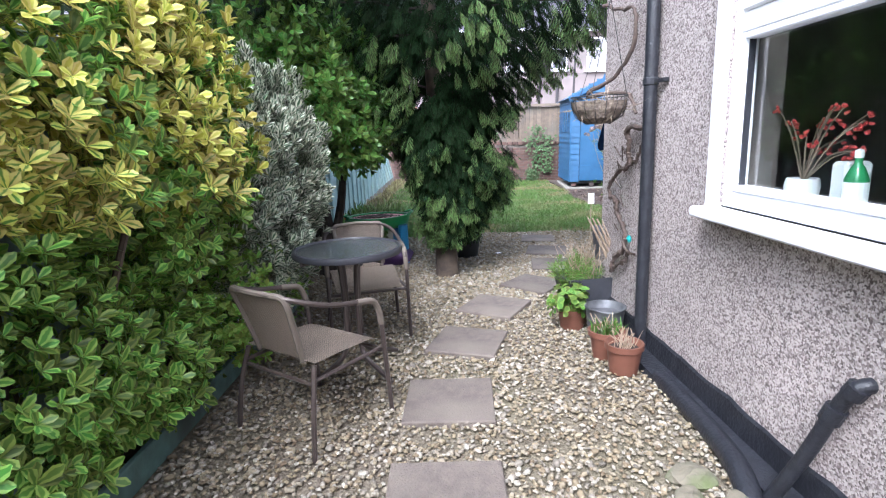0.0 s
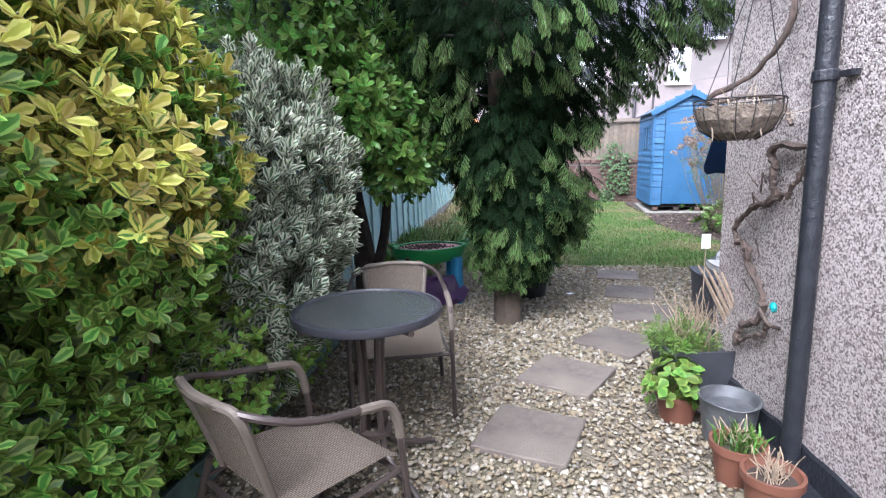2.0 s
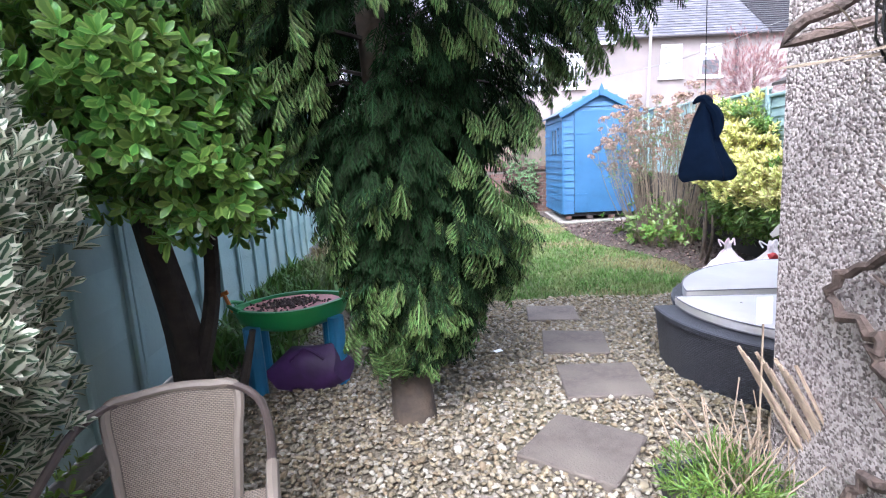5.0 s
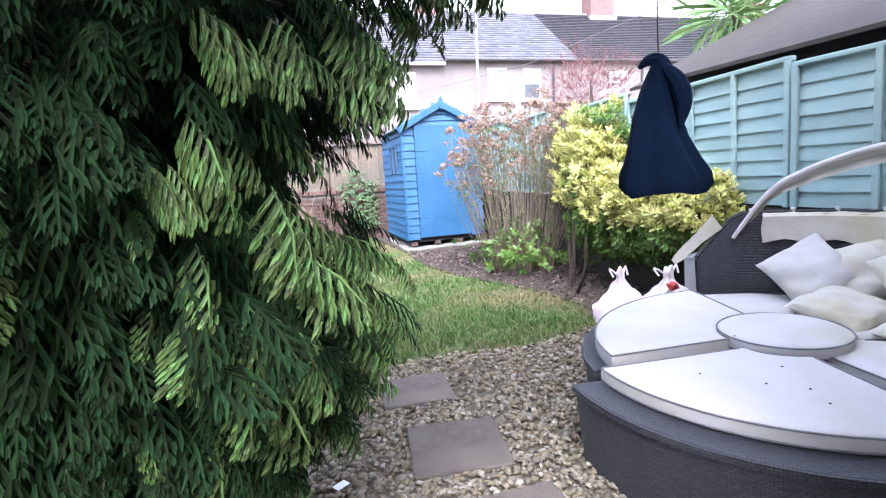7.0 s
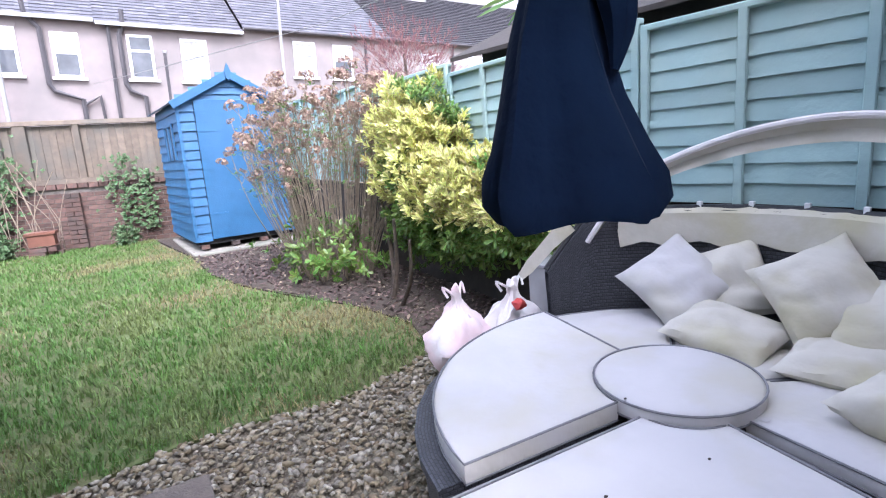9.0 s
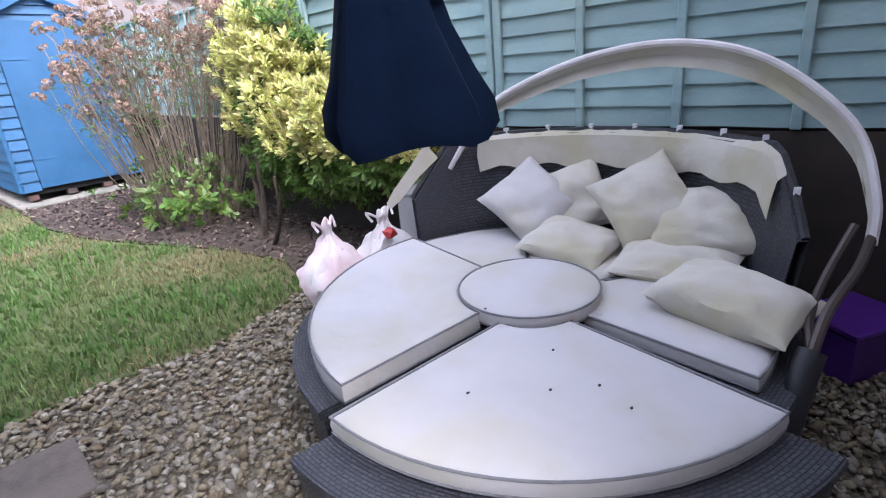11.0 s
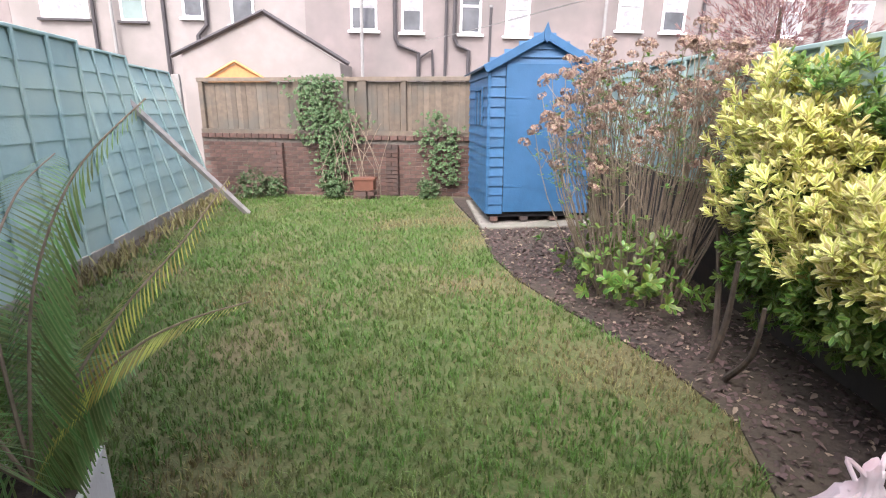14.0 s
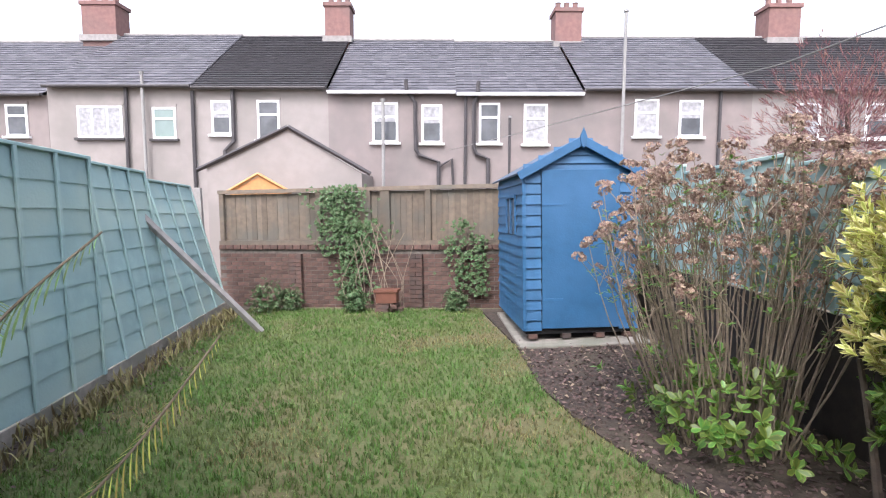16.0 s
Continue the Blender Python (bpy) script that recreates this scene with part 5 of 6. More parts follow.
def hydrangea():
    r = random.Random(9)
    t = thing("hydrangea_bush", "bare stemmed hydrangea with dried brown flower heads beside the shed", "bush")
    bm = bmesh.new()
    heads, leaves = [], []
    for k in range(165):
        a, sp = r.uniform(0, 6.28), r.uniform(.2, 1) ** .6
        bx, by = 3.40 + .40 * math.cos(a) * sp, 9.25 + .5 * math.sin(a) * sp
        top = Vector((3.42 + .92 * math.cos(a) * sp, 9.25 + 1.05 * math.sin(a) * sp, r.uniform(1.6, 2.1) - .85 * sp ** 3 * r.uniform(.2, 1)))
        mid = Vector((bx, by, 0)).lerp(top, .5) + Vector((r.uniform(-.2, .2), r.uniform(-.2, .2), .1))
        tube(arc([(bx, by, 0), mid, top], 3), [.0065, .006, .005, .0045, .004, .0035, .003], 5, bm)
        heads.append(top)
        for j in range(2):
            q = mid.lerp(top, r.uniform(.1, .7))
            e = q + Vector((r.uniform(-.2, .2), r.uniform(-.2, .2), r.uniform(.08, .3)))
            tube([q, e], .003, 4, bm)
            if r.random() < .3:
                heads.append(e)
        for j in range(5):
            leaves.append(mid.lerp(top, r.random()) + Vector((r.uniform(-.05, .05), r.uniform(-.05, .05), 0)))
    part("branchwork", bm, M_TWIG, t)
    P, Z, S = [], [], []
    for j in range(26):
        d = Vector((r.gauss(0, 1), r.gauss(0, 1), abs(r.gauss(0, .6)))).normalized()
        P.append((d.x * .07, d.y * .07, d.z * .045))
        Z.append(d)
        S.append(r.uniform(.018, .03))
    first = scatter("flower_head", rosette(4, 1, .9, .2), P, Z, S, L_HYD, t, "", rng=np.random.default_rng(3))
    for k, hd in enumerate(heads):
        o = first if k == 0 else new("flower_head", first.data)
        o.parent = t
        o.matrix_basis = pose(*hd, r.uniform(-30, 30), r.uniform(-30, 30), r.uniform(0, 360)) @ Matrix.Scale(r.uniform(.5, .95), 4)
    scatter("leaves", rosette(4, 1, .5, .3), [l for l in leaves], [(0, 0, 1)] * len(leaves), [r.uniform(.03, .06) for _ in leaves], L_GREENBUSH, t, "small green leaves", rng=np.random.default_rng(4))
    rr = np.random.default_rng(8)
    P, Z = blob_points(rr, 170, (3.25, 9.1, .28), (.55, .8, .30), .5, 1, .4, 2)
    scatter("low_leaves", rosette(6, 1, .5, .4), P, up(Z), rr.uniform(.05, .085, len(P)), L_GREENBUSH, t, "broad low green leaves", rng=rr)


hydrangea()
# hazy red twiggy shrub over the fence
P, Z = hedge(1300, [((5.2, 10.2, 2.25), (.8, .6, .6), 1)], .3, seed=44)
shrub("red_twig_shrub", "leafless red twigged shrub behind the fence", "shrub", (0, 0, 0), [([(5.2, 10.2, 0), (5.2, 10.2, 1.0), (5.2, 10.2, 2.4)], .04)], [("twig_haze", rosette(6, 1.0, .08, .9), P, up(Z), R.uniform(.05, .10, len(P)), L_RED, "fine red twigs")])


def palm_frond(bm_rachis, pts, L0, droop, rows, V, Z, S, X):
    a = arc(pts, 8)
    tube(a, [.006 * (1 - .8 * k / len(a)) + .0015 for k in range(len(a))], 6, bm_rachis)
    n = len(a)
    for k in range(3, n):
        d = (a[k] - a[k - 1]).normalized()
        side = d.cross(Vector((0, 0, 1))).normalized()
        for s in (-1, 1):
            for j in range(rows):
                p = a[k - 1].lerp(a[k], j / rows)
                q = (d * .48 + side * s * .88 + Vector((0, 0, .12))).normalized()
                V.append(p)
                X.append(q)
                Z.append(q.cross(d) * s + Vector((0, 0, .3)))
                S.append(L0 * math.sin(math.pi * (.15 + .8 * k / n)))


def palm():
    t = thing("date_palm", "young palm with arching feathery fronds in a white pot", "palm")
    base = Vector((0.06, 6.95, .30))
    bm = bmesh.new()
    V, Z, S, X = [], [], [], []
    for pts in ([base, (.09, 6.98, .60), (.14, 7.05, .98), (.26, 7.18, 1.32), (.46, 7.33, 1.56)], [base, (-.10, 7.2, .9), (-.14, 7.5, 1.20), (-.18, 7.9, 1.34)], [base, (-.12, 6.98, .72), (-.28, 7.1, 1.08), (-.52, 7.3, 1.22)],
                [base, (-.25, 6.8, .8), (-.6, 6.7, 1.0)], [base, (-.02, 6.75, .62), (.0, 6.5, .78)], [base, (-.15, 7.3, .62), (-.3, 7.7, .70)], [base, (.12, 7.05, .50), (.22, 7.2, .62), (.30, 7.35, .60)]):
        palm_frond(bm, pts, .30, 0, 2, V, Z, S, X)
    part("rachis", bm, M_TWIG, t)
    tm = turned(leaf_grid(1, .055, .12, .1), 0)
    X = np.array(X)
    Zv = np.array(Z)
    Yv = np.cross(Zv, X)
    scatter("frond", tm, np.array(V), np.cross(X, Yv), S, L_PALM, t, "green leaflets", spin=Yv * -1)
    bm = bmesh.new()
    V, Z, S, X = [], [], [], []
    for pts in ([base, (.20, 7.02, .62), (.34, 7.18, .84), (.52, 7.33, 1.04), (.68, 7.46, 1.26)], [base, (.20, 6.98, .56), (.39, 7.05, .72), (.57, 7.1, .80), (.79, 7.12, .85)]):
        palm_frond(bm, pts, .15, 0, 2, V, Z, S, X)
    part("dry_rachis", bm, M_TWIG, t)
    X, Zv = np.array(X), np.array(Z)
    Yv = np.cross(Zv, X)
    scatter("dry_frond", tm, np.array(V), np.cross(X, Yv), S, L_PALMY, t, "yellowing leaflets", spin=Yv * -1)
    pot = thing("square_planter", "white square planter holding the palm at the lawn edge", "planter", at=(0.06, 6.95, 0), rz=12)
    part("body", prism([(-.17, -.17), (.17, -.17), (.17, .17), (-.17, .17)], 0, .30), M_BAGW, pot)
    part("compost", box(-.15, .15, -.15, .15, .301, .31), M_SOIL, pot)


palm()


def ivy():
    r = np.random.default_rng(5)
    t = thing("ivy", "dark green ivy hanging over the fence and brick wall", "climber", at=(-1.95, 15.98, 0), rz=-18.3)
    Ps = []
    for n, (x0, x1, z0, z1) in ((420, (2.0, 2.95, 1.35, 2.1)), (380, (2.1, 3.2, .9, 1.5)), (300, (2.35, 2.95, .1, 1.1)), (160, (4.3, 4.8, .3, 1.5)), (120, (4.7, 5.0, .2, 1.2))):
        Ps.append(np.c_[r.normal((x0 + x1) / 2, (x1 - x0) / 3.6, n), r.uniform(-.14, -.02, n), r.uniform(z0, z1, n)])
    P = np.vstack(Ps)
    scatter("leaves", rosette(5, 1, .8, .3), P, np.c_[r.normal(0, .4, len(P)), -np.ones(len(P)), r.uniform(0, 1, len(P))], r.uniform(.03, .05, len(P)), L_IVY, t, "ivy leaves", rng=r)
    bm = bmesh.new()
    for k in range(16):
        x = 3.0 + r.uniform(-.4, .8)
        tube(arc([(x, -.2, .0), (x + r.uniform(-.2, .2), -.25, .5), (x + r.uniform(-.4, .4), -.15, 1.0 + r.uniform(0, .5))], 3), .006, 4, bm)
    part("bare_growth", bm, M_TWIG, t)
    for k, (x, y, s) in enumerate([(-.9, 15.0, .3), (-.55, 15.1, .22), (2.2, 14.2, .2), (.6, 14.6, .18)]):
        P, Z = blob_points(r, 160, (0, 0, s * .8), (s, s * .8, s), .4, 1, .3, k)
        b = thing("wall_foot_shrub", "small green shrub at the foot of the brick wall", "shrub", at=(x, y, 0), group="wall foot shrubs")
        scatter("leaves", rosette(6, 1, .5, .4), P, up(Z), r.uniform(.04, .06, len(P)), L_IVY, b, rng=r)
        part("stems", tube([(0, 0, 0), (.02, 0, s)], .008, 5), M_TWIG, b)
    P = np.c_[r.uniform(-1.55, -.85, 500), r.uniform(5.6, 8.6, 500), np.zeros(500) + .02]
    b = thing("tall_weeds", "tall grassy weeds along the left fence", "weeds")
    scatter("blades", blade_tmpl(5, 6), P, np.c_[r.normal(0, .2, 500), r.normal(0, .2, 500), np.ones(500)], r.uniform(.1, .3, 500), M_BLADE, b, rng=r)


ivy()
_q = np.random.default_rng(14)
_w = thing("fence_weeds", "long dry grass and weeds along the foot of the lawn fence", "weeds")
_P = np.c_[_q.uniform(-1.58, -1.30, 420), _q.uniform(8.2, 15.2, 420), np.full(420, .01)]
scatter("blades", blade_tmpl(7, 4), _P, np.c_[_q.normal(0, .2, 420), _q.normal(0, .2, 420), np.ones(420)], _q.uniform(.06, .18, 420), M_DRYBLADE, _w, rng=_q)
# palm crown beyond the garage
r7 = np.random.default_rng(3)
P, Z = blob_points(r7, 130, (5.5, 8.0, 2.7), (.25, .25, .2), .2, 1)
shrub("cordyline_tree", "spiky leaved tree behind the garage", "tree", (0, 0, 0), [([(5.5, 8.0, 0), (5.5, 8.0, 1.2), (5.5, 8.0, 2.7)], .09)], [("leaves", leaf_grid(1, .06, .3), P, np.c_[r7.normal(0, 1, 130), r7.normal(0, 1, 130), r7.uniform(.2, 1, 130)], r7.uniform(.5, .8, 130), L_PALM, "long spiky leaves")])

# edging board
eb = thing("edging_board", "dark aqua painted timber edging board holding back the bed", "edging board", at=(-1.13, -0.8, 0), rz=90.6)
part("board", box(0, 5.0, -.015, .015, 0, .13, .005), M_AQUADK, eb)


# ---- furniture on the gravel ----
def rattan_chair(at, rz, label):
    """Front is plus x."""
    c = thing("garden_chair", label, "chair", at=at, rz=rz, group="garden chairs")
    c.matrix_basis = c.matrix_basis @ Matrix.Diagonal((.95, .95, .92, 1))
    W, S, B = .25, .43, .80
    side = lambda k: [(.25, k * .27, 0), (.228, k * .27, .3), (.205, k * .27, .56), (.165, k * .27, .632), (.08, k * .27, .655), (-.10, k * .265, .692), (-.22, k * .235, .735)]
    part("arm_hoop", tube(arc(side(-1) + [(-.292, -.15, .765), (-.315, 0, .775), (-.292, .15, .765)] + side(1)[::-1], 5), .0125, 8), M_FRAME, c, smooth=True)
    for k in (-1, 1):
        y = k * .27
        part("back_leg", tube(arc([(-.28, y, 0), (-.245, y * .95, .25), (-.20, y * .86, S)], 5), .0125, 8), M_FRAME, c, smooth=True)
        part("arm_wrap", tube(arc([(.212, y, .50), (.20, y, .572), (.163, y, .634), (.08, y, .655), (.05, y, .661)], 4), .0165, 8), M_WICKER, c, "beige wicker arm wrap", smooth=True)
    part("stretcher", tube([(.215, -W - .02, .36), (.215, W + .02, .36)], .010, 6), M_FRAME, c)
    part("stretcher", tube([(-.215, -W, .34), (-.215, W, .34)], .010, 6), M_FRAME, c)
    for s in (-1, 1):
        part("seat_rail", tube([(-.215, s * (W - .01), .36), (.215, s * (W + .01), .37)], .010, 6), M_FRAME, c)
    n = 14

    def sheet(fn, thick):
        bm = bmesh.new()
        uv = bm.loops.layers.uv.verify()
        g = [[bm.verts.new(fn(i / n, j / n)) for j in range(n + 1)] for i in range(n + 1)]
        for i in range(n):
            for j in range(n):
                f = bm.faces.new((g[i][j], g[i + 1][j], g[i + 1][j + 1], g[i][j + 1]))
                for lp, (a, b) in zip(f.loops, ((i, j), (i + 1, j), (i + 1, j + 1), (i, j + 1))):
                    lp[uv].uv = (b / n * .5, a / n * .5)
        geo = bmesh.ops.solidify(bm, geom=bm.faces[:], thickness=thick)
        return bm

    part("seat", sheet(lambda u, v: (-.20 + .45 * u, (v - .5) * 2 * (W - .01 - .02 * u), S + .012 * math.cos(u * 3) - .022 * math.sin(math.pi * u) * math.sin(math.pi * v) - .03 * max(0, u - .85) / .15), .012), M_WICKER, c, "woven beige seat", smooth=True)
    part("backrest", sheet(lambda u, v: (-.19 - .09 * u - .028 * math.sin(math.pi * v) * u, (v - .5) * 2 * (.15 + .03 * u), S + .005 + .322 * u + .010 * math.sin(math.pi * v) * u), .012), M_WICKER, c, "woven beige backrest", smooth=True)
    part("back_frame", tube(arc([(-.19, -.15, S), (-.235, -.165, .60), (-.282, -.178, .752), (-.302, -.10, .770), (-.315, 0, .775), (-.302, .10, .770), (-.282, .178, .752), (-.235, .165, .60), (-.19, .15, S)], 5), .0155, 8), M_WICKER, c, "beige wicker bound edge", smooth=True)
    return c


rattan_chair((-.56, 2.19, 0), 57, "brown metal chair with beige woven seat on the gravel")
rattan_chair((-.51, 3.36, 0), -74, "brown metal chair with beige woven back behind the table")


def bistro_table(x, y):
    t = thing("bistro_table", "round dark metal table with rippled glass top", "table", at=(x, y, 0))
    R0 = .30
    part("rim", lathe([(R0 - .02, .70), (R0, .697), (R0 + .005, .71), (R0, .728), (R0 - .015, .73), (R0 - .02, .722), (R0 - .02, .70)], 48), M_TABLERIM, t, smooth=True)
    part("glass_top", lathe([(0.001, .716), (R0 - .02, .716), (R0 - .02, .722), (.001, .722)], 48), M_TABLEGLASS, t, "rippled smoky glass top")
    for k in range(3):
        a = math.radians(25 + 90 * k)
        part("cross_rail", tube([(math.cos(a) * .285, math.sin(a) * .285, .69), (-math.cos(a) * .285, -math.sin(a) * .285, .69)], .008, 6), M_TABLERIM, t)
    for k in range(4):
        a = math.radians(48 + 90 * k)
        c, s = math.cos(a), math.sin(a)
        part("leg", tube(arc([(c * .30, s * .30, .69), (c * .10, s * .10, .67), (c * .055, s * .055, .55), (c * .055, s * .055, .2), (c * .10, s * .10, .10), (c * .27, s * .27, .03), (c * .31, s * .31, .012)], 5), .014, 8), M_FRAME, t, smooth=True)
    part("collar", lathe([(.05, .17), (.075, .18), (.075, .20), (.05, .21)], 16), M_FRAME, t)


bistro_table(-.475, 2.72)


# ---- day bed ----
BC = (2.55, 5.17)


def wedge(r0, r1, a0, a1, n=18):
    A = [math.radians(a0 + (a1 - a0) * k / n) for k in range(n + 1)]
    return [(r1 * math.cos(a), r1 * math.sin(a)) for a in A] + [(r0 * math.cos(a), r0 * math.sin(a)) for a in A[::-1]]


def inset(outline, d):
    """The outline moved inwards by d."""
    n = len(outline)
    area = sum(a[0] * b[1] - b[0] * a[1] for a, b in zip(outline, outline[1:] + outline[:1]))
    sg = 1 if area > 0 else -1
    out = []
    for i in range(n):
        p, q, w = Vector(outline[i - 1]), Vector(outline[i]), Vector(outline[(i + 1) % n])
        a, b = (q - p).normalized(), (w - q).normalized()
        na, nb = Vector((-a.y, a.x)) * sg, Vector((-b.y, b.x)) * sg
        m = (na + nb).normalized()
        out.append(tuple(q + m * d / max(.45, m.dot(na))))
    return out


def soft_pad(outline, h):
    """A stuffed pad: rounded rims above and below, its top swelling a little and uneven."""
    outline = [tuple(float(c) for c in p) for p in outline]
    bm = bmesh.new()
    rings = []
    for d, z in ((.008, 0), (.001, .005), (0, .012), (-.002, h * .5), (0, h - .012), (.003, h - .005), (.010, h), (.024, h + .005), (.048, h + .009)):
        rings.append([bm.verts.new((x, y, z + (.003 * noise.noise(Vector((x * 9, y * 9, d * 40))) if z > h * .4 else 0))) for x, y in inset(outline, d)])
    n = len(outline)
    for a, b in zip(rings, rings[1:]):
        for k in range(n):
            bm.faces.new((a[k], a[(k + 1) % n], b[(k + 1) % n], b[k]))
    bm.faces.new(rings[0][::-1])
    bm.faces.new(rings[-1])
    bmesh.ops.recalc_face_normals(bm, faces=bm.faces)
    return bm


def piping(outline, z, r=.004):
    P = [(x, y, z) for x, y in outline]
    return tube(P + [P[0]], r, 5, cap=False)


def daybed():
    b = thing("day_bed", "round dark rattan day bed with low back and folded canopy", "day bed", at=(*BC, 0))
    # curved body blocks, uv in metres
    def block(r1, a0, a1, h, nm):
        seg = 26
        bm = bmesh.new()
        uv = bm.loops.layers.uv.verify()
        A = [math.radians(a0 + (a1 - a0) * k / seg) for k in range(seg + 1)]
        lo = [bm.verts.new((r1 * .97 * math.cos(a), r1 * .97 * math.sin(a), 0)) for a in A]
        md = [bm.verts.new((r1 * math.cos(a), r1 * math.sin(a), h - .035)) for a in A]
        md2 = [bm.verts.new((r1 * 1.012 * math.cos(a), r1 * 1.012 * math.sin(a), h - .03)) for a in A]
        hi = [bm.verts.new((r1 * 1.012 * math.cos(a), r1 * 1.012 * math.sin(a), h - .004)) for a in A]
        tp = [bm.verts.new((r1 * math.cos(a), r1 * math.sin(a), h)) for a in A]
        inn = [bm.verts.new((r1 * .05 * math.cos(a), r1 * .05 * math.sin(a), h)) for a in A]
        rows = [lo, md, md2, hi, tp, inn]
        vv = [0, h, h + .01, h + .04, h + .05, h + r1]
        for q in range(5):
            for k in range(seg):
                f = bm.faces.new((rows[q][k], rows[q][k + 1], rows[q + 1][k + 1], rows[q + 1][k]))
                for lp, (i, j) in zip(f.loops, ((k, q), (k + 1, q), (k + 1, q + 1), (k, q + 1))):
                    lp[uv].uv = (A[i] * r1, vv[j])
        for k in (0, seg):
            c = bm.verts.new((0, 0, 0))
            vs = [c] + [rows[q][k] for q in range(6)]
            f = bm.faces.new(vs if k == 0 else vs[::-1])
            for lp in f.loops:
                lp[uv].uv = (math.hypot(lp.vert.co.x, lp.vert.co.y), lp.vert.co.z)
        return part(nm, bm, M_RATTAN, b)
    stool = block(.93, 168, 255, .34, "front_stool")
    stool.matrix_basis = pose(-.10, -.07, 0)
    block(.87, 256, 526, .335, "main_base")
    # backrest shell round the fence side
    bm = bmesh.new()
    uv = bm.loops.layers.uv.verify()
    seg = 40
    A = [math.radians(-66 + 134 * k / seg) for k in range(seg + 1)]
    hh = [.33 + .52 * min(1, 4.5 * min(k, seg - k) / seg + .5) for k in range(seg + 1)]
    rows = [[bm.verts.new((r * math.cos(a), r * math.sin(a), z if z < 1 else h)) for a, h in zip(A, hh)] for r, z in ((.87, .30), (.90, 9), (.865, 9), (.83, .30))]
    for q in range(3):
        for k in range(seg):
            f = bm.faces.new((rows[q][k], rows[q][k + 1], rows[q + 1][k + 1], rows[q + 1][k]))
            for lp, (i, j) in zip(f.loops, ((k, q), (k + 1, q), (k + 1, q + 1), (k, q + 1))):
                lp[uv].uv = (A[i], (0, .4, .44, .8)[j])
    part("backrest", bm, M_RATTAN, b, "curved rattan backrest")
    part("back_rail", tube([(.89 * math.cos(a), .89 * math.sin(a), h + .01) for a, h in zip(A, hh)], .014, 6), M_BLACK, b, "black metal rail")
    # valance hanging over the back
    bm = bmesh.new()
    r = random.Random(3)
    rows = []
    span = list(zip(A, hh))[3:-7]
    for z, rr in ((.02, .89), (-.01, .85), (-.07, .84), (-.15, .835)):
        rows.append([bm.verts.new((rr * math.cos(a) + r.uniform(-.006, .006), rr * math.sin(a) + r.uniform(-.006, .006), h + z - (.012 * math.sin(k * 1.3) if z < -.04 else 0))) for k, (a, h) in enumerate(span)])
    for q in range(3):
        for k in range(len(span) - 1):
            bm.faces.new((rows[q][k], rows[q][k + 1], rows[q + 1][k + 1], rows[q + 1][k]))
    part("valance", bm, M_CUSHB, b, "crumpled cream fabric valance", smooth=True)
    # canopy hoop folded down: a band of fabric over a hoop
    pts = arc([(.50, .70, .72), (.55, .52, .98), (.56, .32, 1.10), (.58, .0, 1.20), (.60, -.32, 1.225), (.57, -.62, 1.15), (.50, -.88, .95), (.42, -.97, .74), (.37, -.98, .60)], 6)
    part("canopy_hoop", tube(pts, .013, 8), M_BAGW, b, "cream covered canopy hoop")
    bm = bmesh.new()
    n = len(pts)
    rows = []
    for k, p in enumerate(pts):
        w = .075 * math.sin(math.pi * k / (n - 1)) ** .5 + .012
        rows.append([bm.verts.new(p + Vector((x, y, z))) for x, y, z in ((0, 0, .014), (.035, .02, -w * .5), (.02 + .01 * math.sin(k * 1.7), .015, -w))])
    for a_, b_ in zip(rows, rows[1:]):
        for k in range(2):
            bm.faces.new((a_[k], b_[k], b_[k + 1], a_[k + 1]))
    part("canopy_fabric", bm, M_CUSHB, b, "folded cream canopy fabric", smooth=True)
    part("arm_sleeve", tube(arc([(-.20, -.83, .02), (-.16, -.85, .20), (-.08, -.87, .36), (-.04, -.88, .42)], 4), .036, 10), M_RATTAN, b, "dark fabric sleeve of the canopy arm", smooth=True)
    part("canopy_arm", tube(arc([(-.05, -.88, .41), (.06, -.90, .50), (.22, -.95, .57), (.38, -.975, .62)], 4), .015, 8), M_FRAME, b, "grey metal canopy arm", smooth=True)
    part("canopy_arm", tube(arc([(-.05, -.88, .41), (.10, -.86, .45), (.26, -.88, .52), (.37, -.93, .66)], 4), .013, 8), M_FRAME, b, "grey metal canopy arm", smooth=True)
    bm = bmesh.new()
    fl = [[bm.verts.new(q) for q in row] for row in (((.42, .78, .86), (.46, .74, .78)), ((.34, .82, .76), (.37, .80, .70)), ((.24, .86, .66), (.27, .85, .60)), ((.20, .88, .60), (.22, .87, .57)))]
    for p_, q_ in zip(fl, fl[1:]):
        bm.faces.new((p_[0], p_[1], q_[1], q_[0]))
    part("canopy_flap", bm, M_CUSHB, b, "loose end of the cream canopy fabric", smooth=True)
    for k in range(9):
        i = 2 + k * 4
        p = Vector((.89 * math.cos(A[i]), .89 * math.sin(A[i]), hh[i] + .012))
        part("clip", box(p.x - .01, p.x + .01, p.y - .01, p.y + .01, p.z, p.z + .025), M_UPVC, b, "white plastic clip")
    return b


daybed()


def pad(outline, z, h, label, rx=0, ry=0, at=None, rz=0):
    c = thing("seat_cushion", label, "cushion", at=(at or (BC[0], BC[1], z)), rz=rz, rx=rx, ry=ry, group="day bed cushions")
    part("cover", soft_pad(outline, h), M_CUSH, c, smooth=True)
    part("piping", piping(outline, h - .002), M_PIPING, c)
    part("piping", piping(outline, .006), M_PIPING, c)
    return c


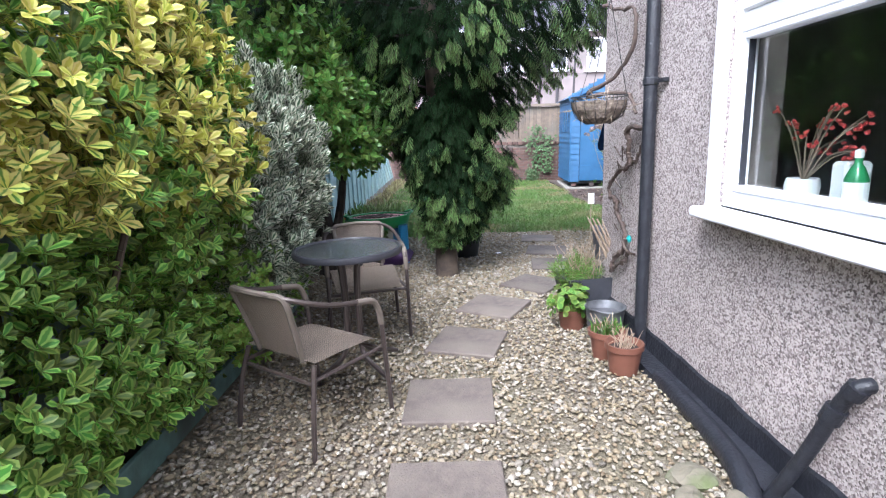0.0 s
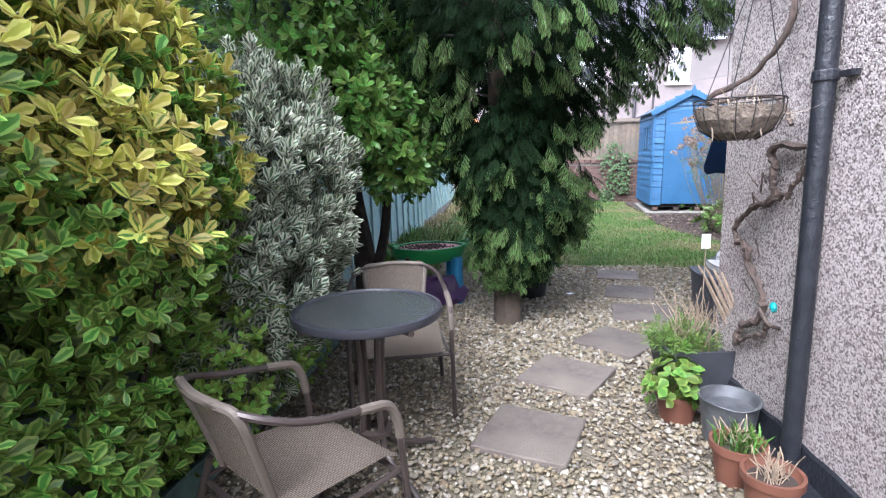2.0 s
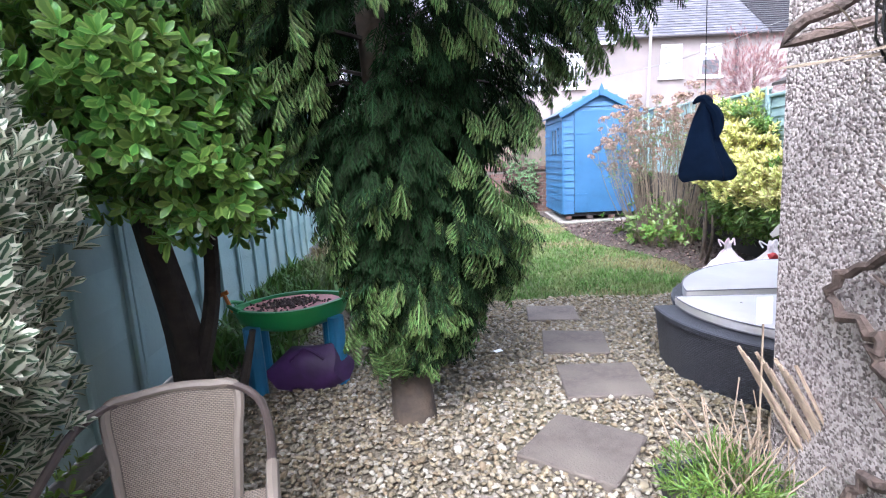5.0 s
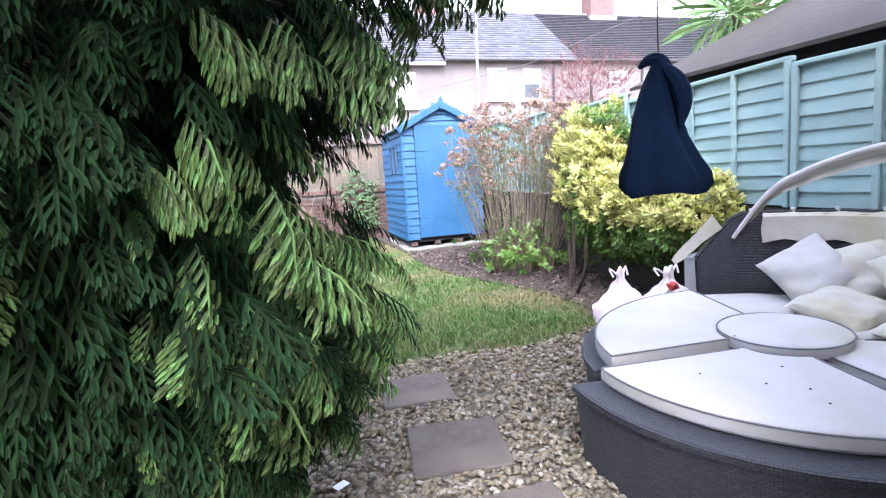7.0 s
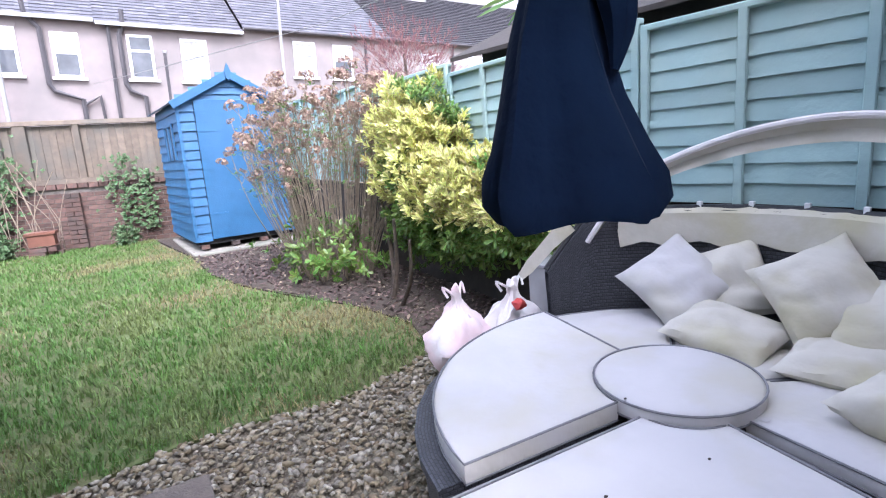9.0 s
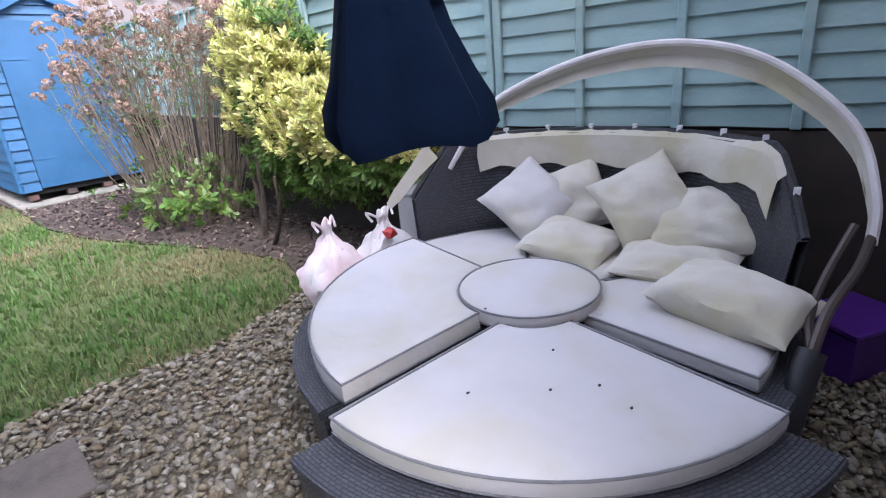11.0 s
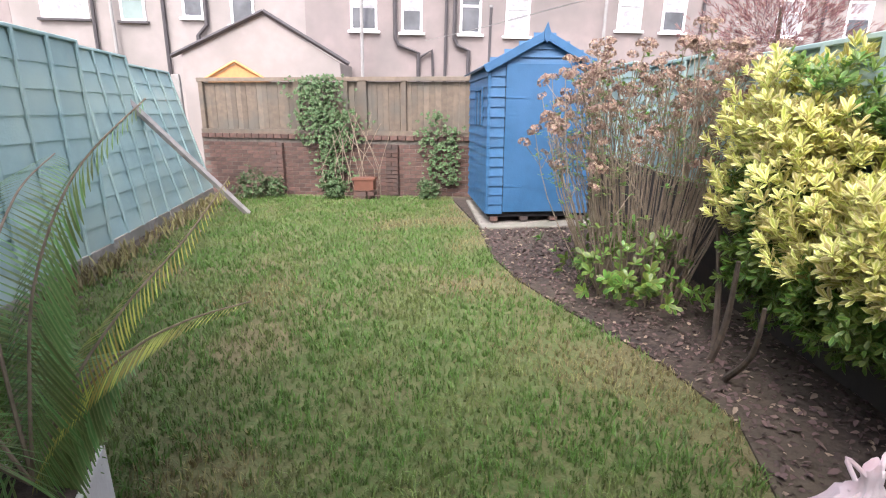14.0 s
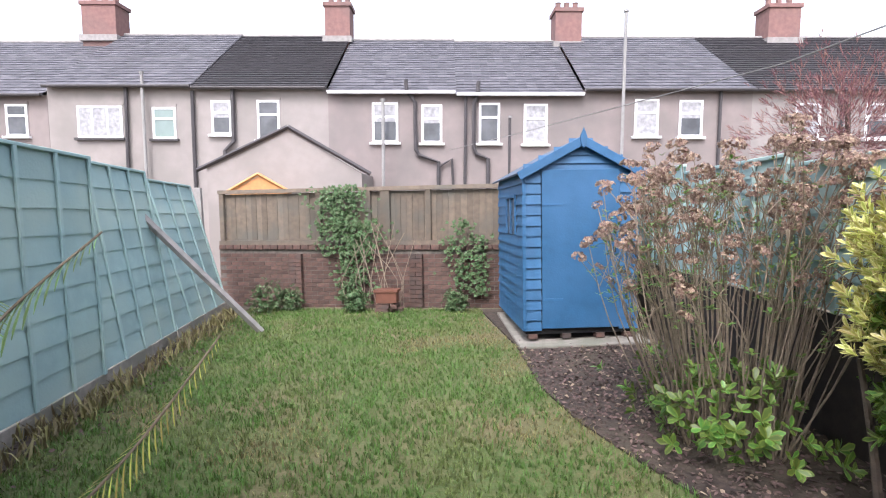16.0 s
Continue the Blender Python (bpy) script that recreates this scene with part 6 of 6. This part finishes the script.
pad(wedge(.17, .83, 169, 254), .342, .055, "wedge shaped grey cream cushion on the front of the day bed", at=(BC[0] - .085, BC[1] - .06, .342))
pad(wedge(.26, .81, 72, 168), .350, .07, "grey white cushion lying raised on the day bed", ry=-1)
pad(wedge(.25, .80, 30, 88), .336, .055, "cream wedge cushion under the pillows")
pad(wedge(.25, .80, -103, -40), .336, .05, "grey wedge cushion at the side of the day bed")
pad(wedge(.25, .80, -38, 28), .336, .05, "cream wedge cushion under the pillows at the back")
solid("cushion_base", lathe([(0.001, .337), (.22, .337), (.22, .37), (.001, .37)], 32), M_RATTAN, "round rattan table top under the round cushion", "table insert", at=(*BC, 0))
pad([(.262 * math.cos(a), .262 * math.sin(a)) for a in np.linspace(0, 2 * math.pi, 41)[:-1]], .372, .055, "round grey white cushion in the middle of the day bed")


for k, (x, y) in enumerate([(2.02, 4.82), (2.10, 4.72), (1.9, 5.0), (2.2, 4.9), (2.05, 4.62), (2.3, 5.2)]):
    solid("leaf_scrap", rock(k, (.006, .004, .002)), M_BARKDK, "tiny dark scrap of leaf on the cushion", "leaf scrap", "cushion scraps", at=(x, y, .412 if k < 5 else .432))


def pillow(at, face, tilt, roll, w, d, mt, label, seed, fat=.085):
    """A stuffed square: its face turned to the bearing `face`, tipped up by tilt, turned in its own plane by roll."""
    bm = bmesh.new()
    n = 22
    for side in (1, -1):
        g = []
        for i in range(n + 1):
            row = []
            for j in range(n + 1):
                u, v = i / n * 2 - 1, j / n * 2 - 1
                k = max(0, (1 - u ** 2) * (1 - v ** 2)) ** .42
                pin, pin2 = 1 - .09 * (1 - u * u), 1 - .09 * (1 - v * v)
                edge = max(abs(u), abs(v))
                pleat = .012 * math.sin((u - v * .6) * 9 + 5 * noise.noise(Vector((u * 1.5, v * 1.5, seed)))) * edge ** 2
                wr = .026 * noise.noise(Vector((u * 1.9 + seed * 3, v * 1.9, side))) + pleat
                row.append(bm.verts.new((u * w / 2 * (1 - .09 * (1 - v * v) * abs(u) ** 3), v * d / 2 * (1 - .09 * (1 - u * u) * abs(v) ** 3), side * (fat * k + wr * k))))
            g.append(row)
        for i in range(n):
            for j in range(n):
                q = (g[i][j], g[i + 1][j], g[i + 1][j + 1], g[i][j + 1])
                bm.faces.new(q if side > 0 else q[::-1])
    bmesh.ops.remove_doubles(bm, verts=bm.verts, dist=.0008)
    ob = solid("scatter_pillow", bm, mt, label, "pillow", "scatter pillows", smooth=True)
    ob.matrix_basis = pose(*at, 0, 0, face) @ pose(0, 0, 0, 0, tilt, 0) @ pose(0, 0, 0, 0, 0, roll)


pillow((3.15, 5.48, .56), 208, 48, 42, .38, .36, M_CUSH, "grey square pillow leaning against the day bed back", 1)
pillow((3.00, 5.20, .44), 200, 14, 62, .40, .32, M_CUSHB, "cream crumpled pillow lying on the day bed", 2, .06)
pillow((3.17, 4.94, .60), 198, 50, 30, .38, .37, M_CUSHB, "cream square pillow propped on the others", 3)
pillow((3.17, 4.72, .54), 186, 34, 12, .36, .42, M_CUSHB, "cream stained pillow against the back", 4)
pillow((2.96, 4.76, .43), 192, 8, 80, .46, .30, M_CUSHB, "flattened cream pillow on the day bed", 5, .055)
pillow((2.68, 4.52, .45), 190, 6, 62, .46, .30, M_CUSHB, "plump cream pillow at the side of the day bed", 6)
pillow((3.27, 5.32, .55), 200, 55, 20, .36, .36, M_CUSHB, "cream pillow behind the others", 7)


def carrier_bag(at, s, mt, label, seed):
    bm = bmesh.new()
    bmesh.ops.create_uvsphere(bm, u_segments=44, v_segments=32, radius=1)
    for v in bm.verts:
        z = (v.co.z + 1) / 2
        k = 1 + .26 * noise.noise(v.co * 1.8 + Vector((seed * 4, 0, 0))) + .16 * noise.noise(v.co * 4 + Vector((seed, 2, 0))) - .11 * abs(noise.noise(v.co * 6.5 + Vector((0, seed, 3)))) - .07 * abs(noise.noise(v.co * 14))
        w = 1 - .80 * min(1, max(0, z - .45) / .38) ** 1.3 + .25 * max(0, z - .88) / .12
        v.co = Vector((v.co.x * s[0] * k * w, v.co.y * s[1] * k * w, z * s[2] * (1 + .12 * noise.noise(v.co * 3 + Vector((seed, 9, 0))))))
    e = thing("carrier_bag", label, "plastic bag", at=at)
    part("bag", bm, mt, e, smooth=True)
    for k in (-1, 1):
        part("handle", tube(arc([(k * s[0] * .3, 0, s[2] * .9), (k * s[0] * .34, .03, s[2] * 1.0), (k * s[0] * .12, 0, s[2] * .92)], 4), .007, 6), mt, e)
    return e


carrier_bag((2.62, 6.37, 0), (.19, .18, .52), M_BAG, "filled pink and white plastic bag beside the day bed", 1)
carrier_bag((2.93, 6.27, 0), (.27, .17, .50), M_BAGW, "filled white plastic bag behind the day bed", 2)
solid("toy_ball", rock(3, (.038, .035, .03)), M_RED, "red plastic lid poking out of the bag", "lid", at=(2.86, 6.16, .40))
cr = thing("storage_crate", "clear plastic storage crate behind the day bed", "crate", at=(3.24, 6.20, 0), rz=10)
part("body", prism([(-.16, -.1), (.16, -.1), (.16, .1), (-.16, .1)], 0, .54), M_CRATE, cr)
part("rim", box(-.17, .17, -.11, .11, .54, .56, .004), M_CRATE, cr)
pc = thing("storage_box", "purple plastic storage box on the gravel behind the day bed", "storage box", at=(3.27, 4.18, 0), rz=-35)
part("body", prism([(-.15, -.12), (.15, -.12), (.15, .12), (-.15, .12)], 0, .19, bev=.008), M_PURPLEBOX, pc)
part("lid", box(-.16, .16, -.13, .13, .19, .215, .006), M_PURPLEBOX, pc)


# ---- hanging navy cloth ----
def cloth():
    t = thing("hanging_cloth", "navy blue cloth hood hanging from a thin cord over the path", "hanging cloth", at=(1.565, 4.83, .045), rz=-35)
    t.matrix_basis = t.matrix_basis @ pose(.012, 0, .082) @ Matrix.Scale(.92, 4)
    bm = bmesh.new()
    seg = 40
    prof = [(1.52, .012, .012), (1.50, .022, .02), (1.47, .034, .028), (1.42, .05, .036), (1.35, .066, .045), (1.27, .086, .06), (1.2, .112, .072), (1.15, .135, .08), (1.11, .138, .08), (1.085, .12, .07), (1.095, .07, .035)]
    rings = []
    for i, (z, a, b) in enumerate(prof):
        ring = []
        for k in range(seg):
            q = 2 * math.pi * k / seg
            f = 1 + .13 * math.sin(q * 5 + 1) * min(1, i / 4) + .05 * math.sin(q * 8 + i * .3) + .10 * noise.noise(Vector((math.cos(q) * 2, math.sin(q) * 2, z * 4)))
            lean = -.015 * math.sin((1.52 - z) * 9) + (.02 if z > 1.44 else 0) * 0
            ring.append(bm.verts.new((a * math.cos(q) * f + lean, b * math.sin(q) * f, z + .008 * math.sin(q * 3) * (i > 6))))
        rings.append(ring)
    for a, b in zip(rings, rings[1:]):
        for k in range(seg):
            j = (k + 1) % seg
            bm.faces.new((a[k], b[k], b[j], a[j]))
    bm.faces.new(rings[0])
    bm.faces.new(rings[-1][::-1])
    part("hood", bm, M_NAVY, t, smooth=True)
    # folded wing and beak-like fold at the top
    part("top_fold", tube(arc([(-.06, 0, 1.50), (-.03, 0, 1.52), (0, 0, 1.515), (.02, 0, 1.48)], 4), [.006, .009, .012, .015, .018, .02, .022, .024, .026, .028, .028, .026, .02], 8), M_NAVY, t, smooth=True)
    part("side_fold", tube(arc([(.01, -.02, 1.50), (.055, -.02, 1.44), (.07, -.025, 1.37), (.06, -.03, 1.30)], 4), [.010, .016, .022, .026, .029, .030, .030, .028, .025, .021, .015, .010, .006], 8), M_NAVY, t, smooth=True)
    part("cord", tube([(.0, 0, 1.51), (.0, 0, 2.75)], .0025, 5), M_WIRE, t)


cloth()


# ---- hanging basket and vine on the wall ----
def basket():
    t = thing("hanging_basket", "wire hanging basket with coir liner on the house wall", "hanging basket", at=(0.93, 2.86, 1.36))
    n = 32
    prof = [(.001, -.02), (.06, -.015), (.105, .01), (.135, .055), (.145, .10), (.135, .10), (.12, .06)]
    bm = lathe(prof, n)
    for v in bm.verts:
        v.co *= 1 + .06 * noise.noise(v.co * 22)
    part("liner", bm, M_COIR, t, "shaggy brown coir liner")
    part("rim", tube([(.15 * math.cos(a), .15 * math.sin(a), .125) for a in np.linspace(0, 2 * math.pi, 33)], .003, 5), M_WIRE, t)
    for k in range(16):
        a = 2 * math.pi * k / 16
        c, s = math.cos(a), math.sin(a)
        part("wire", tube([(c * .15, s * .15, .125), (c * .149, s * .149, .08), (c * .125, s * .125, .02), (c * .06, s * .06, -.02)], .0018, 4), M_WIRE, t)
    r = np.random.default_rng(2)
    P = np.c_[r.normal(0, .06, 120), r.normal(0, .06, 120), np.full(120, .07)]
    scatter("dead_growth", leaf_grid(1, .05, .5), P, r.normal(0, 1, (120, 3)) + (0, 0, .5), r.uniform(.05, .12, 120), M_TWIG, t, "dry dead stems", rng=r)
    for k in range(3):
        a = 2.1 * k
        part("chain", tube([(.15 * math.cos(a), .15 * math.sin(a), .125), (.05, 0, .62)], .002, 4), M_WIRE, t)
    part("hook", tube(arc([(.05, 0, .62), (.07, 0, .68), (.2, .0, .70), (.34, 0, .66)], 4), .005, 6), M_WIRE, t)


basket()


def vine():
    rv = random.Random(12)

    def gnarl(pts, r):
        return tube([p + Vector((rv.uniform(-.012, .012), rv.uniform(0, .008), rv.uniform(-.012, .012))) for p in pts], [r * rv.uniform(.75, 1.35) for _ in pts], 7)

    t = wall_thing("vine", "leafless gnarled climbing vine twisting over the house wall", "climber")
    W3 = lambda x, z, o=.03: (x, o, z)
    part("stem", gnarl(arc([W3(-.30, .36), W3(-.36, .48), W3(-.48, .54), W3(-.54, .62), W3(-.49, .71), W3(-.37, .78), W3(-.36, .84), W3(-.23, .90), W3(-.28, .98), W3(-.42, 1.05), W3(-.56, 1.10), W3(-.53, 1.17), W3(-.54, 1.24), W3(-.50, 1.29), W3(-.62, 1.32), W3(-.78, 1.30)], 5), .014), M_VINE, t, smooth=True)
    part("stem", gnarl(arc([W3(-.50, 1.08), W3(-.58, 1.10), W3(-.66, 1.12), W3(-.71, 1.18), W3(-.76, 1.24)], 5), .009), M_VINE, t, smooth=True)
    part("stem", gnarl(arc([W3(-.68, 1.40, .05), W3(-.52, 1.52, .05), W3(-.25, 1.52, .2), W3(-.42, 1.62, .1), W3(-.60, 1.75, .05), W3(-.62, 1.95, .05), W3(-.42, 2.0, .05), W3(-.10, 2.1, .05)], 5), .011), M_VINE, t, smooth=True)
    part("stem", gnarl(arc([W3(-.35, .40), W3(-.48, .46), W3(-.55, .50), W3(-.60, .56)], 5), .010), M_VINE, t, smooth=True)
    r = random.Random(6)
    for k in range(8):
        x, z = -.4 - .1 * r.random(), .5 + .8 * r.random()
        part("shoot", tube([W3(x, z), W3(x + r.uniform(-.1, .1), z + r.uniform(.03, .1), .05)], .004, 5), M_VINE, t)


vine()
hb = wall_thing("bird_ornament", "small teal plastic ornament on a wall hook", "wall ornament")
part("body", rock(8, (.017, .014, .022)), M_TEAL, hb).location = (-.69, .07, .665)
part("hook", tube(arc([(-.62, 0, .55), (-.62, .05, .57), (-.56, .06, .62)], 4), .008, 6), M_VINE, hb)


# ---- pots ----
def round_pot(at, r0, r1, h, mt, name, label, rim=True, plant=None):
    p = thing(name, label, "plant pot" if "pot" in name else name.replace("_", " "), at=at)
    prof = [(.001, 0), (r0, 0), (r0 + (r1 - r0) * .8, h * .8)]
    prof += [(r1, h * .8), (r1 + .006, h * .82), (r1 + .006, h), (r1 - .006, h), (r1 - .012, h * .82)] if rim else [(r1, h), (r1 + .006, h + .004), (r1 - .004, h + .004)]
    prof += [(r1 - .02, h * .78), (.001, h * .78)]
    part("body", lathe(prof, 28), mt, p, smooth=True)
    return p


def stems(parent, n, h, spread, mt, z0, seed, name="dry_growth", label="", wide=.04):
    r = np.random.default_rng(seed)
    P = np.c_[r.normal(0, spread, n), r.normal(0, spread, n), np.full(n, z0)]
    Z = np.c_[r.normal(0, .35, n), r.normal(0, .35, n), np.ones(n)]
    bm = bmesh.new()
    for p, z in zip(P, Z):
        e = Vector(p) + Vector(z).normalized() * h * r.uniform(.5, 1.1)
        m = Vector(p).lerp(e, .5) + Vector((r.uniform(-.02, .02), r.uniform(-.02, .02), .01))
        tube([p, m, e], .0022, 4, bm)
    part(name, bm, mt, parent, label)


p = round_pot((1.03, 2.60, 0), .075, .098, .17, M_TERRA, "plant_pot", "terracotta brown plastic pot with dried stems on the gravel")
part("compost", lathe([(.001, .136), (.088, .136), (.001, .14)], 20), M_SOIL, p)
stems(p, 34, .13, .03, M_REED, .13, 1)
p = round_pot((0.99, 2.80, 0), .075, .10, .17, M_TERRA, "plant_pot", "terracotta brown plastic pot with green and dry shoots")
part("compost", lathe([(.001, .136), (.09, .136), (.001, .14)], 20), M_SOIL, p)
stems(p, 18, .13, .03, M_REED, .13, 2)
_r = np.random.default_rng(6)
scatter("green_shoots", blade_tmpl(3, 6), np.c_[_r.normal(0, .03, 14), _r.normal(0, .03, 14), np.full(14, .13)], np.tile((0, 0, 1.0), (14, 1)), np.full(14, .10), M_BLADE, p, "green shoots", rng=_r)
p = round_pot((1.07, 3.12, 0), .10, .125, .20, M_ZINC, "metal_bucket", "old galvanised metal bucket with rainwater beside the wall", rim=False)
part("handle", tube(arc([(-.125, 0, .19), (-.10, -.10, .21), (0, -.14, .20), (.10, -.10, .21), (.125, 0, .19)], 4), .003, 6), M_ZINC, p)
part("water", lathe([(.001, .10), (.108, .10), (.001, .101)], 20), mat("murky water", (.03, .03, .022), None, 5, .35), p)
p = round_pot((0.90, 3.30, 0), .08, .10, .14, M_TERRA, "plant_pot", "brown pot overflowing with round leaved green plant")
_P, _Z = blob_points(_r, 60, (-.02, -.03, .21), (.15, .14, .12), .5, 1, .2, 1)
scatter("leaves", rosette(3, 1, .95, .2), _P, up(_Z), _r.uniform(.04, .065, 60), L_GREENBUSH, p, "round bright green leaves", rng=_r)
stems(p, 20, .16, .02, M_BLADE, .11, 5, "leaf_stalks")
p = thing("planter", "slate grey square planter with feathery plants by the wall", "planter", at=(1.06, 3.58, 0), rz=8)
_bm = bmesh.new()
_lo = [_bm.verts.new((x * .13, y * .13, 0)) for x, y in ((-1, -1), (1, -1), (1, 1), (-1, 1))]
_hi = [_bm.verts.new((x * .20, y * .17, .30)) for x, y in ((-1, -1), (1, -1), (1, 1), (-1, 1))]
_in = [_bm.verts.new((x * .185, y * .155, .30)) for x, y in ((-1, -1), (1, -1), (1, 1), (-1, 1))]
_dn = [_bm.verts.new((x * .175, y * .145, .26)) for x, y in ((-1, -1), (1, -1), (1, 1), (-1, 1))]
for _a, _b in ((_lo, _hi), (_hi, _in), (_in, _dn)):
    for _k in range(4):
        _bm.faces.new((_a[_k], _a[(_k + 1) % 4], _b[(_k + 1) % 4], _b[_k]))
_bm.faces.new(_dn)
part("body", _bm, M_GREYPOT, p)
_P, _Z = blob_points(_r, 220, (-.10, -.02, .33), (.17, .16, .09), .3, 1, .3, 4)
scatter("leaves", rosette(9, 1, .12, .5), _P, up(_Z), _r.uniform(.03, .05, 220), L_GREENBUSH, p, "feathery green leaves", rng=_r)
stems(p, 60, .30, .07, M_REED, .26, 7)
rd = thing("reed_screen", "short roll of broken reed screening leaning on the wall", "reed screen", at=(1.16, 3.62, .27), rz=0)
for k in range(13):
    part("reed", tube([(.10 + k * .004, -.12 - .008 * k, -.02 + .015 * (k % 3)), (-.07 + k * .005, .08 - .014 * k, .42 - .012 * (k % 4))], .0055, 5), M_REED, rd)
lb = thing("plant_label", "white plastic plant label on a thin cane", "plant label", at=(1.08, 3.57, 0.26))
part("cane", tube([(0, 0, 0), (0.0, 0, .56)], .003, 5), M_REED, lb)
part("tag", box(-.022, .022, -.003, -.001, .545, .62, 0), M_UPVC, lb)

p = round_pot((0.22, 5.55, 0), .13, .165, .22, M_TUB, "black_tub", "black plastic trug at the foot of the conifer", rim=False)
part("handle", tube(arc([(-.15, 0, .22), (-.05, -.02, .245), (.1, -.02, .245), (.15, 0, .22)], 4), .006, 6), mat("pale blue rope", (.20, .42, .48), None, 8, .7), p)
stems(p, 14, .12, .06, M_BLADE, .17, 8)


# ---- sand and water play table ----
def play_table():
    t = thing("water_table", "green and blue plastic play table filled with dark debris", "play table", at=(-.70, 5.36, 0), rz=14)
    n = 40

    def oval(r, k=.74):
        return [(r * math.cos(a) * (1 + .05 * math.cos(4 * a)), r * k * math.sin(a) * (1 + .05 * math.cos(4 * a))) for a in np.linspace(0, 2 * math.pi, n + 1)[:-1]]

    bm = bmesh.new()
    rings = [[bm.verts.new((x, y, z)) for x, y in oval(r)] for r, z in ((.24, .38), (.30, .42), (.325, .49), (.335, .50), (.335, .515), (.30, .515), (.285, .47))]
    for a, b in zip(rings, rings[1:]):
        for k in range(n):
            bm.faces.new((a[k], a[(k + 1) % n], b[(k + 1) % n], b[k]))
    bm.faces.new(rings[0][::-1])
    part("tray", bm, M_GREENPL, t, "bright green tray", smooth=True)
    part("insert", prism(oval(.283), .47, .50, bev=.01), M_PINKPL, t, "faded pink insert")
    for x, y in ((-.24, -.14), (.24, -.14), (-.22, .16), (.22, .16)):
        bm = lathe([(.055, 0), (.05, .42)], 14, close=True)
        bmesh.ops.translate(bm, verts=bm.verts, vec=(x, y, 0))
        part("leg", bm, M_BLUEPL, t, "blue plastic leg")
    for s in (-1, 1):
        part("handle", tube(arc([(s * .30, -.10, .515), (s * .36, -.04, .54), (s * .36, .06, .54), (s * .30, .12, .515)], 4), .012, 7), M_GREENPL, t, smooth=True)
    r = np.random.default_rng(9)
    P = np.c_[r.normal(-.02, .09, 500), r.normal(0, .06, 500), np.full(500, .503)]
    scatter("debris", ico12(2), P, r.normal(0, 1, (500, 3)), r.uniform(.006, .012, 500), M_DEADLEAF, t, "dark seed debris", rng=r)
    pg = thing("plastic_spade", "orange plastic toy spade stuck in the play table", "toy spade", at=(-1.02, 5.24, .50), ry=-20)
    part("handle", tube([(0, 0, 0), (0, 0, .12)], .012, 6), mat("orange plastic", (.65, .20, .03), None, 6, .4), pg)
    part("grip", box(-.03, .03, -.008, .008, .11, .135, .004), mat("orange plastic grip", (.65, .20, .03), None, 6, .4), pg)
    b = thing("cloth_bag", "purple shiny bag crumpled under the play table", "bag", at=(-.60, 5.24, .12))
    part("bag", rock(5, (.24, .10, .15)), M_PURPLE, b, smooth=True)
    part("strap", tube(arc([(-.1, -.08, .08), (0, -.10, .16), (.1, -.08, .08)], 4), .01, 6), M_PURPLE, b)


play_table()
# flower pot and bricks by the far wall
ft = thing("window_box", "terracotta trough standing on loose bricks by the wall", "trough", at=(1.12, 14.45, 0), rz=-15)
part("body", prism([(-.17, -.09), (.17, -.09), (.17, .09), (-.17, .09)], .17, .36), M_TERRA, ft)
part("rim", box(-.2, .2, -.11, .11, .34, .385, .005), M_TERRA, ft)
for i, (x, y, z, a) in enumerate([(-.12, 0, 0, 5), (.12, .02, 0, -8), (-.1, 0, .075, 2), (.1, 0, .075, 90)]):
    bm = box(-.107, .107, -.05, .05, 0, .07, .004)
    solid("loose_brick", bm, M_BRICK, "loose red brick under the trough", "brick", "loose bricks", at=(1.14 + x, 14.43 + y, z), rz=a - 15)

# window sill things
sv = thing("flower_vase", "white ribbed pot with red berry branches on the inner sill", "vase", at=on_wall(-1.72, -.2, .996))
part("pot", lathe([(.03, 0), (.055, .02), (.062, .07), (.055, .10), (.05, .10), (.05, .05)], 20), M_UPVC, sv, smooth=True)
_bm = bmesh.new()
_rb = random.Random(2)
_b = []
for k in range(14):
    e = Vector((_rb.uniform(-.02, .22), _rb.uniform(-.28, .28), _rb.uniform(.2, .42)))
    tube(arc([(0, 0, .08), e * .5 + Vector((0, 0, .08)), e], 3), .003, 5, _bm)
    _b += [e, e * .8 + Vector((.02, 0, .02))]
part("branches", _bm, M_TWIG, sv)
scatter("berry_cluster", ico12(3), np.array([list(b) for b in _b for _ in range(3)]) + np.random.default_rng(1).normal(0, .012, (len(_b) * 3, 3)), np.random.default_rng(2).normal(0, 1, (len(_b) * 3, 3)), np.full(len(_b) * 3, .011), M_RED, sv, "red berries")
ds = thing("soap_bottle", "green washing up liquid bottle on the sill", "bottle", at=on_wall(-2.0, -.18, .996))
part("bottle", lathe([(.03, 0), (.036, .02), (.036, .12), (.02, .16), (.012, .17), (.012, .19)], 16), mat("green soap", (.03, .22, .08), None, 5, .2), ds, smooth=True)
part("label", lathe([(.0368, .04), (.0368, .11)], 16), M_UPVC, ds, "white and red label")
part("cap", lathe([(.013, .19), (.013, .215), (.004, .22)], 10, close=True), M_UPVC, ds)
solid("white_jug", box(-.05, .05, -.04, .04, 0, .17, .012), M_UPVC, "white storage box on the sill", "storage box", at=on_wall(-1.88, -.26, .996))
# scraps
solid("paper_scrap", box(-.03, .03, -.02, .02, 0, .003), M_UPVC, "scrap of white paper on the gravel", "scrap", at=(.58, 5.55, .02), rz=30)
